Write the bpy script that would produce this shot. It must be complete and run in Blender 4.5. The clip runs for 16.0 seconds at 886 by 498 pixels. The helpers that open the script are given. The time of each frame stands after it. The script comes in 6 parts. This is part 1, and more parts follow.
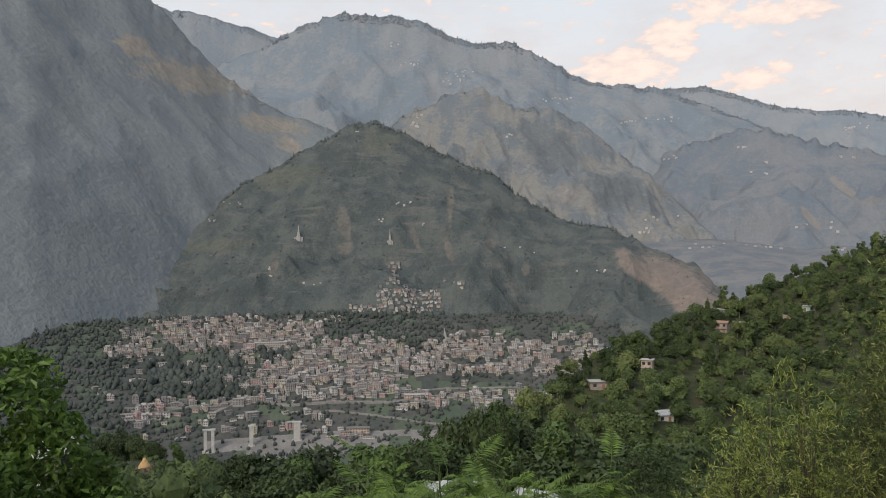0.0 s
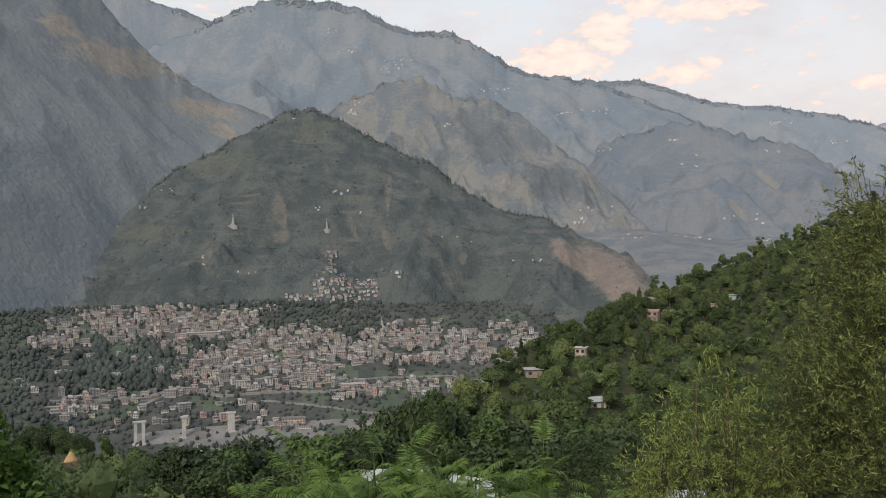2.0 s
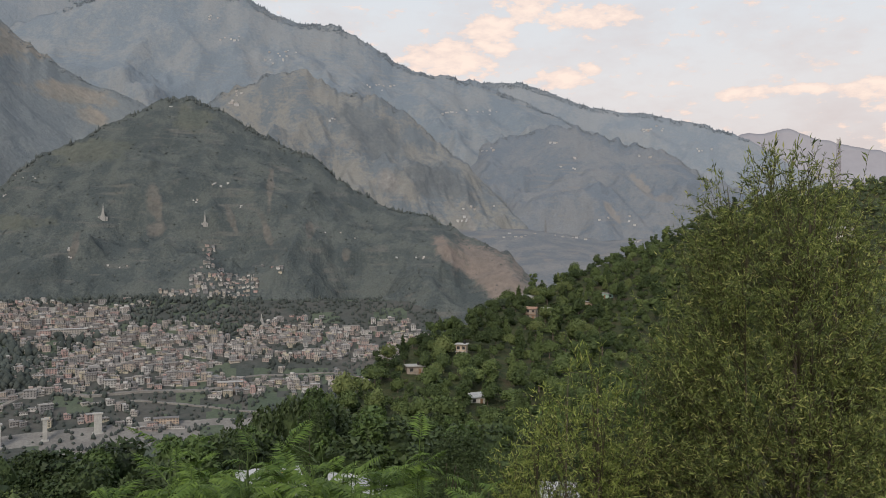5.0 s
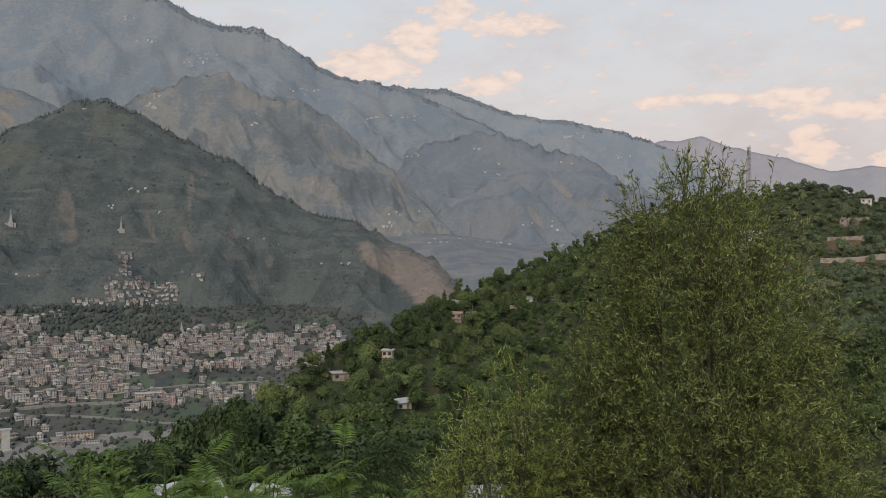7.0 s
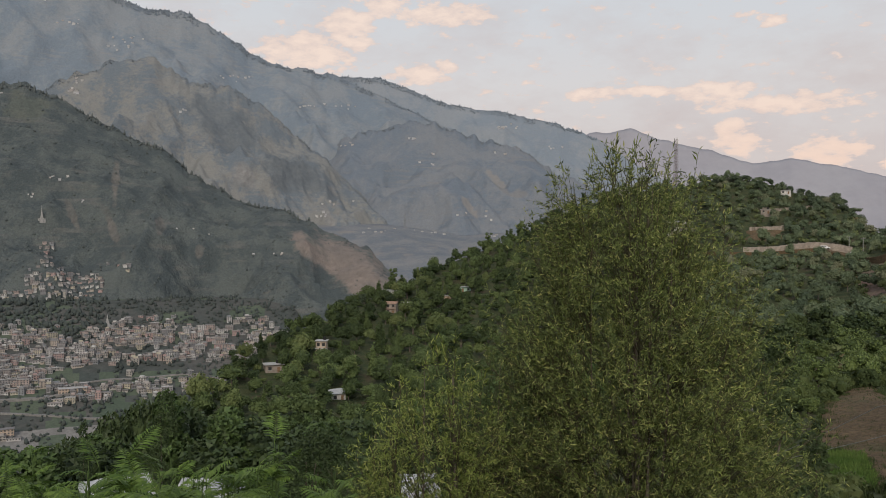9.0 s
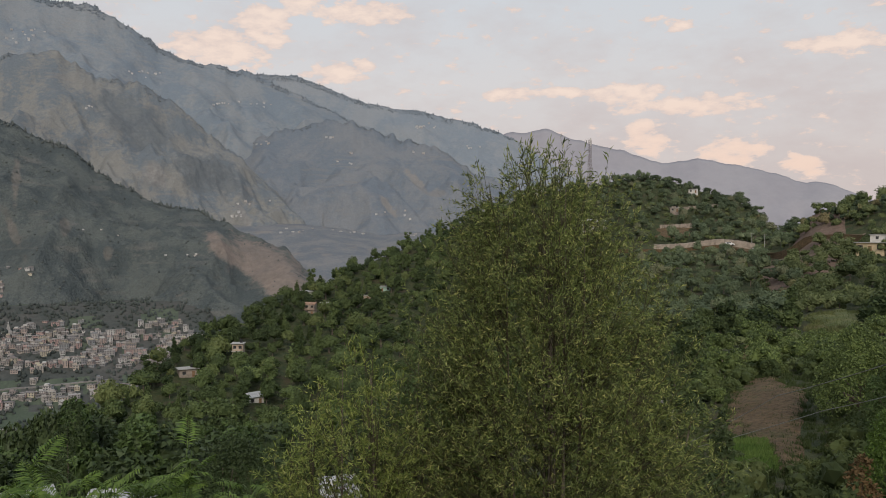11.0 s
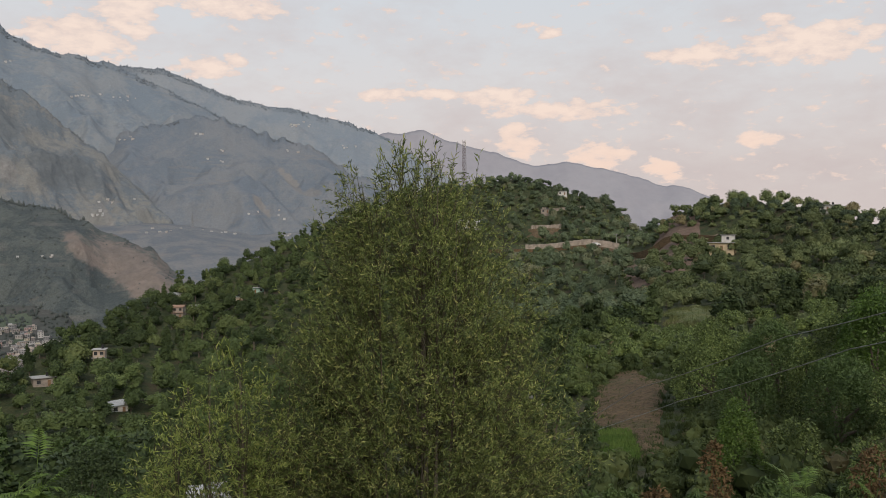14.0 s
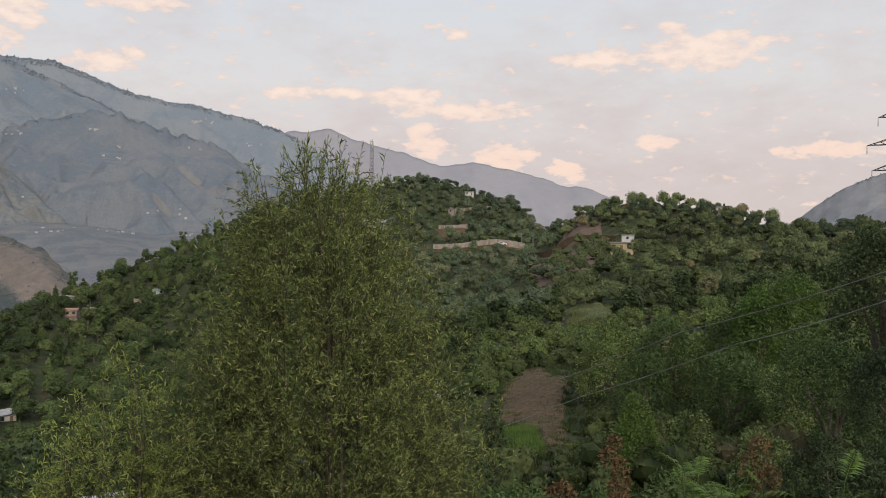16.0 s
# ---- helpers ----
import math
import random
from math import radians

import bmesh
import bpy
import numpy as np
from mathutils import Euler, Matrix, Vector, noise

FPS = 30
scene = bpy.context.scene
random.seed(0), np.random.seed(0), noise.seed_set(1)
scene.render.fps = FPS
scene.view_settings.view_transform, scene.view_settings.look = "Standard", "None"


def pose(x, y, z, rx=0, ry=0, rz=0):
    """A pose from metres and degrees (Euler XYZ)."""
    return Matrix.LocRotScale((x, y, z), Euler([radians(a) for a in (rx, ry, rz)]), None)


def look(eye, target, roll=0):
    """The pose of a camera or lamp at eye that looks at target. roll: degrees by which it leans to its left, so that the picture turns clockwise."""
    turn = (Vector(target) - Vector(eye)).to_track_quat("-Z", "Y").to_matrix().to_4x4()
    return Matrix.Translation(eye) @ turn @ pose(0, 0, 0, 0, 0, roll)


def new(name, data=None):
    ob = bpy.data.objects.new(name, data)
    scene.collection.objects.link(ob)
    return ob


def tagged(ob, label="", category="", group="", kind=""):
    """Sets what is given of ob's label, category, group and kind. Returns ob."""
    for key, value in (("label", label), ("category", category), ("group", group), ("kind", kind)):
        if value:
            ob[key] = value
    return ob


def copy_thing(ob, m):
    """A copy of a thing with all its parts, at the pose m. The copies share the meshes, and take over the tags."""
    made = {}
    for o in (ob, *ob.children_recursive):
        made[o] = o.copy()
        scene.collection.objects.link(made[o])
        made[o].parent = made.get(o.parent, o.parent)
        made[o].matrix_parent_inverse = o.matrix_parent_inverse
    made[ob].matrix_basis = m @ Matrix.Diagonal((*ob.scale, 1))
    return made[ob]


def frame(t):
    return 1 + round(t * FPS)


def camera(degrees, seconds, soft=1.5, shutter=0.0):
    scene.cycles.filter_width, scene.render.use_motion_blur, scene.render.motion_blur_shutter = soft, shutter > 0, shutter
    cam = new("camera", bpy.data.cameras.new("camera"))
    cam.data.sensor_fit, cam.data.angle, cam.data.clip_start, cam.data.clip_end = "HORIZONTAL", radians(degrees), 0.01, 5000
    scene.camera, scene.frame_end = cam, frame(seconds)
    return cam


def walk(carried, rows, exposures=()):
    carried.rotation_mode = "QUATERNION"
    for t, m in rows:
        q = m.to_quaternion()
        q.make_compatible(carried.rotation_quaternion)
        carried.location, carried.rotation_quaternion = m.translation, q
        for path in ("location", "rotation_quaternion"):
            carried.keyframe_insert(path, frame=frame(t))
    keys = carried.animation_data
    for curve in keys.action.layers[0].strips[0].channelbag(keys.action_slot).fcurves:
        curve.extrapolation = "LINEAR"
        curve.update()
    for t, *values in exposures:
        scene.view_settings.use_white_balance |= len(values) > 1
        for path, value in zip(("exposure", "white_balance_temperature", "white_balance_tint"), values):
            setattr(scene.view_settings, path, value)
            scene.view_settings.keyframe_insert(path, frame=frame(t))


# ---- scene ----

# ---------------------------------------------------------------- camera
EYE = Vector((0, 0, 260))
ARM = 0.25


def view(yaw, tilt, lean):
    """Held at arm's length by someone who turns on the spot."""
    a = radians(yaw)
    return (pose(EYE.x + ARM * math.sin(a), EYE.y + ARM * math.cos(a), EYE.z, 0, 0, -yaw)
            @ pose(0, 0, 0, 90 + tilt, 0, 0) @ pose(0, 0, 0, 0, 0, lean))


cam = camera(58.45, 16.0, 0.95)
TURNS = [(0, 0.03, 0.48, -0.50), (0.5, 1.42, -0.09, -0.48), (1, 2.53, -0.42, -0.44),
         (1.5, 3.27, -0.47, -0.43), (2, 4.54, -0.34, -0.24), (2.5, 6.28, -0.40, 0.18),
         (3, 7.38, -0.61, 0.47), (3.5, 8.46, -0.70, 0.68), (6, 16.23, -0.27, 0.43),
         (6.5, 17.61, -0.16, 0.34), (7, 18.33, -0.09, 0.39), (7.5, 18.69, -0.13, 0.32),
         (8, 19.97, -0.31, 0.45), (8.5, 21.56, -0.56, 0.42), (11, 28.91, -0.83, -0.08),
         (11.5, 30.56, -0.54, -0.21), (12, 32.08, -0.37, -0.25), (12.5, 33.12, -0.38, -0.30),
         (13, 34.39, -0.46, -0.28), (13.5, 36.24, -0.68, -0.22), (14, 37.86, -0.82, -0.05),
         (14.5, 39.48, -0.88, 0.04), (15, 41.55, -0.84, 0.10), (15.5, 43.34, -0.80, 0.03),
         (16, 44.52, -0.84, -0.06)]
walk(cam, [(t, view(y, p, r)) for t, y, p, r in TURNS],
     [(0, 0.17), (0.5, 0.28), (1.7, 0.26), (2.5, 0.13), (3.5, 0.17), (6, 0.0), (7, -0.08), (8.5, -0.12), (11, -0.13), (13.5, -0.1), (16, 0.0)])

# ---------------------------------------------------------------- world, sun
world = bpy.data.worlds.new("evening_sky")
scene.world = world
world.use_nodes = True
SUN_AZ, SUN_EL = 208.0, 34.0

sun = new("sun", bpy.data.lights.new("sun", "SUN"))
sun.data.energy, sun.data.angle, sun.data.color = 2.0, radians(20), (1.0, 0.9, 0.78)
sa, se = radians(SUN_AZ), radians(SUN_EL)
sun.matrix_world = look((0, 0, 0), (-math.sin(sa) * math.cos(se), -math.cos(sa) * math.cos(se), -math.sin(se)))
sun.location = EYE + Vector((0, 0, 500))


class Graph:
    """Short hand for building node trees."""

    def __init__(self, tree):
        self.tree = tree
        self.tree.nodes.clear()

    def add(self, kind, ins=None):
        n = self.tree.nodes.new(kind)
        for k, v in (ins or {}).items():
            self.put(n.inputs[k], v)
        return n

    def put(self, socket, v):
        if isinstance(v, bpy.types.NodeSocket):
            self.tree.links.new(v, socket)
        elif isinstance(v, tuple) and len(v) == 3 and socket.type == "RGBA":
            socket.default_value = (*v, 1)
        else:
            socket.default_value = v

    def math(self, op, a, b=0.0, c=0.0, clamp=False):
        n = self.add("ShaderNodeMath", {0: a, 1: b, 2: c})
        n.operation, n.use_clamp = op, clamp
        return n.outputs[0]

    def mix(self, fac, a, b, blend="MIX"):
        n = self.add("ShaderNodeMix")
        n.data_type, n.blend_type = "RGBA", blend
        self.put(n.inputs[0], fac)
        self.put(n.inputs[6], a)
        self.put(n.inputs[7], b)
        return n.outputs[2]

    def ramp(self, fac, stops, mode="LINEAR"):
        n = self.add("ShaderNodeValToRGB", {"Fac": fac})
        n.color_ramp.interpolation = mode
        el = n.color_ramp.elements
        while len(el) < len(stops):
            el.new(0.5)
        for e, (p, c) in zip(el, stops):
            e.position = p
            e.color = (*c, 1) if isinstance(c, tuple) else (c, c, c, 1)
        return n.outputs[0]

    def noise(self, vec, scale, detail=4.0, rough=0.55, out=0):
        return self.add("ShaderNodeTexNoise", {"Vector": vec, "Scale": scale, "Detail": detail, "Roughness": rough}).outputs[out]


def make_sky():
    g = Graph(world.node_tree)
    d = g.add("ShaderNodeTexCoord").outputs["Generated"]
    xyz = g.add("ShaderNodeSeparateXYZ", {0: d}).outputs
    az = g.math("MULTIPLY", g.math("ARCTAN2", xyz[0], xyz[1]), 180 / math.pi)
    el = g.math("MULTIPLY", g.math("ARCSINE", xyz[2]), 180 / math.pi)
    air = g.add("ShaderNodeTexSky")
    air.sky_type, air.sun_disc, air.dust_density = "NISHITA", False, 3.0
    air.sun_elevation, air.sun_rotation = radians(SUN_EL), radians(SUN_AZ)
    blue = g.mix(1.0, air.outputs[0], (0.11, 0.11, 0.11), "MULTIPLY")
    veil = g.ramp(g.math("DIVIDE", el, 90.0, clamp=True),
                  [(0.0, (0.705, 0.61, 0.59)), (0.06, (0.74, 0.655, 0.63)), (0.12, (0.78, 0.745, 0.735)),
                   (0.20, (0.725, 0.762, 0.80)), (0.45, (0.46, 0.52, 0.6)), (1.0, (0.34, 0.41, 0.52))])
    base = g.mix(0.9, blue, veil)
    # heaped clouds: centre (azimuth, elevation) and half widths in degrees
    puffs = [(13.2, 12.9, 4.6, 2.0), (16.4, 14.6, 2.2, 2.0), (18.6, 16.6, 2.2, 1.4), (23.0, 15.7, 4.2, 1.1),
             (21.6, 11.6, 2.8, 0.9), (23.2, 12.0, 1.0, 1.0), (33.8, 10.1, 2.6, 0.7), (42.0, 10.0, 4.0, 0.9), (46.6, 9.0, 6.5, 0.9), (43.3, 6.9, 1.9, 1.7), (38.0, 10.2, 5.0, 0.5),
             (49.0, 5.7, 2.8, 1.6), (53.4, 4.8, 1.8, 0.9), (55.5, 12.4, 4.0, 1.0), (62.5, 12.5, 6.5, 1.6), (60.5, 14.2, 1.6, 0.5), (45.5, 14.4, 1.2, 0.6),
             (59.5, 6.6, 1.8, 0.7), (71.0, 5.6, 5.0, 0.7)]
    env = None
    for a, b, wa, wb in puffs:
        u = g.math("DIVIDE", g.math("SUBTRACT", az, a), wa)
        v = g.math("DIVIDE", g.math("SUBTRACT", el, b), wb)
        q = g.math("SUBTRACT", 1.0, g.math("ADD", g.math("MULTIPLY", u, u), g.math("MULTIPLY", v, v)), clamp=True)
        env = q if env is None else g.math("MAXIMUM", env, q)
    sky_map = g.add("ShaderNodeCombineXYZ", {0: az, 1: g.math("MULTIPLY", el, 2.2), 2: 3.0}).outputs[0]
    n1 = g.noise(sky_map, 0.72, 9.0, 0.6)
    wisp = g.noise(sky_map, 0.16, 5.0, 0.6)
    soft = g.noise(sky_map, 0.9, 5.0, 0.55)
    low = g.math("ADD", g.math("MULTIPLY", env, 0.92), g.math("MULTIPLY", g.math("SUBTRACT", n1, 0.5), 2.9))
    body = g.math("MULTIPLY", g.math("SUBTRACT", low, 0.22), 3.2, clamp=True)
    lit = g.ramp(g.math("ADD", g.math("MULTIPLY", soft, 0.6), g.math("MULTIPLY", low, 0.5)), [(0.38, (0.76, 0.64, 0.60)), (0.85, (1.0, 0.82, 0.71))])
    warm = g.ramp(g.math("DIVIDE", el, 30.0, clamp=True), [(0.16, 0.75), (0.34, 0.15)])
    lit = g.mix(g.math("MULTIPLY", warm, g.math("MULTIPLY", low, 1.2, clamp=True)), lit, (1.0, 0.73, 0.59))
    thin = g.math("MULTIPLY", g.math("SUBTRACT", wisp, 0.42, clamp=True), 2.8)
    near_low = g.ramp(g.math("DIVIDE", el, 30.0, clamp=True), [(0.0, 1.0), (0.45, 0.5), (1.0, 0.0)])
    base = g.mix(g.math("MULTIPLY", thin, near_low), base, (0.62, 0.53, 0.52))
    col = g.mix(g.math("MULTIPLY", body, 0.88), base, lit)
    bg = g.add("ShaderNodeBackground", {"Color": col, "Strength": 1.0})
    g.add("ShaderNodeOutputWorld", {"Surface": bg.outputs[0]})


make_sky()

# ---------------------------------------------------------------- materials


def material(name, paint, rough=0.85, bump=None, thin=0.0, spec=0.3, metal=0.0):
    """paint(g, p): the colour socket, p being the place in metres. bump: (scale, height in metres)."""
    m = bpy.data.materials.new(name)
    m.use_nodes = True
    g = Graph(m.node_tree)
    p = g.add("ShaderNodeNewGeometry").outputs["Position"]
    col = paint(g, p)
    ins = {"Base Color": col, "Roughness": rough, "Specular IOR Level": spec, "Metallic": metal}
    if bump:
        h = g.noise(p, bump[0], 5.0, 0.6)
        ins["Normal"] = g.add("ShaderNodeBump", {"Height": h, "Strength": 0.8, "Distance": bump[1]}).outputs[0]
    s = g.add("ShaderNodeBsdfPrincipled", ins).outputs[0]
    if thin:
        t = g.add("ShaderNodeBsdfTranslucent", {"Color": col}).outputs[0]
        s = g.add("ShaderNodeMixShader", {0: thin, 1: s, 2: t}).outputs[0]
    g.add("ShaderNodeOutputMaterial", {"Surface": s})
    return m


def two_tone(a, b, scale, lo=0.4, hi=0.6, c=None, fine=0.0, grain=0.26):
    """Patches of a and b at one scale, speckled at a finer one, with c as a third, rarer tone."""
    def paint(g, p):
        f = g.ramp(g.noise(p, scale, 6.0, 0.6), [(lo, 0.0), (hi, 1.0)])
        col = g.mix(f, a, b)
        if c:
            f2 = g.ramp(g.noise(p, scale * 0.37, 7.0, 0.65), [(0.55, 0.0), (0.68, 1.0)])
            col = g.mix(f2, col, c)
        n = g.ramp(g.noise(p, fine or scale * 9, 4.0, 0.7), [(0.25, 1.0 - grain), (0.75, 1.0 + grain)])
        return g.mix(1.0, col, n, "MULTIPLY")
    return paint


def slope(wood, grass, bare, size, lo=0.42, hi=0.6, mottle=0.2, strips=0.5):
    """A mountainside: stands of wood running down the slope, dry grass between, and narrow field terraces along it.
    size: how many metres across a stand is."""
    def paint(g, p):
        s = g.add("ShaderNodeSeparateXYZ", {0: p}).outputs
        down = g.add("ShaderNodeCombineXYZ", {0: s[0], 1: s[1], 2: g.math("MULTIPLY", s[2], 0.45)}).outputs[0]
        along = g.add("ShaderNodeCombineXYZ", {0: g.math("MULTIPLY", s[0], 0.16), 1: g.math("MULTIPLY", s[1], 0.16), 2: s[2]}).outputs[0]
        stand_n = g.noise(down, 1.0 / size, 5.0, 0.58)
        clump = g.noise(p, 9.0 / size, 3.0, 0.6)
        f = g.ramp(g.math("ADD", stand_n, g.math("MULTIPLY", g.math("SUBTRACT", clump, 0.5), 0.45)), [(lo, 0.0), (hi, 1.0)])
        col = g.mix(f, wood, grass)
        ledge = g.ramp(g.noise(along, 0.085, 2.0, 0.5), [(0.54, 0.0), (0.63, 1.0)])
        where = g.ramp(g.noise(p, 0.6 / size, 3.0, 0.5), [(0.48, 0.0), (0.62, strips)])
        col = g.mix(g.math("MULTIPLY", ledge, where), col, bare)
        n = g.ramp(g.noise(p, 26.0 / size, 4.0, 0.7), [(0.25, 1.0 - mottle), (0.75, 1.0 + mottle)])
        return g.mix(1.0, col, n, "MULTIPLY")
    return paint


def patched(name, base, bare, bump):
    """A mountain's own material: its cover, and bare patches where the mesh says so, ragged at their edges."""
    def paint(g, p):
        col = base(g, p)
        rough = g.math("SUBTRACT", g.noise(p, 0.022, 6.0, 0.65), 0.5)
        for key in sorted({b[0] for b in bare}):
            w = g.add("ShaderNodeAttribute")
            w.attribute_name = "bare_" + key
            edge = g.math("ADD", w.outputs["Fac"], g.math("MULTIPLY", rough, 1.9))
            col = g.mix(g.ramp(edge, [(0.40, 0.0), (0.72, 1.0)]), col, PATCH[key](g, p))
        return col
    return material(name, paint, 0.95, bump)


def leafy(dark, light, dry=None, spread=0.5):
    """Leaves: each leaf a little different, and each tree."""
    def paint(g, p):
        isle = g.add("ShaderNodeNewGeometry").outputs["Random Per Island"]
        tree = g.add("ShaderNodeObjectInfo").outputs["Random"]
        f = g.math("ADD", g.math("MULTIPLY", isle, spread), g.math("MULTIPLY", tree, 1.0 - spread))
        col = g.mix(f, dark, light)
        if dry:
            col = g.mix(g.ramp(isle, [(0.86, 0.0), (0.95, 0.8)]), col, dry)
        n = g.ramp(g.noise(p, 0.35, 3.0, 0.5), [(0.3, 0.75), (0.7, 1.25)])
        return g.mix(1.0, col, n, "MULTIPLY")
    return paint


def stand(dark, light, lift=None):
    """Joined trees: each tree has its own tone, each leaf a little more."""
    def paint(g, p):
        isle = g.add("ShaderNodeNewGeometry").outputs["Random Per Island"]
        tone = g.add("ShaderNodeAttribute")
        tone.attribute_name = "tone"
        f = g.math("ADD", g.math("MULTIPLY", isle, 0.25), g.math("MULTIPLY", tone.outputs["Fac"], 0.75))
        col = g.mix(f, dark, light)
        if lift:
            col = g.mix(g.ramp(tone.outputs["Fac"], [(0.78, 0.0), (0.92, 0.7)]), col, lift)
        n = g.ramp(g.noise(p, 0.012, 3.0, 0.6), [(0.35, 0.8), (0.65, 1.2)])
        return g.mix(1.0, col, n, "MULTIPLY")
    return paint


M = {}
M["grass"] = material("hillside_grass", two_tone((0.034, 0.049, 0.019), (0.066, 0.072, 0.031), 0.35, c=(0.076, 0.058, 0.036), fine=2.2, grain=0.5), 0.95, (1.6, 0.5))
M["soil"] = material("red_brown_soil", two_tone((0.100, 0.070, 0.039), (0.150, 0.102, 0.057), 0.4, 0.35, 0.65, c=(0.074, 0.076, 0.033), fine=3.0, grain=0.6), 0.95, (2.0, 0.5))
M["turf"] = material("bright_turf", two_tone((0.07, 0.13, 0.025), (0.11, 0.17, 0.04), 0.5, fine=9.0), 0.95, (6.0, 0.1))
# Valley floor and fields: muted base colours stand in for haze.
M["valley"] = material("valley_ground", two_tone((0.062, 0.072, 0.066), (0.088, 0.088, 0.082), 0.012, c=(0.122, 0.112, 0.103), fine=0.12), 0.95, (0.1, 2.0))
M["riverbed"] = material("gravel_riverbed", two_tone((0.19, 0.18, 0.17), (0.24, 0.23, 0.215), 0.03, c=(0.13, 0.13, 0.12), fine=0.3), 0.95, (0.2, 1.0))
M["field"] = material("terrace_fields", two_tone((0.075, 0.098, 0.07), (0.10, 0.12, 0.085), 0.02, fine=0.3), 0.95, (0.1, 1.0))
# Patch colours are greyed to sit under the same painted haze.
PATCH = {
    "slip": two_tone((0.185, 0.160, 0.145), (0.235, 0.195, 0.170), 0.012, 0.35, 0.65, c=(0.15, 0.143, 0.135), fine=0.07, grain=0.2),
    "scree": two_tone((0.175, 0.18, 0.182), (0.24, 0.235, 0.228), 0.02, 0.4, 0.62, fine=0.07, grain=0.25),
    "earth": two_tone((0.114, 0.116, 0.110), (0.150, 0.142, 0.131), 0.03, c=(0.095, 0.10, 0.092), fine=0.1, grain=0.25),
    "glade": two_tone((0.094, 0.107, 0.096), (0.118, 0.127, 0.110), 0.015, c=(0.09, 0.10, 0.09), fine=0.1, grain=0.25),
    # Bare rib of the shoulder, with the sunlight on it put into the colour.
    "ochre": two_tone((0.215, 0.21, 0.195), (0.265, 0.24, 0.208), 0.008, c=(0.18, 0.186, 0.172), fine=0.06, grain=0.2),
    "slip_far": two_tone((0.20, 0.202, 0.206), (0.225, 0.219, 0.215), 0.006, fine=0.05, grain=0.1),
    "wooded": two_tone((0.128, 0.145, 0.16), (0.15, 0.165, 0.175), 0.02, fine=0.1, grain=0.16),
}
# Haze is painted into these slope colours: paler and bluer for farther ranges.
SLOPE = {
    # h, the central hill: contrast lowered and blue added in colour for haze.
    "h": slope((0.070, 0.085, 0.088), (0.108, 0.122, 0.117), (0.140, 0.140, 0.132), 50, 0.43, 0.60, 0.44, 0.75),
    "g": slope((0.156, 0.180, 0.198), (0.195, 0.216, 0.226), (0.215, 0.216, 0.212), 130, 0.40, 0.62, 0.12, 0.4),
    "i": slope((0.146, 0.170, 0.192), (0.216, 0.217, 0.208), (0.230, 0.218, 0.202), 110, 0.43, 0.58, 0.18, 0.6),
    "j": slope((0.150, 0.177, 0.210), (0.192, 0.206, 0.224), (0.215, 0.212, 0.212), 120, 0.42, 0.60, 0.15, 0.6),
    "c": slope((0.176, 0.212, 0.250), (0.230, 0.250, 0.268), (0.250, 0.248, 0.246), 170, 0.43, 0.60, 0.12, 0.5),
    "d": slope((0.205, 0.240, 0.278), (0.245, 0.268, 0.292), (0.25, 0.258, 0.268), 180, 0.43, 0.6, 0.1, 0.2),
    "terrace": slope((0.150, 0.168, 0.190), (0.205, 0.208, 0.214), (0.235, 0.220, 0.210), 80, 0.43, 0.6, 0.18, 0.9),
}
# The two palest ranges likewise carry haze in their base colour.
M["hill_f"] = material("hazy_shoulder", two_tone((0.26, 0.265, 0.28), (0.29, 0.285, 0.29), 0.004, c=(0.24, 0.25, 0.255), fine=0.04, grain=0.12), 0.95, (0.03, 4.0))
M["hill_e"] = material("farthest_hazed_slope", two_tone((0.306, 0.299, 0.328), (0.326, 0.319, 0.345), 0.003, fine=0.02, grain=0.05), 0.95)
# Central hill trees, their green greyed by painted haze.
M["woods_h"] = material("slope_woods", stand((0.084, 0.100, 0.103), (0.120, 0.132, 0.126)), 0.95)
# Town groves, muted in colour for the haze over the valley.
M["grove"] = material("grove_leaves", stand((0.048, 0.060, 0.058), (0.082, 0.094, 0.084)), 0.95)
# Ridge trees: haze put into the leaf colour, one tint for each distance.
M["woods_dim"] = material("dim_hazed_woods", stand((0.158, 0.182, 0.200), (0.20, 0.22, 0.23)), 0.95)
M["woods_far"] = material("blue_hazed_woods", stand((0.165, 0.200, 0.236), (0.20, 0.23, 0.262)), 0.95)
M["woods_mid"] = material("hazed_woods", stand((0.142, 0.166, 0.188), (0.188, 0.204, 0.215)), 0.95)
M["bark"] = material("bark", two_tone((0.10, 0.08, 0.06), (0.16, 0.135, 0.11), 2.0, fine=20.0), 0.95, (12.0, 0.02))
M["leaf_hill"] = material("hill_leaves", stand((0.022, 0.040, 0.014), (0.148, 0.196, 0.068), (0.165, 0.19, 0.07)), 0.7, thin=0.1)
M["leaf_dark"] = material("dark_leaves", leafy((0.019, 0.034, 0.012), (0.076, 0.108, 0.040)), 0.6, thin=0.12)
M["leaf_mid"] = material("green_leaves", leafy((0.032, 0.058, 0.017), (0.112, 0.168, 0.053)), 0.6, thin=0.15)
M["leaf_bright"] = material("fresh_leaves", leafy((0.045, 0.088, 0.015), (0.165, 0.245, 0.050), None, 0.7), 0.55, thin=0.25)
M["leaf_willow"] = material("willow_leaves", leafy((0.028, 0.043, 0.012), (0.240, 0.290, 0.082), (0.38, 0.37, 0.13), 0.94), 0.5, thin=0.15, spec=0.3)
M["leaf_dry"] = material("dry_leaves", leafy((0.13, 0.085, 0.04), (0.2, 0.13, 0.06)), 0.8, thin=0.2)
M["twig"] = material("willow_twigs", two_tone((0.055, 0.052, 0.03), (0.085, 0.075, 0.042), 3.0, fine=30.0), 0.9)
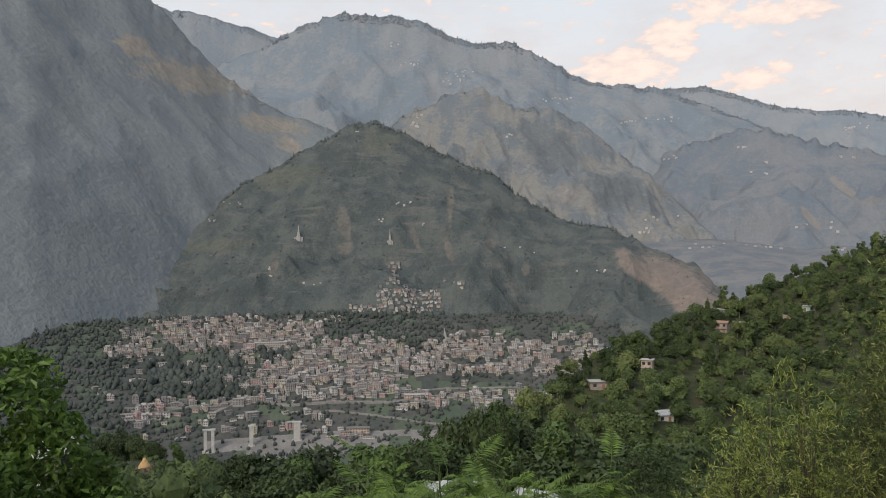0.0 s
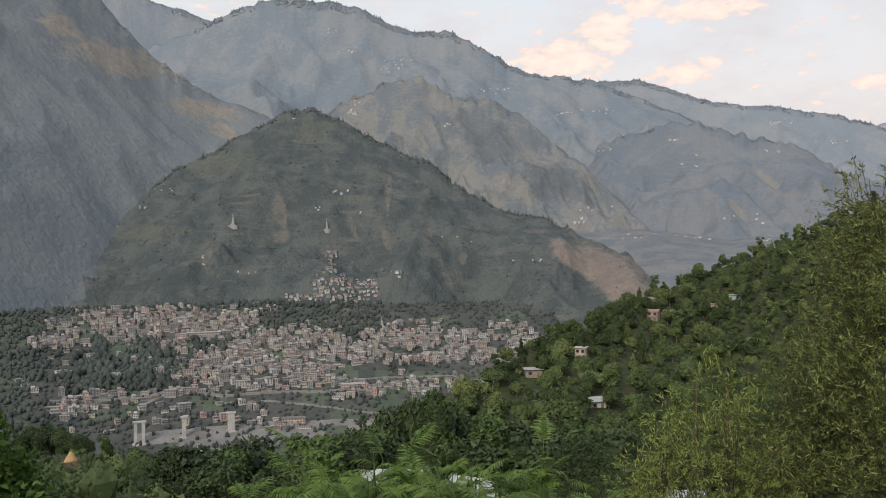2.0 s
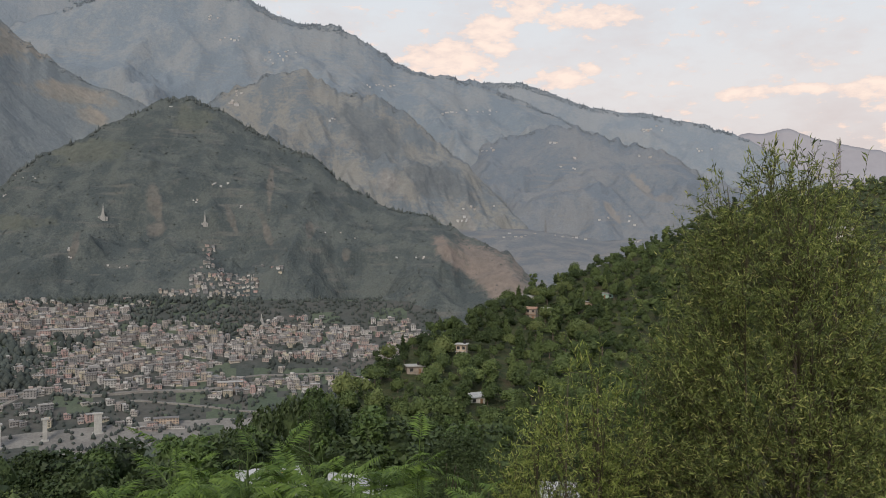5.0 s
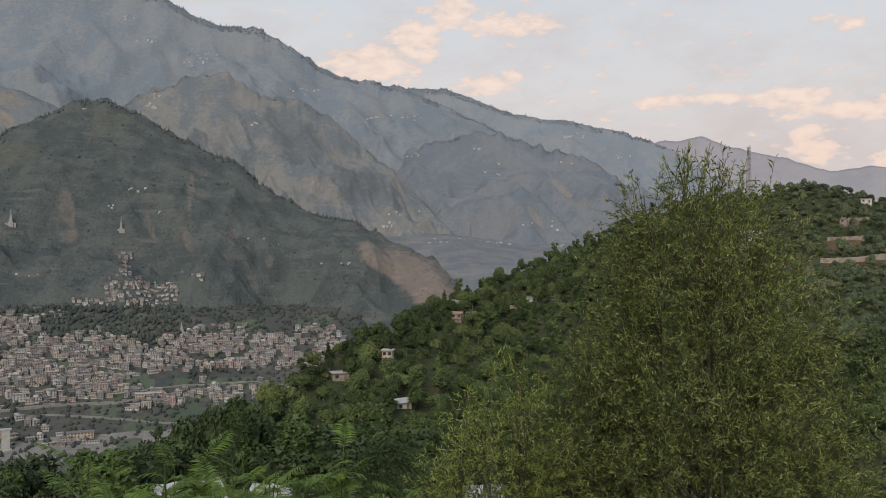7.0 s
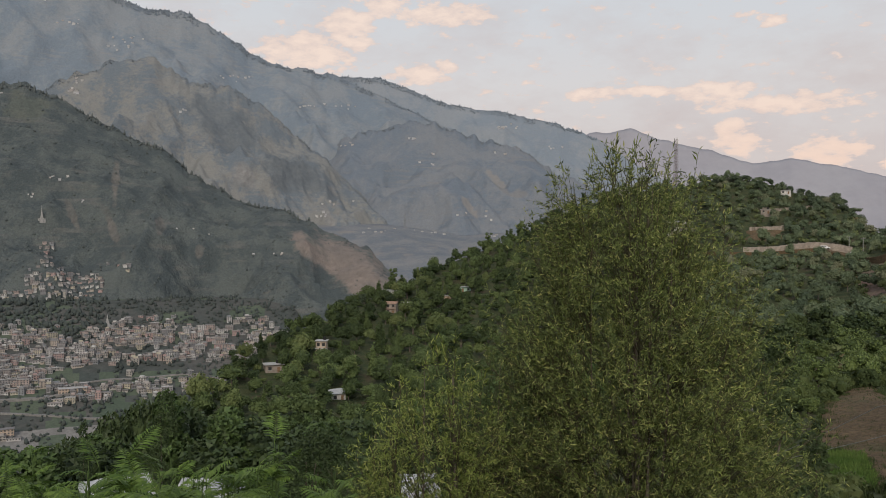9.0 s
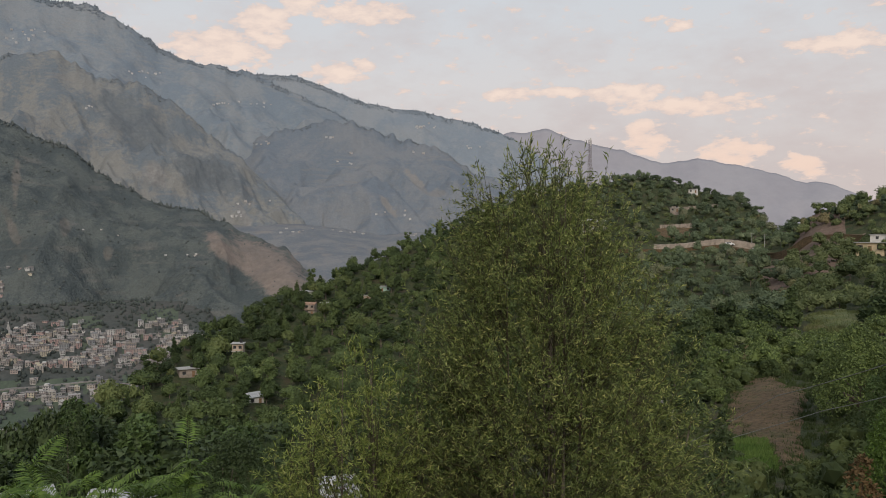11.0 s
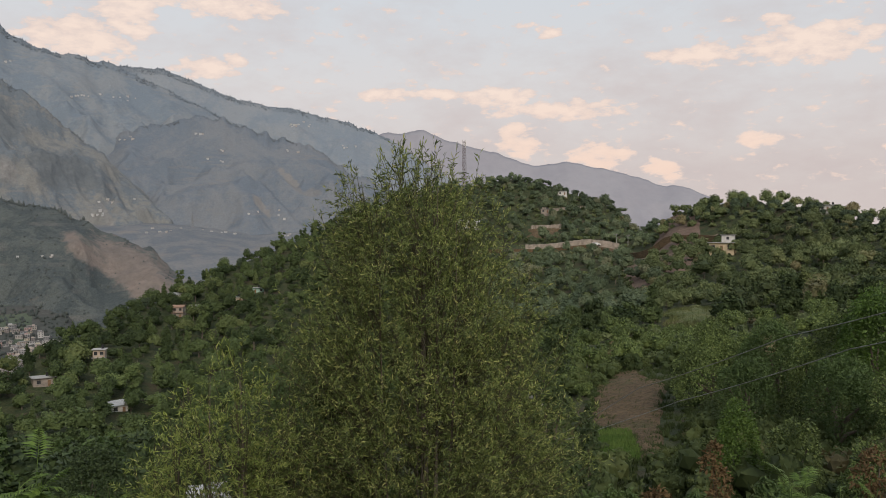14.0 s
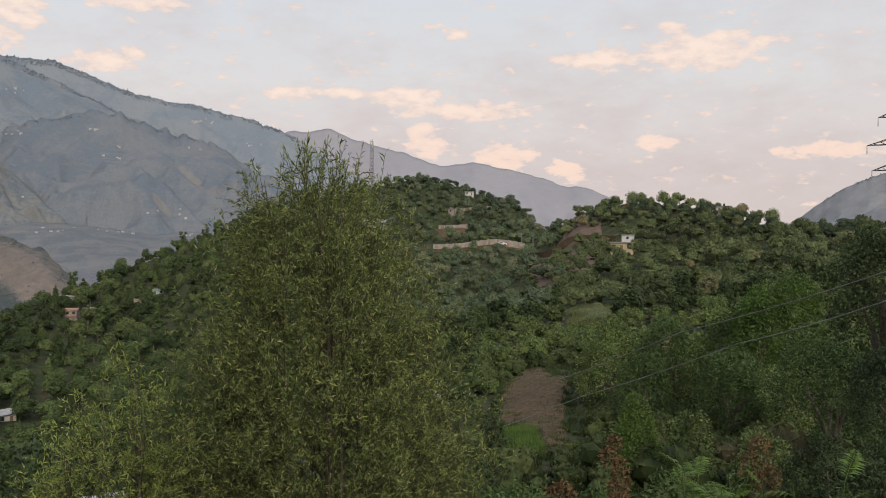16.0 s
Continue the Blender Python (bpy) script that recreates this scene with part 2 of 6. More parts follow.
M["weeds"] = material("rank_weeds", stand((0.045, 0.066, 0.021), (0.118, 0.146, 0.048), (0.130, 0.096, 0.052)), 0.75, thin=0.2)
M["leaf_scrub"] = material("scrub_leaves", stand((0.052, 0.076, 0.031), (0.212, 0.246, 0.102), (0.235, 0.180, 0.108)), 0.7, thin=0.15)
M["leaf_crest"] = material("hilltop_leaves", stand((0.062, 0.090, 0.054), (0.185, 0.228, 0.122), (0.205, 0.20, 0.125)), 0.75, thin=0.1)
M["leaf_field"] = material("field_tree_leaves", leafy((0.030, 0.054, 0.016), (0.215, 0.275, 0.086), None, 0.85), 0.6, thin=0.15)
M["leaf_near"] = material("near_bush_leaves", leafy((0.036, 0.070, 0.014), (0.125, 0.205, 0.043), None, 0.8), 0.45, thin=0.3)
M["leaf_yellow"] = material("yellow_willow_leaves", leafy((0.066, 0.098, 0.021), (0.295, 0.350, 0.090), (0.350, 0.345, 0.115), 0.92), 0.45, thin=0.18)

# ---------------------------------------------------------------- geometry helpers


def np_mesh(name, verts, quads, mats, index=None, smooth=False):
    """A mesh from arrays: verts (n, 3) and faces (m, 3) or (m, 4)."""
    verts, quads = np.asarray(verts, np.float32), np.asarray(quads, np.int32)
    me = bpy.data.meshes.new(name)
    k = quads.shape[1]
    me.vertices.add(len(verts))
    me.vertices.foreach_set("co", verts.ravel())
    me.loops.add(quads.size)
    me.loops.foreach_set("vertex_index", quads.ravel())
    me.polygons.add(len(quads))
    me.polygons.foreach_set("loop_start", np.arange(0, quads.size, k, dtype=np.int32))
    me.polygons.foreach_set("loop_total", np.full(len(quads), k, np.int32))
    me.polygons.foreach_set("use_smooth", np.full(len(quads), smooth))
    for m in mats:
        me.materials.append(m)
    if index is not None:
        me.polygons.foreach_set("material_index", np.asarray(index, np.int32))
    me.update(calc_edges=True)
    me.validate()
    return me


def at(az, el, d):
    """The place seen from the camera at that azimuth and elevation, d metres off along the ground."""
    a = radians(az)
    return Vector((d * math.sin(a), d * math.cos(a), EYE.z + d * math.tan(radians(el))))


def rnd(seed):
    return np.random.RandomState(seed)


def lattice(x, y, seed):
    """A repeatable random number for each cell."""
    h = np.sin(x * 127.1 + y * 311.7 + seed * 74.7) * 43758.5453
    return h - np.floor(h)


def vnoise(x, y, seed=0):
    """Smooth value noise of arrays, -1 to 1."""
    x0, y0 = np.floor(x), np.floor(y)
    u, v = x - x0, y - y0
    u, v = u * u * (3 - 2 * u), v * v * (3 - 2 * v)
    a, b = lattice(x0, y0, seed), lattice(x0 + 1, y0, seed)
    c, d = lattice(x0, y0 + 1, seed), lattice(x0 + 1, y0 + 1, seed)
    return 2 * ((a * (1 - u) + b * u) * (1 - v) + (c * (1 - u) + d * u) * v) - 1


def fbm(x, y, seed=0, octaves=4):
    total, amp = 0, 1.0
    for o in range(octaves):
        total = total + amp * vnoise(x * 2 ** o, y * 2 ** o, seed + o)
        amp *= 0.5
    return total


def curve_of(points):
    xs, ys = [p[0] for p in points], [p[1] for p in points]
    return lambda a: (np.interp(a, xs, ys) * 2 + np.interp(np.asarray(a) - 0.35, xs, ys) + np.interp(np.asarray(a) + 0.35, xs, ys)) / 4


def part(name, bm, mat, parent, label=""):
    me = bpy.data.meshes.new(name)
    bm.to_mesh(me)
    bm.free()
    me.materials.append(mat)
    ob = new(name, me)
    ob.parent = parent
    if label:
        ob["label"] = label
    return ob


def part_of(name, me, parent, label=""):
    ob = new(name, me)
    ob.parent = parent
    if label:
        ob["label"] = label
    return ob


def add_box(bm, x0, y0, z0, x1, y1, z1):
    m = pose((x0 + x1) / 2, (y0 + y1) / 2, (z0 + z1) / 2) @ Matrix.Diagonal((x1 - x0, y1 - y0, z1 - z0, 1))
    return bmesh.ops.create_cube(bm, size=1.0, matrix=m)["verts"]


def box(x0, y0, z0, x1, y1, z1, bevel=0.0):
    bm = bmesh.new()
    add_box(bm, x0, y0, z0, x1, y1, z1)
    if bevel:
        bmesh.ops.bevel(bm, geom=bm.edges[:], offset=bevel, segments=1, affect="EDGES")
    return bm


def tubes(paths, sides=5):
    """Tapered tubes along paths, each a list of (point, radius): verts and quads."""
    V, F, base = [], [], 0
    for path in paths:
        for k, (p, r) in enumerate(path):
            p = np.array(p, float)
            q = np.array(path[min(k + 1, len(path) - 1)][0], float) - np.array(path[max(k - 1, 0)][0], float)
            q /= np.linalg.norm(q) + 1e-9
            u = np.cross(q, (0.31, 0.95, 0.02))
            u /= np.linalg.norm(u) + 1e-9
            w = np.cross(q, u)
            for s in range(sides):
                c = 2 * math.pi * s / sides
                V.append(p + r * (math.cos(c) * u + math.sin(c) * w))
        for k in range(len(path) - 1):
            for s in range(sides):
                i, j = base + k * sides + s, base + k * sides + (s + 1) % sides
                F.append((i, j, j + sides, i + sides))
        base += len(path) * sides
    return np.array(V), np.array(F)


def leaves(P, A, L, W, rng, fold=0.25, face=None):
    """Leaf blades as folded diamonds: roots P, directions A, lengths L, widths W."""
    n = len(P)
    A = A / (np.linalg.norm(A, axis=1, keepdims=True) + 1e-9)
    side = np.cross(A, rng.normal(size=(n, 3)) if face is None else face)
    side /= np.linalg.norm(side, axis=1, keepdims=True) + 1e-9
    up = np.cross(side, A)
    L, W = np.broadcast_to(L, n)[:, None], np.broadcast_to(W, n)[:, None]
    V = np.empty((n, 4, 3))
    V[:, 0] = P
    V[:, 1] = P + A * L * 0.45 + side * W * 0.5 + up * W * fold
    V[:, 2] = P + A * L - up * L * 0.12
    V[:, 3] = P + A * L * 0.45 - side * W * 0.5 + up * W * fold
    return V.reshape(-1, 3), np.arange(4 * n).reshape(n, 4)


def slivers(P, A, L, W, rng, face):
    """Leaves seen from further off: one pointed blade each."""
    A = A / (np.linalg.norm(A, axis=1, keepdims=True) + 1e-9)
    side = np.cross(A, face)
    side /= np.linalg.norm(side, axis=1, keepdims=True) + 1e-9
    L, W = L[:, None], W[:, None]
    V = np.stack([P - side * W * 0.5, P + side * W * 0.5, P + A * L], 1)
    return V.reshape(-1, 3), np.arange(3 * len(P)).reshape(-1, 3)


def merge(*pairs):
    V, F, base = [], [], 0
    for v, f in pairs:
        V.append(v)
        F.append(f + base)
        base += len(v)
    return np.concatenate(V), np.concatenate(F)


# ---------------------------------------------------------------- ground
# Height below the eye at fixed distances, by azimuth; the crest of the near hills follows their outline.
NEAR_CREST = curve_of([(-40, -17.5), (-6, -17), (1.8, -15.4), (3.4, -13.2), (6.7, -11), (8.7, -9.6), (10.7, -7.7), (12.7, -7.1), (14.6, -6.2),
                       (16.5, -5.1), (17.8, -4.6), (20.2, -3.4), (21.7, -2.4), (25.4, -1.0), (29.1, 0.5), (31, 1.7), (34.8, 3.2), (39.3, 3.8),
                       (42.8, 4.4), (44.7, 4.2), (46.6, 3.6), (48.4, 3.0), (50.2, 2.2), (51.3, 0.5), (52.3, 0.9), (55.7, 2.1), (58.4, 2.7), (62.9, 2.3), (68.2, 0.9), (73.7, 0.9), (100, 1)])
CREST_D = curve_of([(-40, 130), (0, 130), (3.4, 165), (8, 215), (14, 285), (20, 350), (29, 430), (36, 480), (46, 470), (51, 430), (54, 350), (60, 330), (70, 250), (100, 240)])
G_3 = curve_of([(-40, -2.0), (100, -2.2)])
G_12 = curve_of([(-40, -5.5), (0, -5.8), (20, -6), (50, -5.6), (75, -5), (100, -4)])
G_30 = curve_of([(-40, -9.5), (-20, -9.5), (-12, -13), (0, -13), (20, -13), (40, -10.5), (55, -9.6), (75, -8.5), (100, -7)])
G_60 = curve_of([(-40, -14.5), (-19, -14.5), (-12, -23), (0, -24), (20, -25), (38, -16), (48, -13.5), (75, -12), (100, -10)])
G_100 = curve_of([(-40, -25), (-19, -26), (-12, -35), (0, -36), (20, -37), (38, -22), (48, -15.5), (60, -13), (75, -11.5), (100, -10)])
MID_EL = curve_of([(-40, -19), (0, -19), (8, -16), (14, -13.5), (24, -11), (38, -6.5), (48, -5.4), (60, -3.6), (75, -3.2), (100, -3)])
UP_EL = curve_of([(-40, -18), (0, -18), (8, -12), (14, -8.5), (24, -5), (32, -2), (40, 0.2), (48, 0.0), (52, -1.2), (60, -0.8), (75, -1.0), (100, -1)])
VALLEY_Z = [(0, 0), (1000, -250), (1060, -240), (1150, -212), (1300, -170), (1500, -116), (1560, -112), (1750, -200), (2300, -230), (3200, -180), (4950, -60)]


def ground_below(az, r):
    """Height relative to the eye of the bare ground, for arrays of azimuth (degrees) and distance."""
    az, r = np.broadcast_arrays(np.asarray(az, float), np.asarray(r, float))
    a = np.where((az < -40) | (az > 100), np.where(np.abs(az + 150) < 110, -40, 100), az)
    cd = CREST_D(a)
    r1, r2 = 100 + (cd - 100) * 0.4, 100 + (cd - 100) * 0.75
    tan = lambda e: np.tan(np.radians(e))
    R = [0 * a, 0 * a + 3, 0 * a + 12, 0 * a + 30, 0 * a + 60, 0 * a + 100, r1, r2, cd, cd * 1.25, 0 * a + 1000]
    zc = cd * tan(NEAR_CREST(a))
    Z = [0 * a - 1.7, G_3(a), G_12(a), G_30(a), G_60(a), G_100(a), r1 * tan(MID_EL(a)), r2 * tan(UP_EL(a)), zc,
         np.minimum(zc - 28, -60), 0 * a - 250]
    z = np.interp(r, [p[0] for p in VALLEY_Z], [p[1] for p in VALLEY_Z])
    for k in range(len(R) - 1):
        inside = (r >= R[k]) & (r < R[k + 1])
        f = (r - R[k]) / np.maximum(R[k + 1] - R[k], 1e-6)
        z = np.where(inside, Z[k] + (Z[k + 1] - Z[k]) * f, z)
    # ground lowered past the slip to fit the camera's view of the terrace
    z = z - np.clip((az - 12.5) / 3, 0, 1) * np.interp(r, [1100, 1400, 2600, 3200], [0, 110, 110, 0])
    x, y = r * np.sin(np.radians(az)), r * np.cos(np.radians(az))
    amp = np.interp(r, [0, 10, 60, 300, 900, 3000], [0.0, 0.15, 0.8, 2.0, 3.0, 8.0])
    return z + amp * fbm(x / (12 + r * 0.09), y / (12 + r * 0.09), 5, 3)


def ground(az, r):
    return EYE.z + float(ground_below(az, r))


def on_ground(az, r, lift=0.0):
    v = at(az, 0, r)
    v.z = ground(az, r) + lift
    return v


def hit(az, el, rmin, rmax=1900.0):
    """The distance at which the line of sight first meets the ground past rmin."""
    r = np.linspace(rmin, rmax, 3000)
    below = ground_below(az, r) >= r * math.tan(radians(el))
    return float(r[np.argmax(below)]) if below.any() else rmax


def make_ground():
    az = np.concatenate([np.arange(-180, -40, 5.0), np.arange(-40, 40, 0.4), np.arange(40, 80, 0.25), np.arange(80, 180, 5.0)])
    r = np.concatenate([[0.02], np.arange(1, 12, 1.0), np.arange(12, 100, 2.0), np.arange(100, 480, 7.0), np.arange(480, 1000, 40.0), np.arange(1000, 1700, 18.0),
                        np.arange(1700, 4950, 130.0)])
    A, R = np.meshgrid(az, r)
    Z = EYE.z + ground_below(A, R)
    V = np.stack([R * np.sin(np.radians(A)), R * np.cos(np.radians(A)), Z], -1).reshape(-1, 3)
    n, m = len(az), len(r)
    i = np.arange(m - 1)[:, None] * n
    j = np.arange(n)[None, :]
    k = (j + 1) % n
    F = np.stack([i + j, i + n + j, i + n + k, i + k], -1).reshape(-1, 4)
    F = F[:, ::-1]
    rc = (R[:-1, :] + R[1:, :]).reshape(-1) / 2
    ac = (A[:-1, :] + 0.15).reshape(-1)
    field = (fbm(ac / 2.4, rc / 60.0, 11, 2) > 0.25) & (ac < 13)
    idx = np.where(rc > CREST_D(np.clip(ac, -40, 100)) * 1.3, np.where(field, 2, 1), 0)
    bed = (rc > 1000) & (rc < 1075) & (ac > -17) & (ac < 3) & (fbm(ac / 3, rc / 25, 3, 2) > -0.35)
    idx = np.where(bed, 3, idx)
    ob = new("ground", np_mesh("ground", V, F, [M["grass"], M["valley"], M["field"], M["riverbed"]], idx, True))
    tagged(ob, "grassy hillside falling to a wide valley floor", "ground", kind="structure")


make_ground()

# ---------------------------------------------------------------- mountains


class Mountain:
    """A range seen from one side: crest outline (azimuth, elevation), crest and foot distances, with gullies down its face."""

    def __init__(self, name, label, mat, crest, top, foot, foot_below, gully=40, jag=0.1, step=0.12, rows=60, seed=0, power=1.0, pitch=380, bare=(), relief=(0.06, 7.0)):
        self.crest, self.top, self.foot, self.foot_below = curve_of(crest), curve_of(top), curve_of(foot), foot_below
        self.gully, self.jag, self.seed, self.power, self.pitch = gully, jag, seed, power, pitch
        self.bare = bare
        self.az0, self.az1 = crest[0][0], crest[-1][0]
        self.name = name
        az = np.arange(self.az0, self.az1 + step, step)
        v = np.concatenate([np.linspace(0, 1, rows), [1.04, 1.12, 1.25]])
        A, U = np.meshgrid(az, v)
        P = self.place(A, U).reshape(-1, 3)
        n, m = len(az), len(v)
        i = (np.arange(m - 1)[:, None] * n + np.arange(n - 1)[None, :]).reshape(-1)
        F = np.stack([i, i + 1, i + n + 1, i + n], -1)
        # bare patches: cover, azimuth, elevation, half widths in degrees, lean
        cover = patched(name + "_hazed_cover", SLOPE[mat], bare, relief) if mat in SLOPE else M[mat]
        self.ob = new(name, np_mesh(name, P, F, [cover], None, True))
        pa = np.degrees(np.arctan2(P[:, 0], P[:, 1]))
        pe = np.degrees(np.arctan2(P[:, 2] - EYE.z, np.hypot(P[:, 0], P[:, 1])))
        for key in sorted({b[0] for b in bare}):
            w = np.zeros(len(P))
            for b in bare:
                if b[0] == key:
                    w = np.maximum(w, np.clip(1.25 - 0.75 * self.reach(b, pa, pe), 0, 1))
            self.ob.data.attributes.new("bare_" + key, "FLOAT", "POINT").data.foreach_set("value", w.astype(np.float32))
        tagged(self.ob, label, "mountain", kind="structure")

    def patch_at(self, ca, ce):
        """Which bare patch covers a direction: its number from 1, or 0."""
        idx = np.zeros(len(ca), int)
        rag = 0.55 * fbm(ca * 2.3, ce * 2.3, self.seed + 21, 4)
        for k, b in enumerate(self.bare):
            idx = np.where(self.reach(b, ca, ce) < 1 + rag, 0 if b[0] == "wooded" else k + 1, idx)
        return idx

    @staticmethod
    def reach(b, ca, ce):
        """How far off the middle of a patch a direction lies: 1 at its edge."""
        key, pa, pe, wa, we, lean = b
        return np.sqrt(((ca - pa - lean * (ce - pe)) / wa) ** 2 + ((ce - pe) / we) ** 2)

    def place(self, az, v):
        """Points on its face: v is 0 at the foot, 1 on the crest, more than 1 behind it."""
        az, v = np.broadcast_arrays(np.asarray(az, float), np.asarray(v, float))
        dt, df = self.top(az), self.foot(az)
        el = self.crest(az) + self.jag * fbm(az * 1.7, az * 0 + 0.3, self.seed + 9, 4) * np.clip(v, 0, 1) ** 8
        zt, zf = dt * np.tan(np.radians(el)), 0 * az + self.foot_below
        w = np.clip(v, 0, 1)
        d = df + (dt - df) * v
        z = zf + (zt - zf) * w ** self.power
        z = np.where(v > 1, zt - (v - 1) * (dt - df) * 1.1, z)
        # spurs and gullies: ridged noise over the plan, fading out at foot and crest
        a = np.radians(az)
        x, y = d * np.sin(a) / self.pitch, d * np.cos(a) / self.pitch
        c, q = math.cos(self.seed * 1.7), math.sin(self.seed * 1.7)
        x, y = c * x - q * y, q * x + c * y
        g, amp = 0, 1.0
        for o in range(4):
            g = g + amp * (0.55 - np.abs(vnoise(x * 2 ** o + 0.3 * g, y * 2 ** o, self.seed + o)) * 1.25)
            amp *= 0.5
        fade = np.where(v > 1, 0, np.sin(np.pi * w ** 0.75))
        z = z + self.gully * fade * g
        z = np.where(v < 1, np.minimum(z, d * np.tan(np.radians(el - 0.5 * (1 - w)))), z)
        a = np.radians(az)
        return np.stack([d * np.sin(a), d * np.cos(a), EYE.z + z], -1)

    def facing(self, az, el):
        """The point of its face that is seen at that direction."""
        v = np.linspace(0, 1, 400)
        p = self.place(np.full(400, az), v)
        e = np.degrees(np.arctan2(p[:, 2] - EYE.z, np.hypot(p[:, 0], p[:, 1])))
        ok = e >= el
        return Vector(p[np.argmax(ok)]) if ok.any() else Vector(p[-1])


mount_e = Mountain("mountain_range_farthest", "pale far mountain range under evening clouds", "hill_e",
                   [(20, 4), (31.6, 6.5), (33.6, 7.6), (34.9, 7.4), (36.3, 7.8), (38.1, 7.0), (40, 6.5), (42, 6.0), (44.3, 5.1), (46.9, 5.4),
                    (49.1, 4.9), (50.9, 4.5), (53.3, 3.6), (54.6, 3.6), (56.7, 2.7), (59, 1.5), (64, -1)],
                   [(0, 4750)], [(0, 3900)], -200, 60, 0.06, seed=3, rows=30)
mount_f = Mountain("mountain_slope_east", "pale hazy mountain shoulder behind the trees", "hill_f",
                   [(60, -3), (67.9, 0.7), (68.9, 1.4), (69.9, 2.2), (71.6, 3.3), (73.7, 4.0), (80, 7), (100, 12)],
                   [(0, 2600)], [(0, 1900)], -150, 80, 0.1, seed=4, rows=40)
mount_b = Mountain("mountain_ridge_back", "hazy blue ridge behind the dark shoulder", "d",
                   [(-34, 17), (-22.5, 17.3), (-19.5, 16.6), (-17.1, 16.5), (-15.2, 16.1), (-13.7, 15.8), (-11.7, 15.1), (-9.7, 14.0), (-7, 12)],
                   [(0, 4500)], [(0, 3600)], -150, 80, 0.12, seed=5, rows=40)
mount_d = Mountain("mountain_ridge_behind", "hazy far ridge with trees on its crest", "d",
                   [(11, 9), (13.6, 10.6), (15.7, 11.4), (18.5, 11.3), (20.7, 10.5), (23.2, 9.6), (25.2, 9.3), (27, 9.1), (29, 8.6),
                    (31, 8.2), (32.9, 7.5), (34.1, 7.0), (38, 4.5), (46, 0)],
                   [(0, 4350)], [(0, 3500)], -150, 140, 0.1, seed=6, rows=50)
mount_c = Mountain("mountain_main_ridge", "great forested mountain with scattered hamlets, tinted blue by painted haze", "c",
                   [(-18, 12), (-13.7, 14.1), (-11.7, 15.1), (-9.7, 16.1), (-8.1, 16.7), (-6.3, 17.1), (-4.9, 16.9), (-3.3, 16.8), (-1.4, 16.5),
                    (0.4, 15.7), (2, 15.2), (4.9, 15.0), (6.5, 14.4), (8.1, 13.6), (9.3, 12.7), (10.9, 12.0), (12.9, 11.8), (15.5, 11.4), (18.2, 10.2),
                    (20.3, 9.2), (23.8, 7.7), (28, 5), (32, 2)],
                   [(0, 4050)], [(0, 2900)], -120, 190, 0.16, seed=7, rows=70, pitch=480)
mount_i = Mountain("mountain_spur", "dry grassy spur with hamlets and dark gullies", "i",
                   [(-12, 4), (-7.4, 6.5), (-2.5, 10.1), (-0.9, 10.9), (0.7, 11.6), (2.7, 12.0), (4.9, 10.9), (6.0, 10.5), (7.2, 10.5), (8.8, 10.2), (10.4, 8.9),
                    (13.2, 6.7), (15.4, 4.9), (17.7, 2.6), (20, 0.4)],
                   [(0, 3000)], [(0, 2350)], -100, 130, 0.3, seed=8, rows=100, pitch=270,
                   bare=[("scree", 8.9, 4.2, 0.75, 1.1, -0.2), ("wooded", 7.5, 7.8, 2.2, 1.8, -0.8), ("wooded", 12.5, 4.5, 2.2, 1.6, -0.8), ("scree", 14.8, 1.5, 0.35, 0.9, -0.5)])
mount_g = Mountain("mountain_shoulder", "steep dim mountain shoulder, sunlight painted on its bare rib", "g",
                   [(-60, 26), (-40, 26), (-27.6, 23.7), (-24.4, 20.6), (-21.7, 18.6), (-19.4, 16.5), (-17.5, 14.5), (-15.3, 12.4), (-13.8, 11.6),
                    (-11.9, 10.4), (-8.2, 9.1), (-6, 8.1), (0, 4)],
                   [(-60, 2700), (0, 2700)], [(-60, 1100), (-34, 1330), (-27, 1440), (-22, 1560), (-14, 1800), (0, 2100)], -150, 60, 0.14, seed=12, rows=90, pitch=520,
                   # ochre marks where sunlight is painted along the bare ribs
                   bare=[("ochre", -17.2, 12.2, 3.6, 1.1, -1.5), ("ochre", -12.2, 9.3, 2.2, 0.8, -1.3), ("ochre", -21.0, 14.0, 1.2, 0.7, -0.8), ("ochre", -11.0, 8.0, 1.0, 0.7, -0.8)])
mount_j = Mountain("mountain_knoll", "knoll with terraces and a few houses, tinted blue-grey by painted haze", "j",
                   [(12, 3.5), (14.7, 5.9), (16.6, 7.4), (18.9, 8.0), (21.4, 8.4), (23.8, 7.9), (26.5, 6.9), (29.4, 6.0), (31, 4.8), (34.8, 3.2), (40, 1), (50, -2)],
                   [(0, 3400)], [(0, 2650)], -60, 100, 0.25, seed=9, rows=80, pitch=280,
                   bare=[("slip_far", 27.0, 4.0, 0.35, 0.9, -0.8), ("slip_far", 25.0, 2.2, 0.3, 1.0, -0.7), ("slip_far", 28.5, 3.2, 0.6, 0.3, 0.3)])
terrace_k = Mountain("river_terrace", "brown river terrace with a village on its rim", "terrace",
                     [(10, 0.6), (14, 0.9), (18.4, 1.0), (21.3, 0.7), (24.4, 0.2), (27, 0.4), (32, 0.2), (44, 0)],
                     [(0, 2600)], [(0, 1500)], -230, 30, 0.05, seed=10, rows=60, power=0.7)
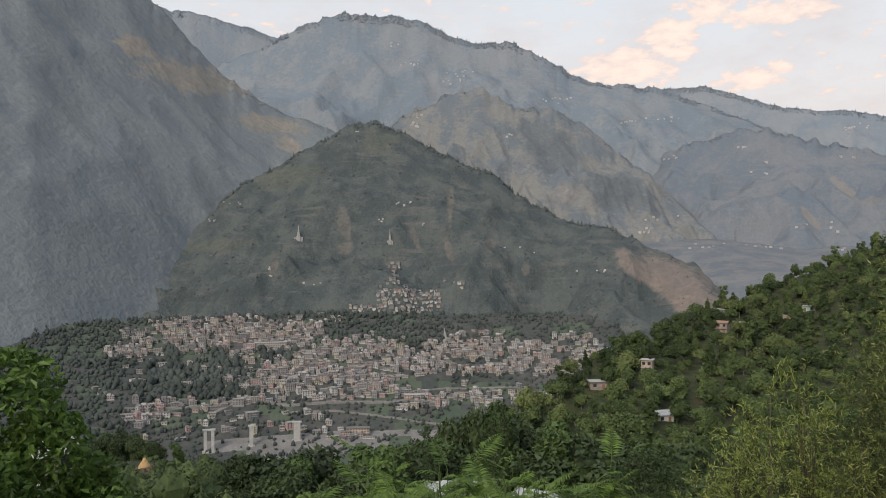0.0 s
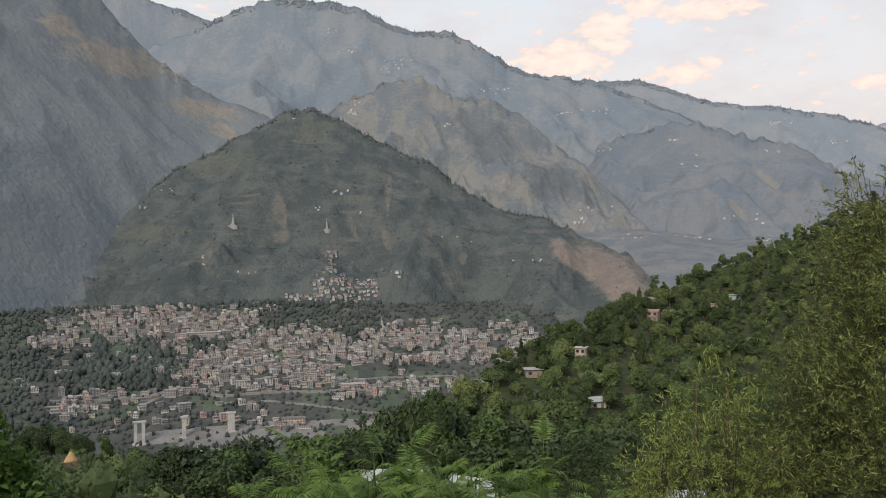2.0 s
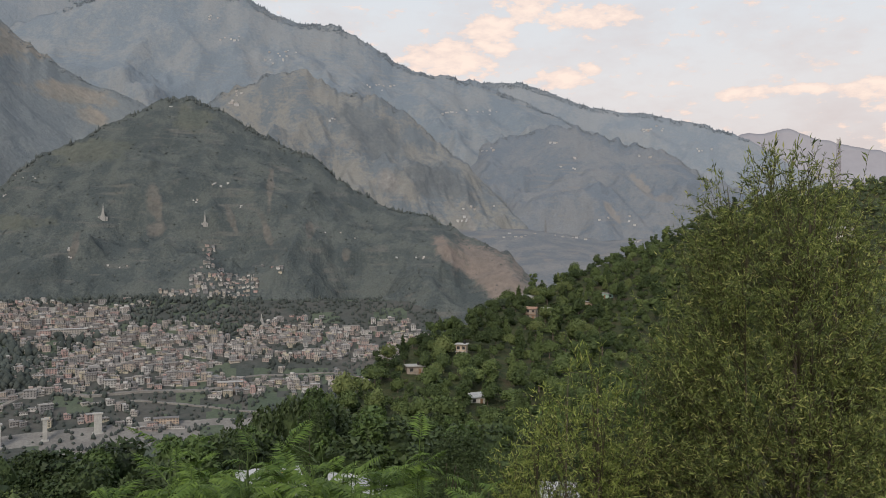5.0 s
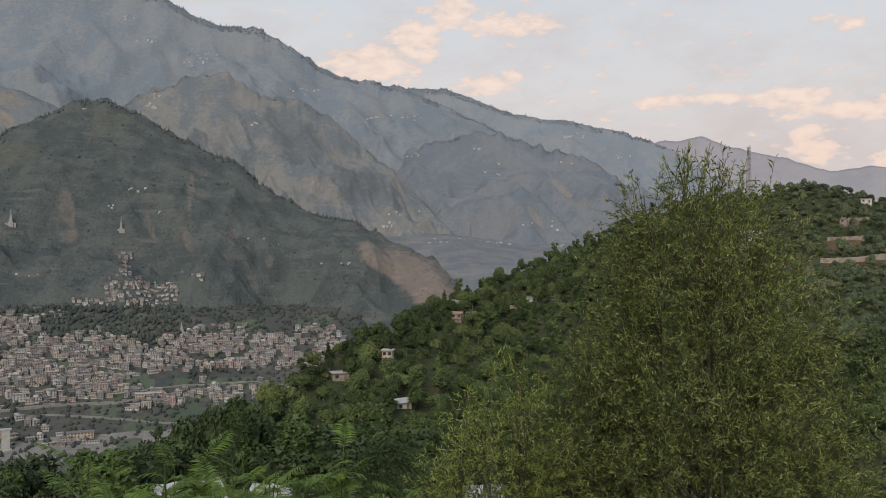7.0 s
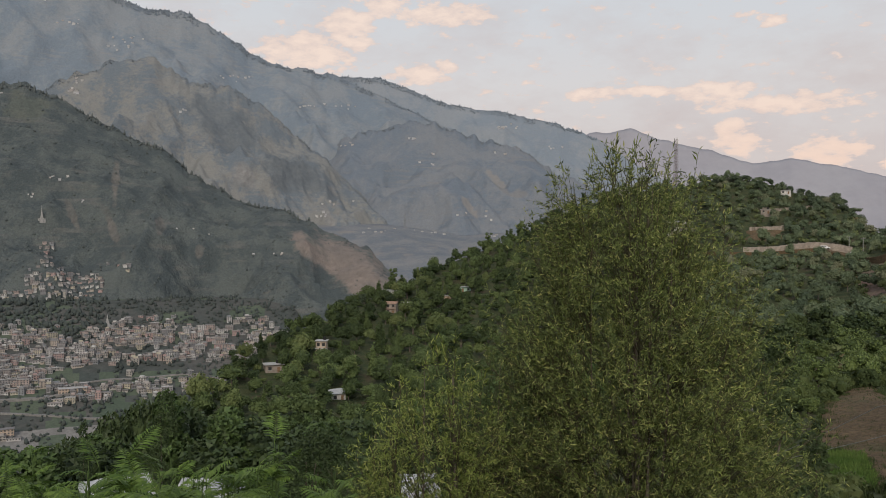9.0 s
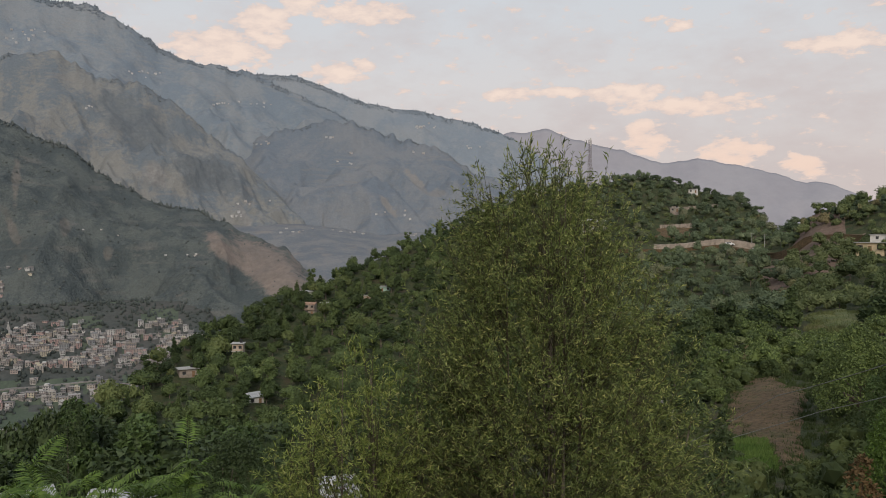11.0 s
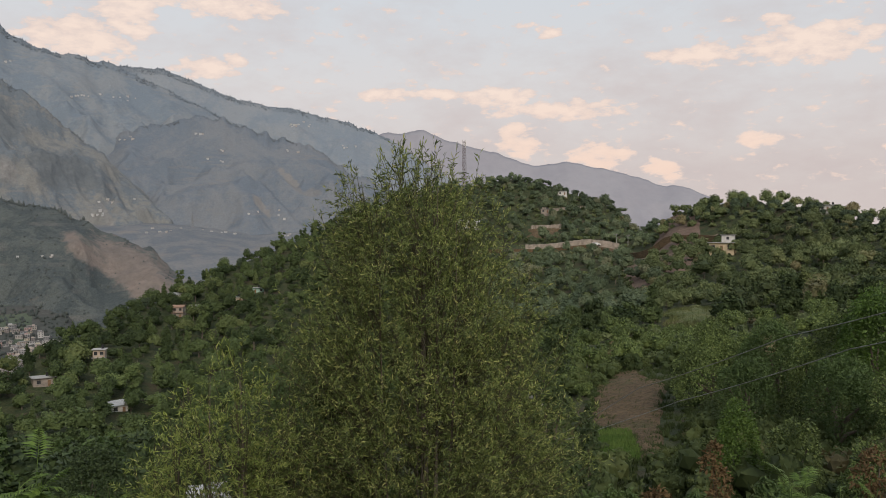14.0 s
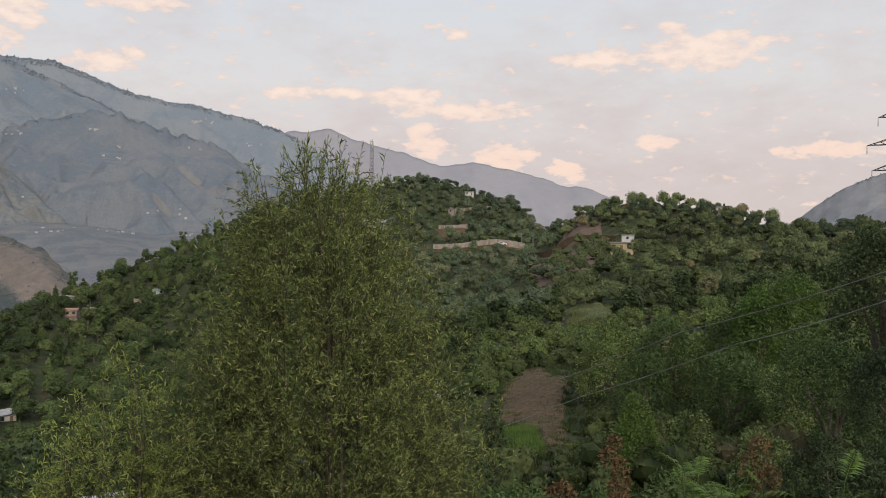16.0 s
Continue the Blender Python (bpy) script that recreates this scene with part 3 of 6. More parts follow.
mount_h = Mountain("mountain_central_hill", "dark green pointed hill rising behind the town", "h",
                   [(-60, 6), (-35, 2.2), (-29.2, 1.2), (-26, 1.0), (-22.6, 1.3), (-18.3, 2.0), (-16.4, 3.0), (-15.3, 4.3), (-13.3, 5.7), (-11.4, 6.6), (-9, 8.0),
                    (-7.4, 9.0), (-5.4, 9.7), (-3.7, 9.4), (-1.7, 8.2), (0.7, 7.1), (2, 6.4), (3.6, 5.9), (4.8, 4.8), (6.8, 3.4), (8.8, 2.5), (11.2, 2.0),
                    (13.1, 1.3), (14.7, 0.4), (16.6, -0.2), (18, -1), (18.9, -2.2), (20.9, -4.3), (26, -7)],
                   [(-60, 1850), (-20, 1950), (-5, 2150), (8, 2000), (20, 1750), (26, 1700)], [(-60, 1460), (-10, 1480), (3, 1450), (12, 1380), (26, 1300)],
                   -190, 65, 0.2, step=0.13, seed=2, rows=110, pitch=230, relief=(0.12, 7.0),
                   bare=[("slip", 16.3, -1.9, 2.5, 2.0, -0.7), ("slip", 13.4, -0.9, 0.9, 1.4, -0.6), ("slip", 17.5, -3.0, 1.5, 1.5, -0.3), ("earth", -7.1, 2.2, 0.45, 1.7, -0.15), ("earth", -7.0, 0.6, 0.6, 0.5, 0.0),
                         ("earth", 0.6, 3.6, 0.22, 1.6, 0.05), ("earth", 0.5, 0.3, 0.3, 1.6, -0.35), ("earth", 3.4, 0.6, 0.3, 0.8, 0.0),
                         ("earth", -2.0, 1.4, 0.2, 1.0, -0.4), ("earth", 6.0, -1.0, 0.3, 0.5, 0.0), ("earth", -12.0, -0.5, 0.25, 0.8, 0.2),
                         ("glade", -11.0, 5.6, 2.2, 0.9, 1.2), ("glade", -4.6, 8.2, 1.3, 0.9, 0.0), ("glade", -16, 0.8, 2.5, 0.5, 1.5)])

# ---------------------------------------------------------------- trees and woods


def lobes_of(kind, rng):
    """Clumps of foliage that make up a crown of about 7 m, as centres and radii."""
    out = []
    if kind == "dome":
        out.append(((0, 0, 3.4), rng.uniform(1.8, 2.3)))
        for k in range(4):
            a, q = rng.uniform(0, 6.28), rng.uniform(0.9, 1.7)
            out.append(((q * math.cos(a), q * math.sin(a), rng.uniform(2.0, 3.8)), rng.uniform(1.1, 1.7)))
    elif kind == "round":
        for k in range(9):
            a, q = rng.uniform(0, 6.28), rng.uniform(0.3, 1.9)
            out.append(((q * math.cos(a), q * math.sin(a), rng.uniform(2.6, 5.6) - 0.25 * q), rng.uniform(1.0, 1.7)))
    elif kind == "oval":
        for k in range(9):
            a, q = rng.uniform(0, 6.28), rng.uniform(0.1, 1.1)
            out.append(((q * math.cos(a), q * math.sin(a), 2.0 + 5.0 * k / 8 + rng.uniform(-0.3, 0.3)), rng.uniform(0.8, 1.35) * (1.1 - 0.05 * k)))
    elif kind == "spread":
        for k in range(11):
            a, q = rng.uniform(0, 6.28), rng.uniform(0.6, 2.8)
            out.append(((q * math.cos(a), q * math.sin(a), rng.uniform(2.8, 4.7) - 0.12 * q), rng.uniform(0.9, 1.5)))
    elif kind == "spire":
        for k in range(10):
            out.append(((rng.uniform(-0.15, 0.15), rng.uniform(-0.15, 0.15), 1.0 + 5.6 * k / 9), 1.15 * (1.05 - k / 10.5)))
    else:  # bush
        for k in range(7):
            a, q = rng.uniform(0, 6.28), rng.uniform(0.2, 1.5)
            out.append(((q * math.cos(a), q * math.sin(a), rng.uniform(0.6, 2.1)), rng.uniform(0.7, 1.2)))
    return out


bm = bmesh.new()
bmesh.ops.create_icosphere(bm, subdivisions=1, radius=1.0)
BALL = np.array([v.co[:] for v in bm.verts]), np.array([[v.index for v in f.verts] for f in bm.faces])
bm.free()


def lump(c, r, rng):
    """A knobbly solid mass added inside crowns to block light, like thick foliage."""
    v, f = BALL
    a = rng.uniform(0, 9, 3)
    bumps = 0.16 * np.sin(v[:, 0] * 4.1 + a[0]) * np.sin(v[:, 1] * 4.7 + a[1]) + 0.14 * np.sin(v[:, 2] * 5.3 + v[:, 0] * 3.1 + a[2])
    return v * ((1 + bumps + rng.uniform(-0.10, 0.10, len(v))) * r)[:, None] + np.array(c), f


def tree_arrays(kind, seed, n, leaf, far=True):
    """Trunk with limbs and leafy crown, as arrays."""
    rng = rnd(seed)
    lobes = lobes_of(kind, rng)
    C, Rr = np.array([l[0] for l in lobes]), np.array([l[1] for l in lobes])
    pick = rng.choice(len(lobes), n * 2, p=Rr ** 2 / (Rr ** 2).sum())
    D = rng.normal(size=(n * 2, 3))
    D /= np.linalg.norm(D, axis=1, keepdims=True)
    D[:, 2] = np.where(D[:, 2] < -0.45, -D[:, 2], D[:, 2])
    P = C[pick] + D * (Rr[pick] * rng.uniform(0.72, 1.08, n * 2))[:, None]
    gap = np.linalg.norm(P[:, None, :] - C[None], axis=2) / Rr[None]
    gap[np.arange(n * 2), pick] = 9
    keep = np.flatnonzero(gap.min(1) > 0.7)[:n]
    A = D[keep] + rng.normal(size=(len(keep), 3)) * 0.7 + np.array((0, 0, -0.15))
    L = leaf * rng.uniform(0.7, 1.4, len(keep))
    face = D[keep] + rng.normal(size=(len(keep), 3)) * 0.65 + np.array((0, 0, 0.25))
    A = A - 0.6 * D[keep]
    A /= np.linalg.norm(A, axis=1, keepdims=True)
    if far:
        # solid cores, added to darken the gaps between leaves and crowns
        core = [lump(c, r * 0.70, rng) for c, r in lobes]
        crown = slivers(P[keep] - A * L[:, None] * 0.4, A, L, L * 0.8, rng, face)
        crown = merge(crown, *core)
    else:
        crown = leaves(P[keep] - A * L[:, None] * 0.4, A, L, L * 0.5, rng, 0.12, face)
    top = max(c[2] for c, r in lobes)
    wander = [((0.10 * math.sin(k * 2.1 + seed), 0.10 * math.cos(k * 1.7 + seed), -0.6 + (top + 0.4) * k / 5), 0.24 * (1 - k / 5.6)) for k in range(6)]
    paths = [wander]
    for c, r in lobes[:6]:
        z0 = max(0.4, c[2] * 0.45)
        paths.append([((0, 0, z0), 0.09), ((c[0] * 0.5, c[1] * 0.5, (z0 + c[2]) / 2 + 0.1), 0.06), (c, 0.03)])
    return tubes(paths, 5), crown


def make_tree(name, kind, seed, n, leaf, leaf_mat, label, category="tree"):
    """A master tree, standing at the origin: an empty with trunk and crown."""
    (tv, tf), (cv, cf) = tree_arrays(kind, seed, n, leaf)
    root = new(name)
    part_of("trunk", np_mesh("trunk", tv, tf, [M["bark"]], None, True), root)
    part_of("crown", np_mesh("crown", cv, cf, [leaf_mat]), root)
    return tagged(root, label, category)


def set_down(ob, az, r, size, turn, lean=0.0, wide=1.0):
    p = on_ground(az, r)
    ob.matrix_basis = pose(p.x, p.y, p.z, lean, 0, turn) @ Matrix.Diagonal((size * wide, size * wide, size, 1))
    return ob


def plant(master, spots, group):
    """Set the master on the first spot, copies on the others: (azimuth, distance, size, width factor)."""
    rng = rnd(len(spots) + 17)
    tagged(master, group=group)
    for k, (az, r, size, wide) in enumerate(spots):
        ob = master if k == 0 else copy_thing(master, Matrix())
        set_down(ob, az, r, size, rng.uniform(0, 360), rng.uniform(-4, 4), wide)


def woods(name, label, places, sizes, variants, leaf_mat, seed, wide=None):
    """Trees that stand too close and too many to count, as one thing: places (n, 3)."""
    rng = rnd(seed)
    V, F, I, T, base = [], [], [], [], 0
    for k, (p, s) in enumerate(zip(places, sizes)):
        (tv, tf), (cv, cf) = variants[rng.randint(len(variants))]
        a = rng.uniform(0, 6.28)
        rot = np.array([[math.cos(a), -math.sin(a), 0], [math.sin(a), math.cos(a), 0], [0, 0, 1]])
        stretch = np.array((rng.uniform(0.8, 1.25), rng.uniform(0.8, 1.25), rng.uniform(0.8, 1.2)))
        tone = rng.beta(1.1, 1.5)
        for v, f, i in ((tv, tf, 1), (cv, cf, 0)):
            V.append((v * stretch) @ rot.T * s + p)
            T.append(np.full(len(v), tone))
            F.append(f + base)
            I.append(np.full(len(f), i))
            base += len(v)
    ob = new(name, np_mesh(name, np.concatenate(V), np.concatenate(F), [leaf_mat, M["bark"]], np.concatenate(I)))
    set_tone(ob, np.concatenate(T))
    return tagged(ob, label, "trees", kind="stuff")


def set_tone(ob, tone):
    ob.data.attributes.new("tone", "FLOAT", "POINT").data.foreach_set("value", np.asarray(tone, np.float32))


def plain_trunk(variant):
    """Keep the first, single trunk of a variant: the limbs don't show from afar."""
    (tv, tf), crown = variant
    return (tv[:20:5][[0, 0, 1, 1]] * 0 + tv[[0, 2, 15, 17]], np.array([(0, 1, 3), (0, 3, 2), (1, 0, 2), (1, 2, 3)])), crown


def clear_of(az, r):
    """Where trees stay away: fields, paths, tracks and what lies open on the slopes."""
    soil = ((az - 51.9 - 0.05 * (r - 62)) / 3.5) ** 2 + ((r - 63) / 22) ** 2 < 1
    lawn = (az > 53.0) & (az < 57.4) & (r > 122) & (r < 180)
    bank = (az > 47.2) & (az < 49.8) & (r > 84) & (r < 125)
    redhill = (az > 50.9) & (az < 56.0) & (r > 245) & (r < 332) & (lattice(np.floor(az * 9), np.floor(r / 3), 4) < 0.62)
    road = (az > 41) & (az < 57) & (np.abs(r - ROAD_R(az)) < 12)
    terr = (az > 43.8) & (az < 46.6) & (r > 376) & (r < 398)
    return soil | lawn | bank | redhill | road | terr


ROAD_R = curve_of([(40, 352), (46, 350), (51, 345), (53, 318), (57.5, 292)])
HOUSES = [(20.4, -5.0), (14.4, -8.3), (11.0, -9.4), (15.4, -11.3), (19.4, -5.3), (23.2, -4.4), (24.5, -3.8), (19.2, -4.2), (57.3, -1.2), (63.8, 1.6), (16.8, -4.0), (46.4, 2.9), (35.8, 3.0), (39.8, 0.6), (45.2, 1.6)]


def scatter(seed, n, az0, az1, r0, r1, gap, keep):
    """Random spots (azimuth, distance) over the ground, even by area, no closer than gap metres."""
    rng = rnd(seed)
    az = rng.uniform(az0, az1, n)
    r = np.sqrt(rng.uniform(r0 ** 2, r1 ** 2, n))
    ok = keep(az, r) & ~clear_of(az, r)
    az, r = az[ok], r[ok]
    x, y = r * np.sin(np.radians(az)), r * np.cos(np.radians(az))
    cells, out = {}, []
    for k in range(len(az)):
        c = (int(x[k] // gap), int(y[k] // gap))
        near = [j for i in (-1, 0, 1) for q in (-1, 0, 1) for j in cells.get((c[0] + i, c[1] + q), ())]
        if all((x[j] - x[k]) ** 2 + (y[j] - y[k]) ** 2 > gap * gap for j in near):
            cells.setdefault(c, []).append(k)
            out.append((az[k], r[k]))
    return out


HOUSE_R = [hit(a, e, 120 if a < 50 else 150, 520) for a, e in HOUSES]


def off_houses(az, r):
    """Leaves the line of sight to each hillside house open just in front of it."""
    ok = np.ones(len(az), bool)
    for (a, e), hr in zip(HOUSES, HOUSE_R):
        ok &= ~((np.abs(az - a) * hr / 57.3 < 3.0) & (r > hr - (34 if a == 15.4 else 9)) & (r < hr + 4))
    return ok


far_kinds = [plain_trunk(tree_arrays(k, s, 420, 0.44)) for k, s in
             (("dome", 1), ("dome", 2), ("oval", 3), ("dome", 4), ("dome", 5), ("oval", 6), ("dome", 8), ("spread", 9), ("dome", 10), ("spire", 7))]
thin_kinds = [plain_trunk(tree_arrays(k, s, 290, 0.5)) for k, s in (("dome", 1), ("dome", 2), ("dome", 4), ("spread", 9), ("dome", 10), ("round", 19))]
under_kinds = [plain_trunk(tree_arrays("bush", s, 110, 0.75)) for s in (21, 22, 23)]
mid_kinds = [plain_trunk(tree_arrays(k, s, 500, 0.6)) for k, s in (("round", 11), ("oval", 12), ("spread", 13), ("bush", 14), ("round", 15))]

# the near hill: its trees beyond easy count
spots = scatter(31, 16000, 2.5, 53, 175, 560, 4.6, lambda a, r: (r < CREST_D(a) * 1.06) & (r > 175) & off_houses(a, r))
rng = rnd(77)
low = [s for s in spots if s[0] < 38.5]
high = [s for s in spots if s[0] >= 38.5]
woods("hillside_woods", "dense broadleaf woods over the near hill", [np.array(on_ground(a, r)) for a, r in low],
      0.62 + 0.7 * rng.uniform(0, 1, len(low)) ** 1.6, far_kinds, M["leaf_hill"], 5)
woods("hilltop_woods", "grey-green woods over the terraced hilltop", [np.array(on_ground(a, r)) for a, r in high],
      0.52 + 0.55 * rng.uniform(0, 1, len(high)) ** 1.5, thin_kinds, M["leaf_crest"], 9)
spots = scatter(32, 9000, 52, 77, 150, 350, 4.4, lambda a, r: (r < CREST_D(a) * 1.06) & off_houses(a, r))
woods("ridge_scrub", "mixed green and brownish scrub over the low ridge", [np.array(on_ground(a, r)) for a, r in spots],
      0.46 + 0.6 * rng.uniform(0, 1, len(spots)) ** 1.5, thin_kinds, M["leaf_scrub"], 7)
spots = scatter(36, 16000, 2.5, 77, 90, 500, 5.2, lambda a, r: (r < CREST_D(a) * 1.03) & (r < 470))
for name, mine, mat in (("hillside_undergrowth", [s for s in spots if s[0] < 38.5], "leaf_hill"), ("ridge_undergrowth", [s for s in spots if s[0] >= 38.5], "leaf_scrub")):
    woods(name, "bushes and young trees between the taller trees", [np.array(on_ground(a, r)) for a, r in mine],
          rng.uniform(0.5, 0.95, len(mine)), under_kinds, M[mat], 8)
# middle distance, one by one
spots_mid = scatter(33, 5200, 3, 76, 62, 175, 4.2, lambda a, r: (r > np.interp(a, [0, 36, 40, 76], [95, 95, 62, 62])) & off_houses(a, r))
rng = rnd(78)
order = sorted(spots_mid, key=lambda s: s[1])
masters = [make_tree("broadleaf_tree", "dome", 41, 1400, 0.32, M["leaf_dark"], "dense dark green broadleaf tree on the slope"),
           make_tree("broadleaf_tree", "oval", 42, 1300, 0.32, M["leaf_mid"], "upright mid-green broadleaf tree on the slope"),
           make_tree("broadleaf_tree", "spread", 43, 1500, 0.32, M["leaf_field"], "spreading light green broadleaf tree on the slope"),
           make_tree("shrub", "bush", 44, 1200, 0.3, M["leaf_field"], "rounded green shrub on the slope", "shrub")]
taken = set()
for k, m in enumerate(masters):
    mine = [s for s in order if (s[0] < 38.5) == (k < 2)][k % 2::2][:75]
    taken.update(mine)
    plant(m, [(a, r, rng.uniform(0.55, 0.95) * (0.75 if a > 40 else 1.0), rng.uniform(0.85, 1.15)) for a, r in mine], "trees of the middle slope")
rest = [s for s in order if s not in taken]
if rest:
    woods("slope_woods", "broadleaf woods on the slope", [np.array(on_ground(a, r)) for a, r in rest], rng.uniform(0.5, 0.95, len(rest)), mid_kinds, M["leaf_hill"], 6)

# taller trees along the crests: (azimuth, share of the crest's distance, size)
TALL = [(39.0, 0.97, 1.2), (40.4, 0.98, 1.25), (41.6, 0.97, 1.3), (43.2, 0.98, 1.25), (44.8, 0.97, 1.2), (46.6, 0.98, 1.15), (48.0, 0.97, 1.1), (53.4, 0.97, 0.8), (55.2, 0.96, 0.9),
        (56.6, 0.97, 1.0), (58.0, 0.96, 1.15), (58.9, 0.97, 1.05), (60.6, 0.96, 1.15), (61.4, 0.97, 1.0), (62.6, 0.95, 1.35), (63.2, 0.97, 1.2), (64.9, 0.96, 1.0), (66.0, 0.97, 1.05),
        (67.2, 0.96, 1.0), (70.2, 0.95, 1.1), (71.4, 0.96, 1.2), (72.6, 0.95, 1.15), (23.6, 0.97, 1.1), (27.6, 0.97, 1.1), (17.4, 0.97, 1.05), (12.6, 0.97, 1.0)]
rng = rnd(83)
TALL += [(a + rng.uniform(-0.2, 0.2), rng.uniform(0.92, 0.98), rng.uniform(0.5, 0.85)) for a in np.arange(53.0, 75.0, 0.42)]
TALL += [(a + rng.uniform(-0.2, 0.2), rng.uniform(0.94, 1.0), rng.uniform(0.7, 1.15)) for a in np.arange(38.0, 50.4, 0.5)]
tall_a = make_tree("crest_tree", "round", 71, 1900, 0.26, M["leaf_crest"], "dark rounded tree standing on the hill crest")
tall_b = make_tree("crest_tree", "dome", 72, 1800, 0.26, M["leaf_crest"], "tall dark tree standing on the hill crest")
for k, m in enumerate((tall_a, tall_b)):
    plant(m, [(a, float(CREST_D(a)) * q, s * 0.68, 1.15) for a, q, s in TALL[k::2]], "trees on the hill crests")

# trees on the slope below, in front of the valley: (azimuth, elevation of the top, distance, width factor)
BELOW = [(-27, -11.0, 60, 1.0), (-24.5, -11.4, 76, 0.9), (-22.6, -11.2, 80, 0.8), (-20.8, -11.4, 78, 1.0), (-18.6, -12.4, 80, 1.1), (-21.8, -11.0, 84, 0.7), (-19.8, -11.8, 82, 0.9), (-16.4, -13.2, 60, 0.9),
         (-14.6, -13.4, 66, 1.0), (-12.6, -13.6, 58, 1.1), (-10.6, -13.4, 62, 1.0), (-8.6, -13.2, 64, 1.2), (-6.6, -13.2, 55, 1.0), (-4.8, -12.8, 60, 1.1),
         (-2.8, -12.8, 66, 1.0), (-1.2, -11.7, 80, 0.6), (0.2, -12.6, 70, 1.0), (2.4, -10.6, 85, 0.55), (3.5, -9.9, 88, 0.6), (4.4, -10.2, 84, 0.8), (5.6, -11.0, 90, 1.0),
         (7.0, -10.8, 96, 1.1), (8.6, -11.6, 80, 1.1), (10.4, -12.0, 82, 1.2), (12.2, -11.6, 90, 1.0), (13.8, -12.6, 76, 1.1), (16.6, -12.8, 80, 1.2),
         (18.6, -11.8, 92, 1.0), (21, -11, 95, 1.0), (23, -11.6, 85, 1.1), (25, -10.6, 90, 1.0), (27, -10, 92, 1.0)]
low_a = make_tree("slope_tree", "round", 51, 3400, 0.24, M["leaf_dark"], "dark leafy tree on the slope below")
low_b = make_tree("slope_tree", "oval", 52, 3400, 0.24, M["leaf_mid"], "upright green tree on the slope below")
low_c = make_tree("slope_tree", "spread", 53, 3600, 0.24, M["leaf_dark"], "broad dark tree on the slope below")
rng = rnd(79)
for k, m in enumerate((low_a, low_b, low_c)):
    row = []
    for az, el, r, wide in BELOW[k::3]:
        high = EYE.z + r * math.tan(radians(el)) - ground(az, r)
        row.append((az, r, high / (7.2, 7.8, 6.2)[k], wide))
    for j in range(6):
        az, r = rng.uniform(-16, 24), rng.uniform(26, 52)
        high = EYE.z + r * math.tan(radians(rng.uniform(-18.5, -16.0))) - ground(az, r)
        row.append((az, r, max(0.35, high / (7.2, 7.8, 6.2)[k]), 1.15))
    plant(m, row, "trees below the viewpoint")

# ---------------------------------------------------------------- woods on the mountains


def clump_arrays(seed, tall):
    """A far tree: a knobbly crown of few faces, standing in the ground."""
    rng = rnd(seed)
    V = BALL[0] * 0.45 * rng.uniform(0.6, 1.5, (len(BALL[0]), 1))
    V[:, 2] = V[:, 2] * tall + 0.3 * tall
    if tall > 1.5:
        V[:, :2] *= np.clip(1.2 - V[:, 2:] / tall, 0.1, 1.1)
    return V, BALL[1]


CLUMPS = [clump_arrays(s, t) for s, t in ((1, 1.1), (2, 0.9), (3, 1.3), (6, 1.1), (7, 1.5), (8, 0.8))]
POINTED = [clump_arrays(s, 2.4) for s in (4, 5)]


def far_woods(name, label, P, S, kinds, mat, seed):
    rng = rnd(seed)
    P, S = np.asarray(P), np.asarray(S)
    V, F, T, base = [], [], [], 0
    which = rng.randint(len(kinds), size=len(P))
    for k, (v, f) in enumerate(kinds):
        p, s = P[which == k], S[which == k]
        if not len(p):
            continue
        a = rng.uniform(0, 6.28, len(p))
        ca, sa = np.cos(a)[:, None], np.sin(a)[:, None]
        x = v[None, :, 0] * ca - v[None, :, 1] * sa
        y = v[None, :, 0] * sa + v[None, :, 1] * ca
        W = np.stack([x, y, np.broadcast_to(v[None, :, 2], x.shape)], -1) * s[:, None, None] + p[:, None, :]
        V.append(W.reshape(-1, 3))
        F.append((f[None] + (np.arange(len(p)) * len(v))[:, None, None]).reshape(-1, 3) + base)
        T.append(np.repeat(rng.beta(1.2, 1.4, len(p)), len(v)))
        base += W.shape[0] * W.shape[1]
    ob = new(name, np_mesh(name, np.concatenate(V), np.concatenate(F), [mat], None, True))
    set_tone(ob, np.concatenate(T))
    return tagged(ob, label, "trees", kind="stuff")


def mountain_woods(mt, name, label, n, mat, seed, size, az0, az1, v0=0.0, v1=1.0, kinds=None, patch=1.0, thick=0.0):
    """Trees over a mountain's face, in stands."""
    rng = rnd(seed)
    az, v = rng.uniform(az0, az1, n), rng.uniform(v0, v1, n)
    ok = fbm(az / patch, v * 6 / patch, seed, 3) > rng.uniform(-0.9, 0.75, n) - thick
    P = mt.place(az[ok], v[ok])
    ce = np.degrees(np.arctan2(P[:, 2] - EYE.z, np.hypot(P[:, 0], P[:, 1])))
    bare = mt.patch_at(az[ok], ce) > 0
    P = P[~bare | (rng.uniform(0, 1, len(P)) < 0.12)]
    return far_woods(name, label, P, size[0] + (size[1] - size[0]) * rng.uniform(0, 1, len(P)) ** 2, kinds or CLUMPS, mat, seed)


def crest_trees(mt, name, label, n, mat, seed, size, az0, az1, kinds=None):
    rng = rnd(seed)
    az = rng.uniform(az0, az1, n)
    az = az[fbm(az * 1.3, az * 0, seed, 3) > rng.uniform(-0.9, 0.5, n)]
    P = mt.place(az, rng.uniform(0.965, 1.0, len(az)))
    return far_woods(name, label, P, rng.uniform(size[0], size[1], len(P)), kinds or POINTED, mat, seed)


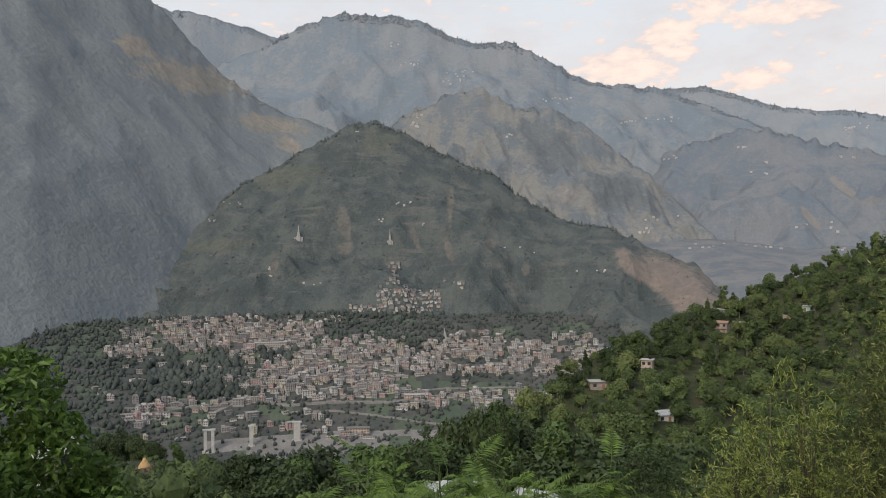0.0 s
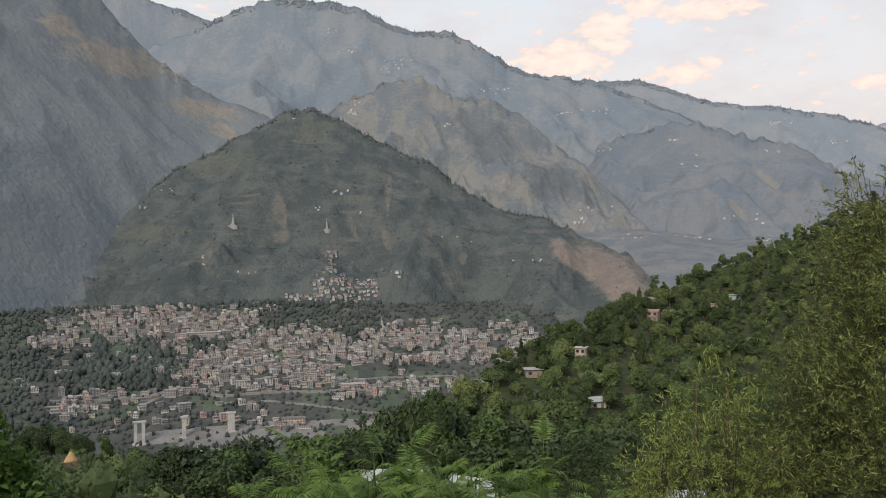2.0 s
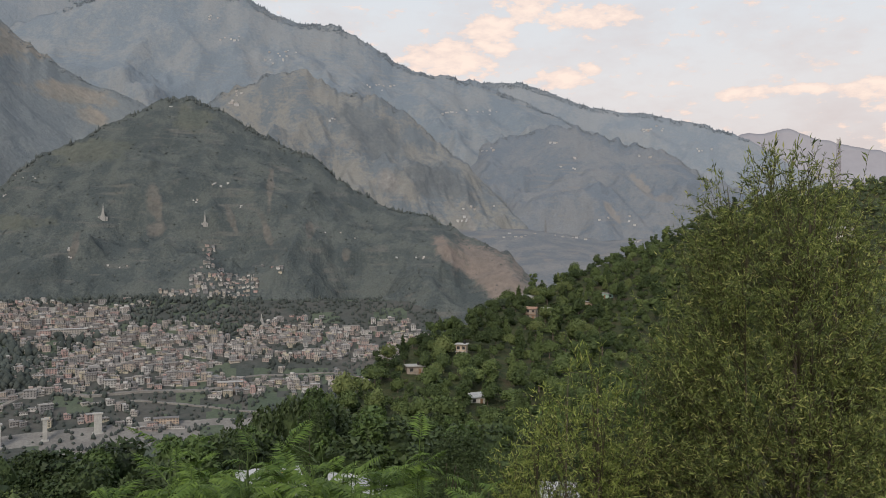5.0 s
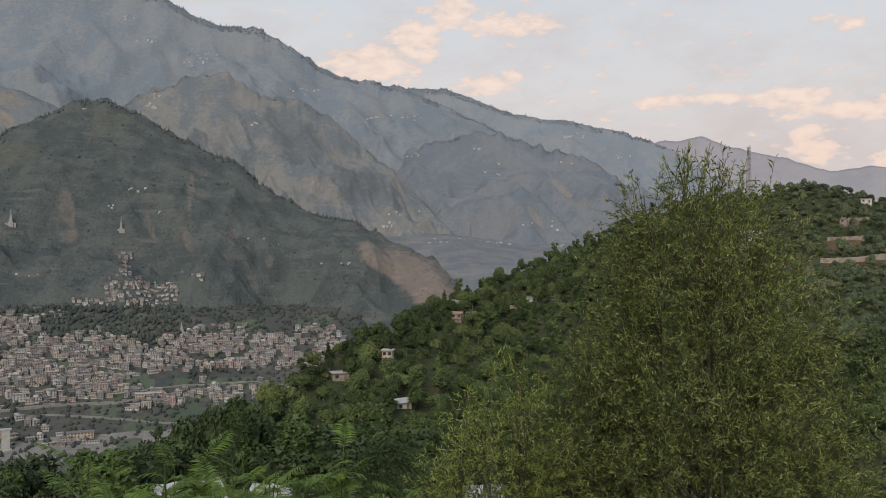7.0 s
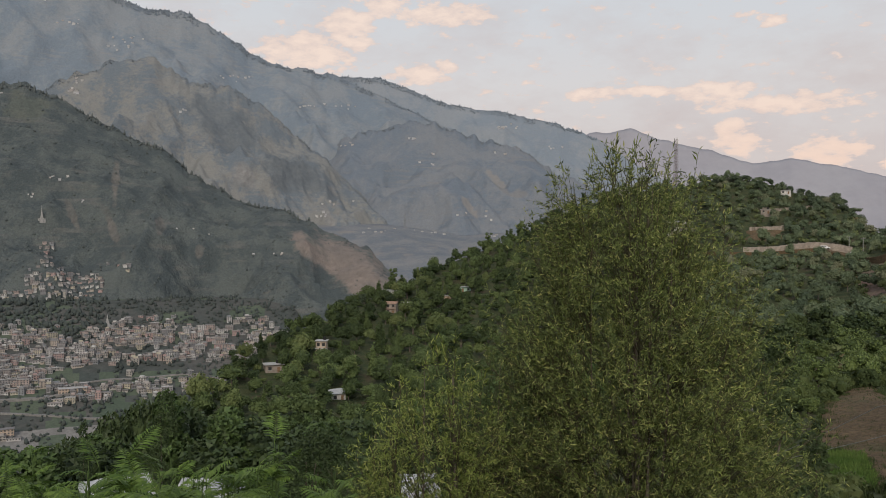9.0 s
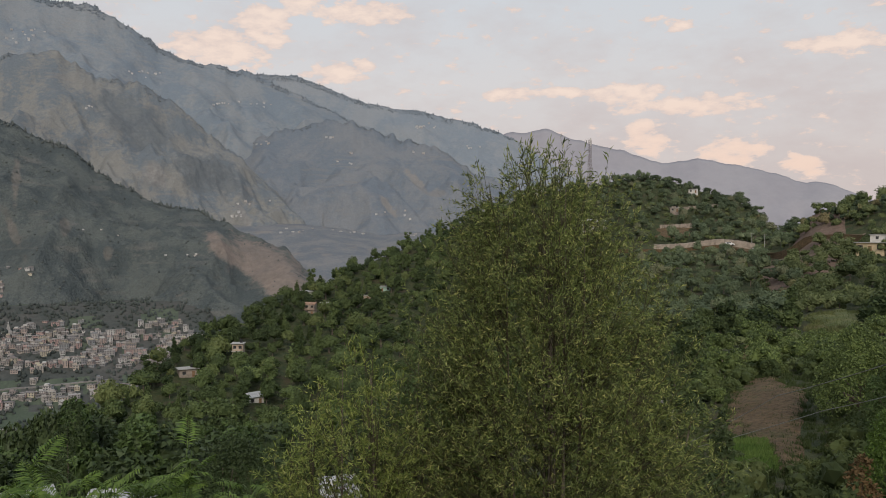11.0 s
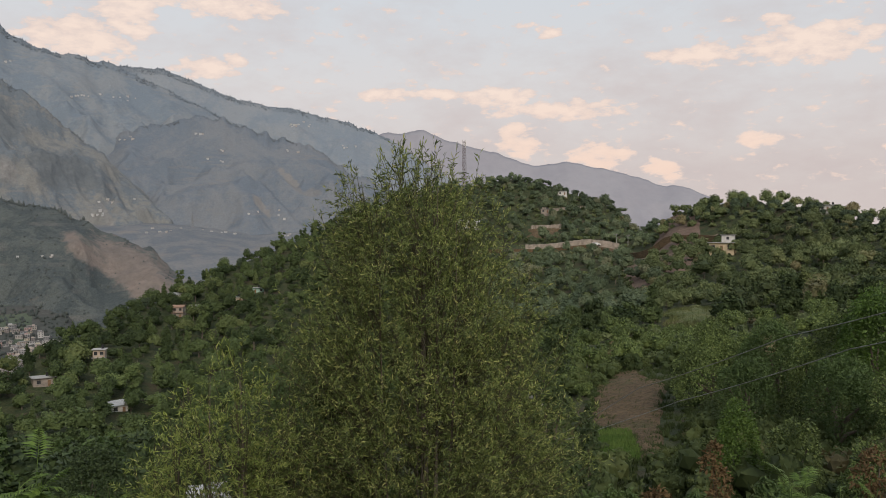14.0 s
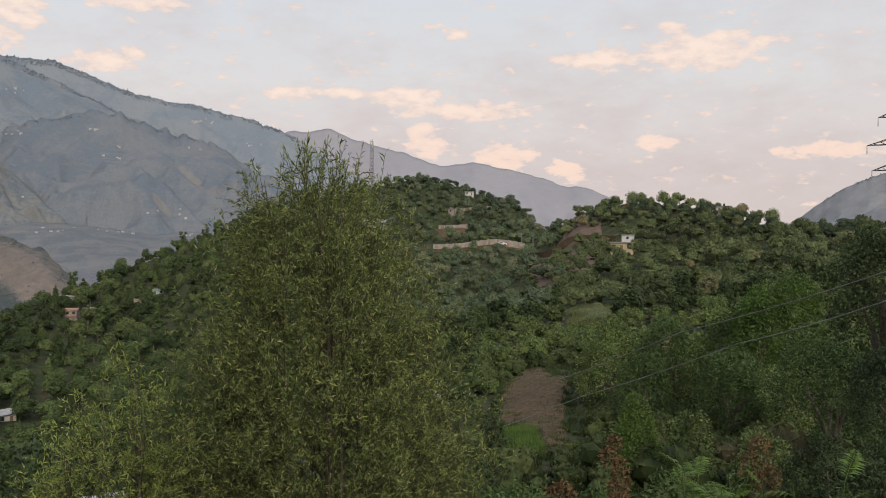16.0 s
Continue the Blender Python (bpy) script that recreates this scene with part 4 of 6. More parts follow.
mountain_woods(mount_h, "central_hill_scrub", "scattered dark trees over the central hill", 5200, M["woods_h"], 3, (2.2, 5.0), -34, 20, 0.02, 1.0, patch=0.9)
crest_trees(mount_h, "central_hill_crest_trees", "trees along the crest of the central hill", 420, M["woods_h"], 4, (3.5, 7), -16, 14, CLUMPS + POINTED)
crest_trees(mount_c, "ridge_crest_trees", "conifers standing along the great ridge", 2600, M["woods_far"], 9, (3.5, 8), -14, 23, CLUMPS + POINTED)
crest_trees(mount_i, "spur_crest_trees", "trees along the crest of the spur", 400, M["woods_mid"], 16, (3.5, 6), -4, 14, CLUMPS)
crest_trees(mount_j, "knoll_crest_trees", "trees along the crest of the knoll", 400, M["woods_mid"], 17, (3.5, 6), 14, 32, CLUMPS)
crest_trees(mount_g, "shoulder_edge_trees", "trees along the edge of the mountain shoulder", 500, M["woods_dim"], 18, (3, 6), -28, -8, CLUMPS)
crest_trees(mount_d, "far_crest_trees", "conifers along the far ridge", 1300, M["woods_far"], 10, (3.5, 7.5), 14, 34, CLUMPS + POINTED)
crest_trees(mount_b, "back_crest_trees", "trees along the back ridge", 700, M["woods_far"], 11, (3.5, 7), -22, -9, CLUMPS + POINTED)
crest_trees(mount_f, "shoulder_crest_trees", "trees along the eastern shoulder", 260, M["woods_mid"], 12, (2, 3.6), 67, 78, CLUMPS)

# ---------------------------------------------------------------- buildings


def wash(colours, stain=0.25):
    """Painted plaster: one colour a house, streaked and weathered."""
    def paint(g, p):
        one = g.add("ShaderNodeObjectInfo").outputs["Random"]
        isle = g.add("ShaderNodeNewGeometry").outputs["Random Per Island"]
        pick = g.math("FRACT", g.math("ADD", one, isle))
        n = len(colours)
        col = g.ramp(pick, [(k / n, c) for k, c in enumerate(colours)], "CONSTANT")
        dirt = g.ramp(g.noise(p, 0.6, 5.0, 0.65), [(0.35, 1.0 - stain), (0.65, 1.05)])
        return g.mix(1.0, col, dirt, "MULTIPLY")
    return paint


# Town wall colours are paled and greyed: the haze is painted in.
M["town_wall"] = material("town_plaster", wash([(0.40, 0.375, 0.345), (0.56, 0.55, 0.53), (0.44, 0.36, 0.33), (0.25, 0.25, 0.26), (0.47, 0.41, 0.355), (0.34, 0.33, 0.33),
                                                (0.50, 0.455, 0.36), (0.27, 0.28, 0.295), (0.52, 0.505, 0.495), (0.30, 0.27, 0.26), (0.46, 0.33, 0.31), (0.43, 0.40, 0.375)]), 0.9)
M["far_wall"] = material("far_whitewash", wash([(0.52, 0.51, 0.50), (0.42, 0.39, 0.37), (0.46, 0.46, 0.47)], 0.15), 0.9)
M["town_roof"] = material("concrete_roof", wash([(0.28, 0.27, 0.26), (0.40, 0.385, 0.37), (0.20, 0.20, 0.20), (0.33, 0.285, 0.27), (0.47, 0.46, 0.45), (0.22, 0.21, 0.21)]), 0.9)
M["town_glass"] = material("dark_window", lambda g, p: g.mix(g.noise(p, 0.4), (0.05, 0.055, 0.06), (0.11, 0.11, 0.11)), 0.35, spec=0.5)
M["white_wall"] = material("whitewash", wash([(0.62, 0.60, 0.57)], 0.3), 0.9)
M["cream_wall"] = material("cream_plaster", wash([(0.62, 0.50, 0.33)], 0.25), 0.9)
M["peach_wall"] = material("peach_plaster", wash([(0.50, 0.40, 0.32)], 0.3), 0.9)
M["green_wall"] = material("pale_green_plaster", wash([(0.36, 0.50, 0.42)], 0.25), 0.9)
M["mud_wall"] = material("mud_plaster", wash([(0.33, 0.28, 0.24)], 0.35), 0.95)
M["red_paint"] = material("red_paint", wash([(0.34, 0.09, 0.07)], 0.3), 0.7)
M["temple"] = material("temple_whitewash", wash([(0.36, 0.355, 0.345)], 0.25), 0.9)
M["pane"] = material("window_pane", lambda g, p: g.mix(g.noise(p, 1.0), (0.03, 0.035, 0.04), (0.06, 0.06, 0.06)), 0.2, spec=0.6)
M["wood"] = material("painted_wood", two_tone((0.18, 0.11, 0.06), (0.24, 0.15, 0.09), 3.0, fine=20.0), 0.7)
M["tin"] = material("galvanised_sheet", two_tone((0.40, 0.405, 0.41), (0.50, 0.50, 0.49), 1.2, c=(0.34, 0.31, 0.28), fine=12.0), 0.45, spec=0.5, metal=0.25)
M["rust"] = material("rusty_sheet", two_tone((0.28, 0.17, 0.12), (0.36, 0.24, 0.17), 1.0, fine=8.0), 0.8)
M["stone"] = material("dry_stone", two_tone((0.26, 0.22, 0.18), (0.36, 0.31, 0.26), 0.8, fine=6.0), 0.95, (3.0, 0.1))
M["concrete"] = material("concrete", two_tone((0.36, 0.355, 0.34), (0.44, 0.43, 0.41), 0.15, fine=1.5), 0.9, (1.0, 0.1))
M["steel"] = material("galvanised_steel", two_tone((0.22, 0.225, 0.23), (0.30, 0.30, 0.30), 2.0, fine=20.0), 0.55, metal=0.5)
M["redsteel"] = material("painted_steel", two_tone((0.13, 0.10, 0.10), (0.18, 0.15, 0.15), 0.2, fine=9.0), 0.6)
M["redsoil"] = material("grassy_red_earth", two_tone((0.155, 0.105, 0.08), (0.20, 0.14, 0.105), 0.12, c=(0.12, 0.12, 0.07), fine=0.9, grain=0.45), 0.95, (0.8, 0.6))
M["meadow"] = material("meadow_turf", two_tone((0.085, 0.11, 0.04), (0.14, 0.15, 0.06), 0.2, c=(0.16, 0.14, 0.08), fine=1.5, grain=0.45), 0.95, (2.0, 0.3))
M["cable"] = material("weathered_cable", two_tone((0.22, 0.22, 0.20), (0.28, 0.28, 0.26), 2.0, fine=20.0), 0.7)
M["asphalt"] = material("grey_road", two_tone((0.20, 0.19, 0.18), (0.25, 0.24, 0.225), 0.05, fine=0.6), 0.9)
M["carpaint"] = material("white_car_paint", two_tone((0.72, 0.72, 0.72), (0.76, 0.76, 0.75), 2.0, fine=12.0), 0.3, spec=0.6)
M["rubber"] = material("tyre_rubber", two_tone((0.02, 0.02, 0.02), (0.03, 0.03, 0.03), 5.0, fine=40.0), 0.9)
M["cloth"] = material("orange_cloth", two_tone((0.42, 0.17, 0.06), (0.50, 0.23, 0.09), 3.0, fine=30.0), 0.9)
M["straw"] = material("straw", two_tone((0.42, 0.27, 0.12), (0.52, 0.36, 0.18), 5.0, fine=40.0), 0.95, (20.0, 0.05))


def house_meshes(w, d, storeys, bays, seed):
    """Parts of a flat-roofed town house, front towards -y: wall, roof slabs with parapet, and the windows' places."""
    rng = rnd(seed)
    h = 3.0 * storeys
    bm = box(-w / 2, -d / 2, -6, w / 2, d / 2, h)
    if storeys > 1 and rng.rand() < 0.7:  # a set-back top room
        add_box(bm, -w * 0.5 + 0.02, -d * 0.1, h - 0.01, w * rng.uniform(-0.1, 0.3), d / 2 - 0.02, h + 2.6)
    wall = bpy.data.meshes.new("wall")
    bm.to_mesh(wall)
    bm.free()
    wall.materials.append(M["town_wall"])
    bits = [("roof", (-w / 2 - 0.5, -d / 2 - 0.9, h - 0.02, w / 2 + 0.5, d / 2 + 0.3, h + 0.22))]
    for s in range(1, storeys):
        bits.append(("ledge", (-w / 2 - 0.3, -d / 2 - (1.1 if rng.rand() < 0.6 else 0.4), 3.0 * s - 0.1, w / 2 + 0.3, -d / 2 + 0.5, 3.0 * s + 0.12)))
    for x0, y0, x1, y1 in ((-w / 2 - 0.5, -d / 2 - 0.9, w / 2 + 0.5, -d / 2 - 0.75), (-w / 2 - 0.5, -d / 2 - 0.75, -w / 2 - 0.35, d / 2 + 0.3), (w / 2 + 0.35, -d / 2 - 0.75, w / 2 + 0.5, d / 2 + 0.3)):
        bits.append(("parapet", (x0, y0, h + 0.21, x1, y1, h + 0.9)))
    bits.append(("water_tank", (w * 0.2, d * 0.1, h + 0.2, w * 0.2 + 1.3, d * 0.1 + 1.3, h + 1.6)))
    roof = []
    for name, dims in bits:
        me = bpy.data.meshes.new(name)
        bm = box(*dims)
        bm.to_mesh(me)
        bm.free()
        me.materials.append(M["town_roof"])
        roof.append((name, me))
    holes = []
    for s in range(storeys):
        for b in range(bays):
            x = -w / 2 + w * (b + 0.5) / bays + rng.uniform(-0.2, 0.2)
            holes.append((x, -d / 2, 3.0 * s + 1.65))
    for s in range(storeys):
        holes.append((w / 2, -d * 0.1, 3.0 * s + 1.65))
    return wall, roof, holes


def window_mesh(side=False, wide=1.5, high=1.5):
    bm = box(-wide / 2, -0.06, -high / 2, wide / 2, 0.2, high / 2)
    me = bpy.data.meshes.new("window")
    if side:
        bmesh.ops.rotate(bm, verts=bm.verts, cent=(0, 0, 0), matrix=Matrix.Rotation(radians(90), 3, "Z"))
    bm.to_mesh(me)
    bm.free()
    me.materials.append(M["town_glass"])
    return me


WIN, WIN_SIDE = window_mesh(False, 1.8, 1.7), window_mesh(True, 1.8, 1.7)
STYLES = [(9, 9, 1, 2), (11, 10, 2, 3), (13, 10, 2, 3), (8, 8, 2, 2), (16, 11, 3, 4), (11, 10, 1, 3), (9, 9, 3, 2), (18, 9, 1, 5)]
HOUSE_KINDS = [house_meshes(w, d, s, b, 90 + k) + (s,) for k, (w, d, s, b) in enumerate(STYLES)]


def make_town_house(k):
    wall, roof, holes, storeys = HOUSE_KINDS[k]
    root = new("town_house", wall)
    for name, me in roof:
        part_of(name, me, root)
    for x, y, z in holes:
        ob = part_of("window", WIN if y < -2 and x < STYLES[k][0] / 2 - 0.01 else WIN_SIDE, root)
        ob.location = (x, y, z)
    words = {1: "single-storey", 2: "two-storey", 3: "three-storey", 4: "four-storey"}[storeys]
    return tagged(root, f"{words} flat-roofed plastered house in the valley town", "house", group="houses of the town")


def joined_houses(name, label, rows, wall_mat=None, panes=True):
    """Houses past counting: the same shapes in one mesh."""
    V, F, I, base = [], [], [], 0
    cache = {}

    def arrays(me):
        if me.name not in cache:
            v = np.empty(len(me.vertices) * 3)
            me.vertices.foreach_get("co", v)
            cache[me.name] = v.reshape(-1, 3), np.array([p.vertices[:] for p in me.polygons])
        return cache[me.name]

    for k, p, turn, s in rows:
        wall, roof, holes, storeys = HOUSE_KINDS[k]
        c, q = math.cos(radians(turn)), math.sin(radians(turn))
        rot = np.array([[c, -q, 0], [q, c, 0], [0, 0, 1]])
        bits = [(wall, (0, 0, 0), 0)] + [(me, (0, 0, 0), 1) for name, me in roof] + [(WIN if h[1] < -2 and h[0] < STYLES[k][0] / 2 - 0.01 else WIN_SIDE, h, 2) for h in (holes if panes else ())]
        for me, off, i in bits:
            v, f = arrays(me)
            V.append(((v + np.array(off)) * s) @ rot.T + np.array(p))
            F.append(f + base)
            I.append(np.full(len(f), i))
            base += len(v)
    ob = new(name, np_mesh(name, np.concatenate(V), np.concatenate(F), [wall_mat or M["town_wall"], wall_mat or M["town_roof"], M["town_glass"]], np.concatenate(I)))
    return tagged(ob, label, "houses", kind="stuff")


TOWN_TOP = curve_of([(-24, -4.1), (-20, -4.5), (-16, -4.1), (-13.5, -4.6), (-9.5, -4.6), (-8.2, -5.9), (-4.0, -5.9), (-1.5, -6.7), (12, -6.9)])


def town_density(az, el):
    """How closely the town is built, by direction: 0 open, 1 house to house."""
    d = 0.0
    top = float(TOWN_TOP(az)) + 0.5 * float(fbm(np.array([az / 0.7]), np.array([0.5]), 74, 3)[0])
    if -14 < az < -0.5 and -10.2 < el < top:
        d = 0.95
    if -22.5 < az <= -13 and -6.6 < el < top:
        d = 0.85
    if -27.5 < az < -22 and -4.2 < el < -3.4:
        d = 0.55
    if -0.5 <= az < 12.5 and -8.6 < el < -6.3:
        d = 0.85
    if 0.8 < az < 5 and -6.4 < el < -5.4:
        d = 0.5
    if 8.5 < az < 11.5 and -6.1 < el < -5.7:
        d = 0.7
    if -3.2 < az < 7 and -10.9 < el < -9.75:
        d = 0.85
    if -23 < az < -14 and -10.9 < el < -9.6:
        d = 0.6
    if -21 < az < -7.5 and -12.3 < el <= -10.9:
        d = 0.25
    if -9.2 < az < -5.6 and -12.9 < el < -12.1:
        d = 0.75
    if -23 < az < -20.5 and -9.6 < el < -7:
        d = 0.2
    if -3 < az < 6 and -9.75 < el < -8.9:
        d = 0.04
    if -21 < az < -14.2 and -9.6 < el < -6.8:
        d = 0.06
    return d


def lay_town():
    rng = rnd(303)
    spots, r = [], 1010.0
    while r < 1530:
        az = -29.0 + rng.uniform(0, 0.5)
        while az < 13:
            k = rng.choice(len(STYLES), p=[0.2, 0.18, 0.12, 0.17, 0.07, 0.12, 0.09, 0.05])
            w = STYLES[k][0] * 0.76 + 1.2
            step = math.degrees(w / r)
            mid = az + step / 2
            rr = r + rng.uniform(-3, 3) + 5 * math.sin(mid * 1.3)
            el = math.degrees(math.atan2(ground(mid, rr) - EYE.z, rr))
            street = float(fbm(np.array([mid / 0.9]), np.array([rr / 24.0]), 71, 2)[0])
            ragged = mid + 1.5 * float(fbm(np.array([rr / 45.0]), np.array([0.0]), 72, 2)[0])
            if rng.rand() < town_density(ragged, el) * (1.0 if street > -0.3 else 0.2):
                spots.append((k, on_ground(mid, rr), -mid + rng.uniform(-22, 22), rng.uniform(0.66, 0.98)))
            az += step * rng.uniform(0.9, 1.12)
        r += 9.5
    # the quarter that climbs the hill
    for az0, el0, wa, we, n in ((-3.6, -2.8, 1.1, 0.5, 90), (-1.3, -3.1, 1.2, 0.6, 130), (-3.6, -1.3, 0.45, 0.8, 26), (-5.4, -3.8, 1.3, 0.3, 36),
                                (-2.6, -3.9, 2.0, 0.35, 80), (-2.5, -5.1, 2.8, 0.5, 34), (0.9, -2.0, 0.9, 0.12, 6)):
        for k in range(n):
            el = el0 + rng.uniform(-1, 1) * we
            az = az0 + rng.uniform(-1, 1) * wa
            el = round(el / 0.28) * 0.28 + rng.uniform(-0.05, 0.05)
            p = mount_h.facing(az, el)
            if all((p - q[1]).length > 6.6 for q in spots[-260:]):
                spots.append((rng.choice([0, 3, 5, 1, 2]), p + Vector((0, 0, -0.3)), -az + rng.uniform(-20, 20), rng.uniform(0.5, 0.72)))
    near = sorted(range(len(spots)), key=lambda i: spots[i][1].length)
    chosen = set(near[:300])
    first = {}
    for i in sorted(chosen):
        k, p, turn, s = spots[i]
        m = pose(p.x, p.y, p.z, 0, 0, turn)
        if k not in first:
            ob = first[k] = make_town_house(k)
        else:
            ob = copy_thing(first[k], m)
        ob.matrix_basis = m @ Matrix.Diagonal((s, s, s, 1))
    joined_houses("town_quarters", "closely built pale plastered houses of the valley town", [spots[i] for i in range(len(spots)) if i not in chosen])
    return spots


TOWN = lay_town()


def lay_town_trees():
    """Gardens, groves and hedgerows between the houses."""
    rng = rnd(404)
    n = 16000
    az, r = rng.uniform(-33, 14, n), rng.uniform(1000, 1560, n)
    below = ground_below(az, r)
    el = np.degrees(np.arctan2(below, r))
    luck = rng.uniform(0, 1, n)
    P, S = [], []
    for a, d, z, e, u in zip(az, r, below, el, luck):
        wob = 0.9 * math.sin(a * 1.9) + 0.6 * math.sin(a * 4.3 + 1)
        grove = (-21.2 < a + 0.8 * math.sin(e * 4.1) < -13.6 and -9.7 < e < -7.0 + 0.5 * wob) or (-13 < a < -10.5 and -7.4 < e < -6.4)
        bank = -8 < a < -2.5 and -11.6 < e < -10.5
        edge = e > float(TOWN_TOP(a)) - 0.1 and a < 0 or (a < -22 and e < -4.3)
        dens = 1.0 if grove else 0.4 if bank else 0.6 if edge else 0.22 if town_density(a, e) > 0.5 else 0.4
        if -3 < a < 6 and -9.75 < e < -8.9:
            dens = 0.1
        if -17 < a < -2 and -13.6 < e < -11.6:
            dens = 0.15
        if u < dens:
            P.append((d * math.sin(radians(a)), d * math.cos(radians(a)), EYE.z + z - 0.5))
            S.append(rng.uniform(5, 13) if grove else rng.uniform(5, 9) if edge else rng.uniform(3.5, 7))
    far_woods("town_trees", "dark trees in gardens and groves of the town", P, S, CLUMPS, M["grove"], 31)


lay_town_trees()


def ribbon(name, label, mat, points, width, kind="structure", lift=0.4):
    """A strip that lies on the ground along (azimuth, distance) points."""
    P = []
    fine = []
    for (a0, r0), (a1, r1) in zip(points, points[1:]):
        for k in range(16):
            fine.append((a0 + (a1 - a0) * k / 16, r0 + (r1 - r0) * k / 16))
    fine.append(points[-1])
    for k, (a, r) in enumerate(fine):
        p = on_ground(a, r)
        b = on_ground(*fine[min(k + 1, len(fine) - 1)]) - on_ground(*fine[max(k - 1, 0)])
        side = Vector((b.y, -b.x, 0)).normalized() * width / 2
        for q in (-1, 1):
            v = p + side * q
            P.append((v.x, v.y, p.z + lift))
        for q in (1, -1):
            v = p + side * q
            P.append((v.x, v.y, p.z - 2.5))
    n = len(fine)
    F = []
    for k in range(n - 1):
        for c in range(4):
            F.append((4 * k + c, 4 * k + 4 + c, 4 * k + 4 + (c + 1) % 4, 4 * k + (c + 1) % 4))
    ob = new(name, np_mesh(name, P, np.array(F), [mat]))
    return tagged(ob, label, name.split("_")[0], kind=kind)


ribbon("road_riverside", "pale riverside road below the town", M["asphalt"],
       [(a, hit(a, e, 900)) for a, e in ((-22, -10.0), (-17, -10.2), (-14.2, -9.9), (-11, -10.4), (-7.5, -10.3), (-3.5, -10.4), (0, -10.0))], 9, lift=1.6)
ribbon("road_lower", "embankment road on the river flat", M["asphalt"],
       [(a, hit(a, e, 900)) for a, e in ((-11.5, -10.9), (-8, -10.9), (-5, -11.3), (-2, -11.8), (0.5, -12.1))], 5, lift=1.2)
ribbon("road_bridge_ramp", "grey ramp road climbing into the town", M["asphalt"],
       [(a, hit(a, e, 900)) for a, e in ((-16.4, -10.8), (-15, -10.2), (-13.6, -9.7), (-12.6, -9.8))], 8, lift=1.5)
ribbon("trackway", "village lane past green fields", M["asphalt"],
       [(a, hit(a, e, 900)) for a, e in ((-3, -9.7), (1, -9.5), (6, -9.4))], 6, lift=0.8)


def pier(az, e0, e1, wide, twin):
    """A tall bare concrete bridge pier with its cap."""
    r = hit(az, e0, 900)
    p = on_ground(az, r)
    high = EYE.z + r * math.tan(radians(e1)) - p.z
    root = new("bridge_pier")
    root.matrix_basis = pose(p.x, p.y, p.z, 0, 0, -az)
    legs = [(-wide / 2, -wide / 2 + 4), (wide / 2 - 4, wide / 2)] if twin else [(-wide / 2, wide / 2)]
    for x0, x1 in legs:
        part("shaft", box(x0, -2.2, -3, x1, 2.2, high - 2, 0.3), M["concrete"], root)
    part("cap", box(-wide / 2 - 1.5, -2.8, high - 2, wide / 2 + 1.5, 2.8, high, 0.3), M["concrete"], root)
    part("footing", box(-wide / 2 - 2, -3.5, -3, wide / 2 + 2, 3.5, 1.2, 0.2), M["concrete"], root)
    tagged(root, "tall unfinished concrete bridge pier on the river flat", "bridge pier", group="bridge piers")


pier(-16.5, -13.2, -11.7, 13, True)
pier(-13.65, -13.0, -11.6, 5, False)
pier(-10.5, -12.8, -11.5, 9, False)


def long_block(az, el, w, storeys, mat, label, on=None, rmin=900):
    """A long institutional block with rows of windows."""
    p = on(az, el) if on else on_ground(az, hit(az, el, rmin))
    h = 3.2 * storeys
    root = new("school_block", None)
    root.matrix_basis = pose(p.x, p.y, p.z, 0, 0, -az)
    part("wall", box(-w / 2, -5, -8, w / 2, 5, h), mat, root)
    part("roof", box(-w / 2 - 0.6, -5.8, h, w / 2 + 0.6, 5.6, h + 0.5), M["town_roof"], root)
    me = window_mesh(False, 1.8, 1.6)
    n = int(w / 3.6)
    for s in range(storeys):
        for b in range(n):
            ob = part_of("window", me, root)
            ob.location = (-w / 2 + w * (b + 0.5) / n, -5, 3.2 * s + 1.8)
    return tagged(root, label, "building")


long_block(-12.3, -6.4, 52, 3, M["town_wall"], "long three-storey block with rows of windows in the town")
long_block(-6.2, -12.6, 30, 3, M["peach_wall"], "pink three-storey riverside building")
long_block(-2.0, -10.2, 34, 2, M["peach_wall"], "long peach building beside the fields")


def spire(p, high, wide, label):
    """A small white hill temple with a stepped tower and finial."""
    root = new("hill_temple")
    root.matrix_basis = pose(p.x, p.y, p.z - 1)
    part("hall", box(-wide, -wide * 0.8, -4, wide, wide * 0.8, high * 0.22, 0.2), M["temple"], root)
    bm = bmesh.new()
    for k in range(6):
        w = wide * 0.62 * (1 - k / 6.5)
        add_box(bm, -w, -w, high * (0.2 + 0.1 * k), w, w, high * (0.2 + 0.1 * (k + 1)) + 0.05)
    part("tower", bm, M["temple"], root)
    bm = bmesh.new()
    bmesh.ops.create_cone(bm, segments=8, radius1=wide * 0.16, radius2=0.1, depth=high * 0.25, matrix=pose(0, 0, high * 0.9))
    part("finial", bm, M["concrete"], root)
    for s in (-1, 1):
        part("side_shrine", box(s * wide * 1.5 - wide * 0.4, -wide * 0.5, -4, s * wide * 1.5 + wide * 0.4, wide * 0.5, high * 0.16, 0.2), M["temple"], root)
    tagged(root, label, "temple")


spire(mount_h.facing(-10.3, 1.2), 32, 5, "white hill temple with a slender stepped spire")
spire(mount_h.facing(-3.8, 0.9), 30, 3.6, "slim pale temple spire among the trees")
spire(on_ground(0.1, hit(0.1, -6.0, 900)), 20, 5, "white temple tower at the edge of the town")


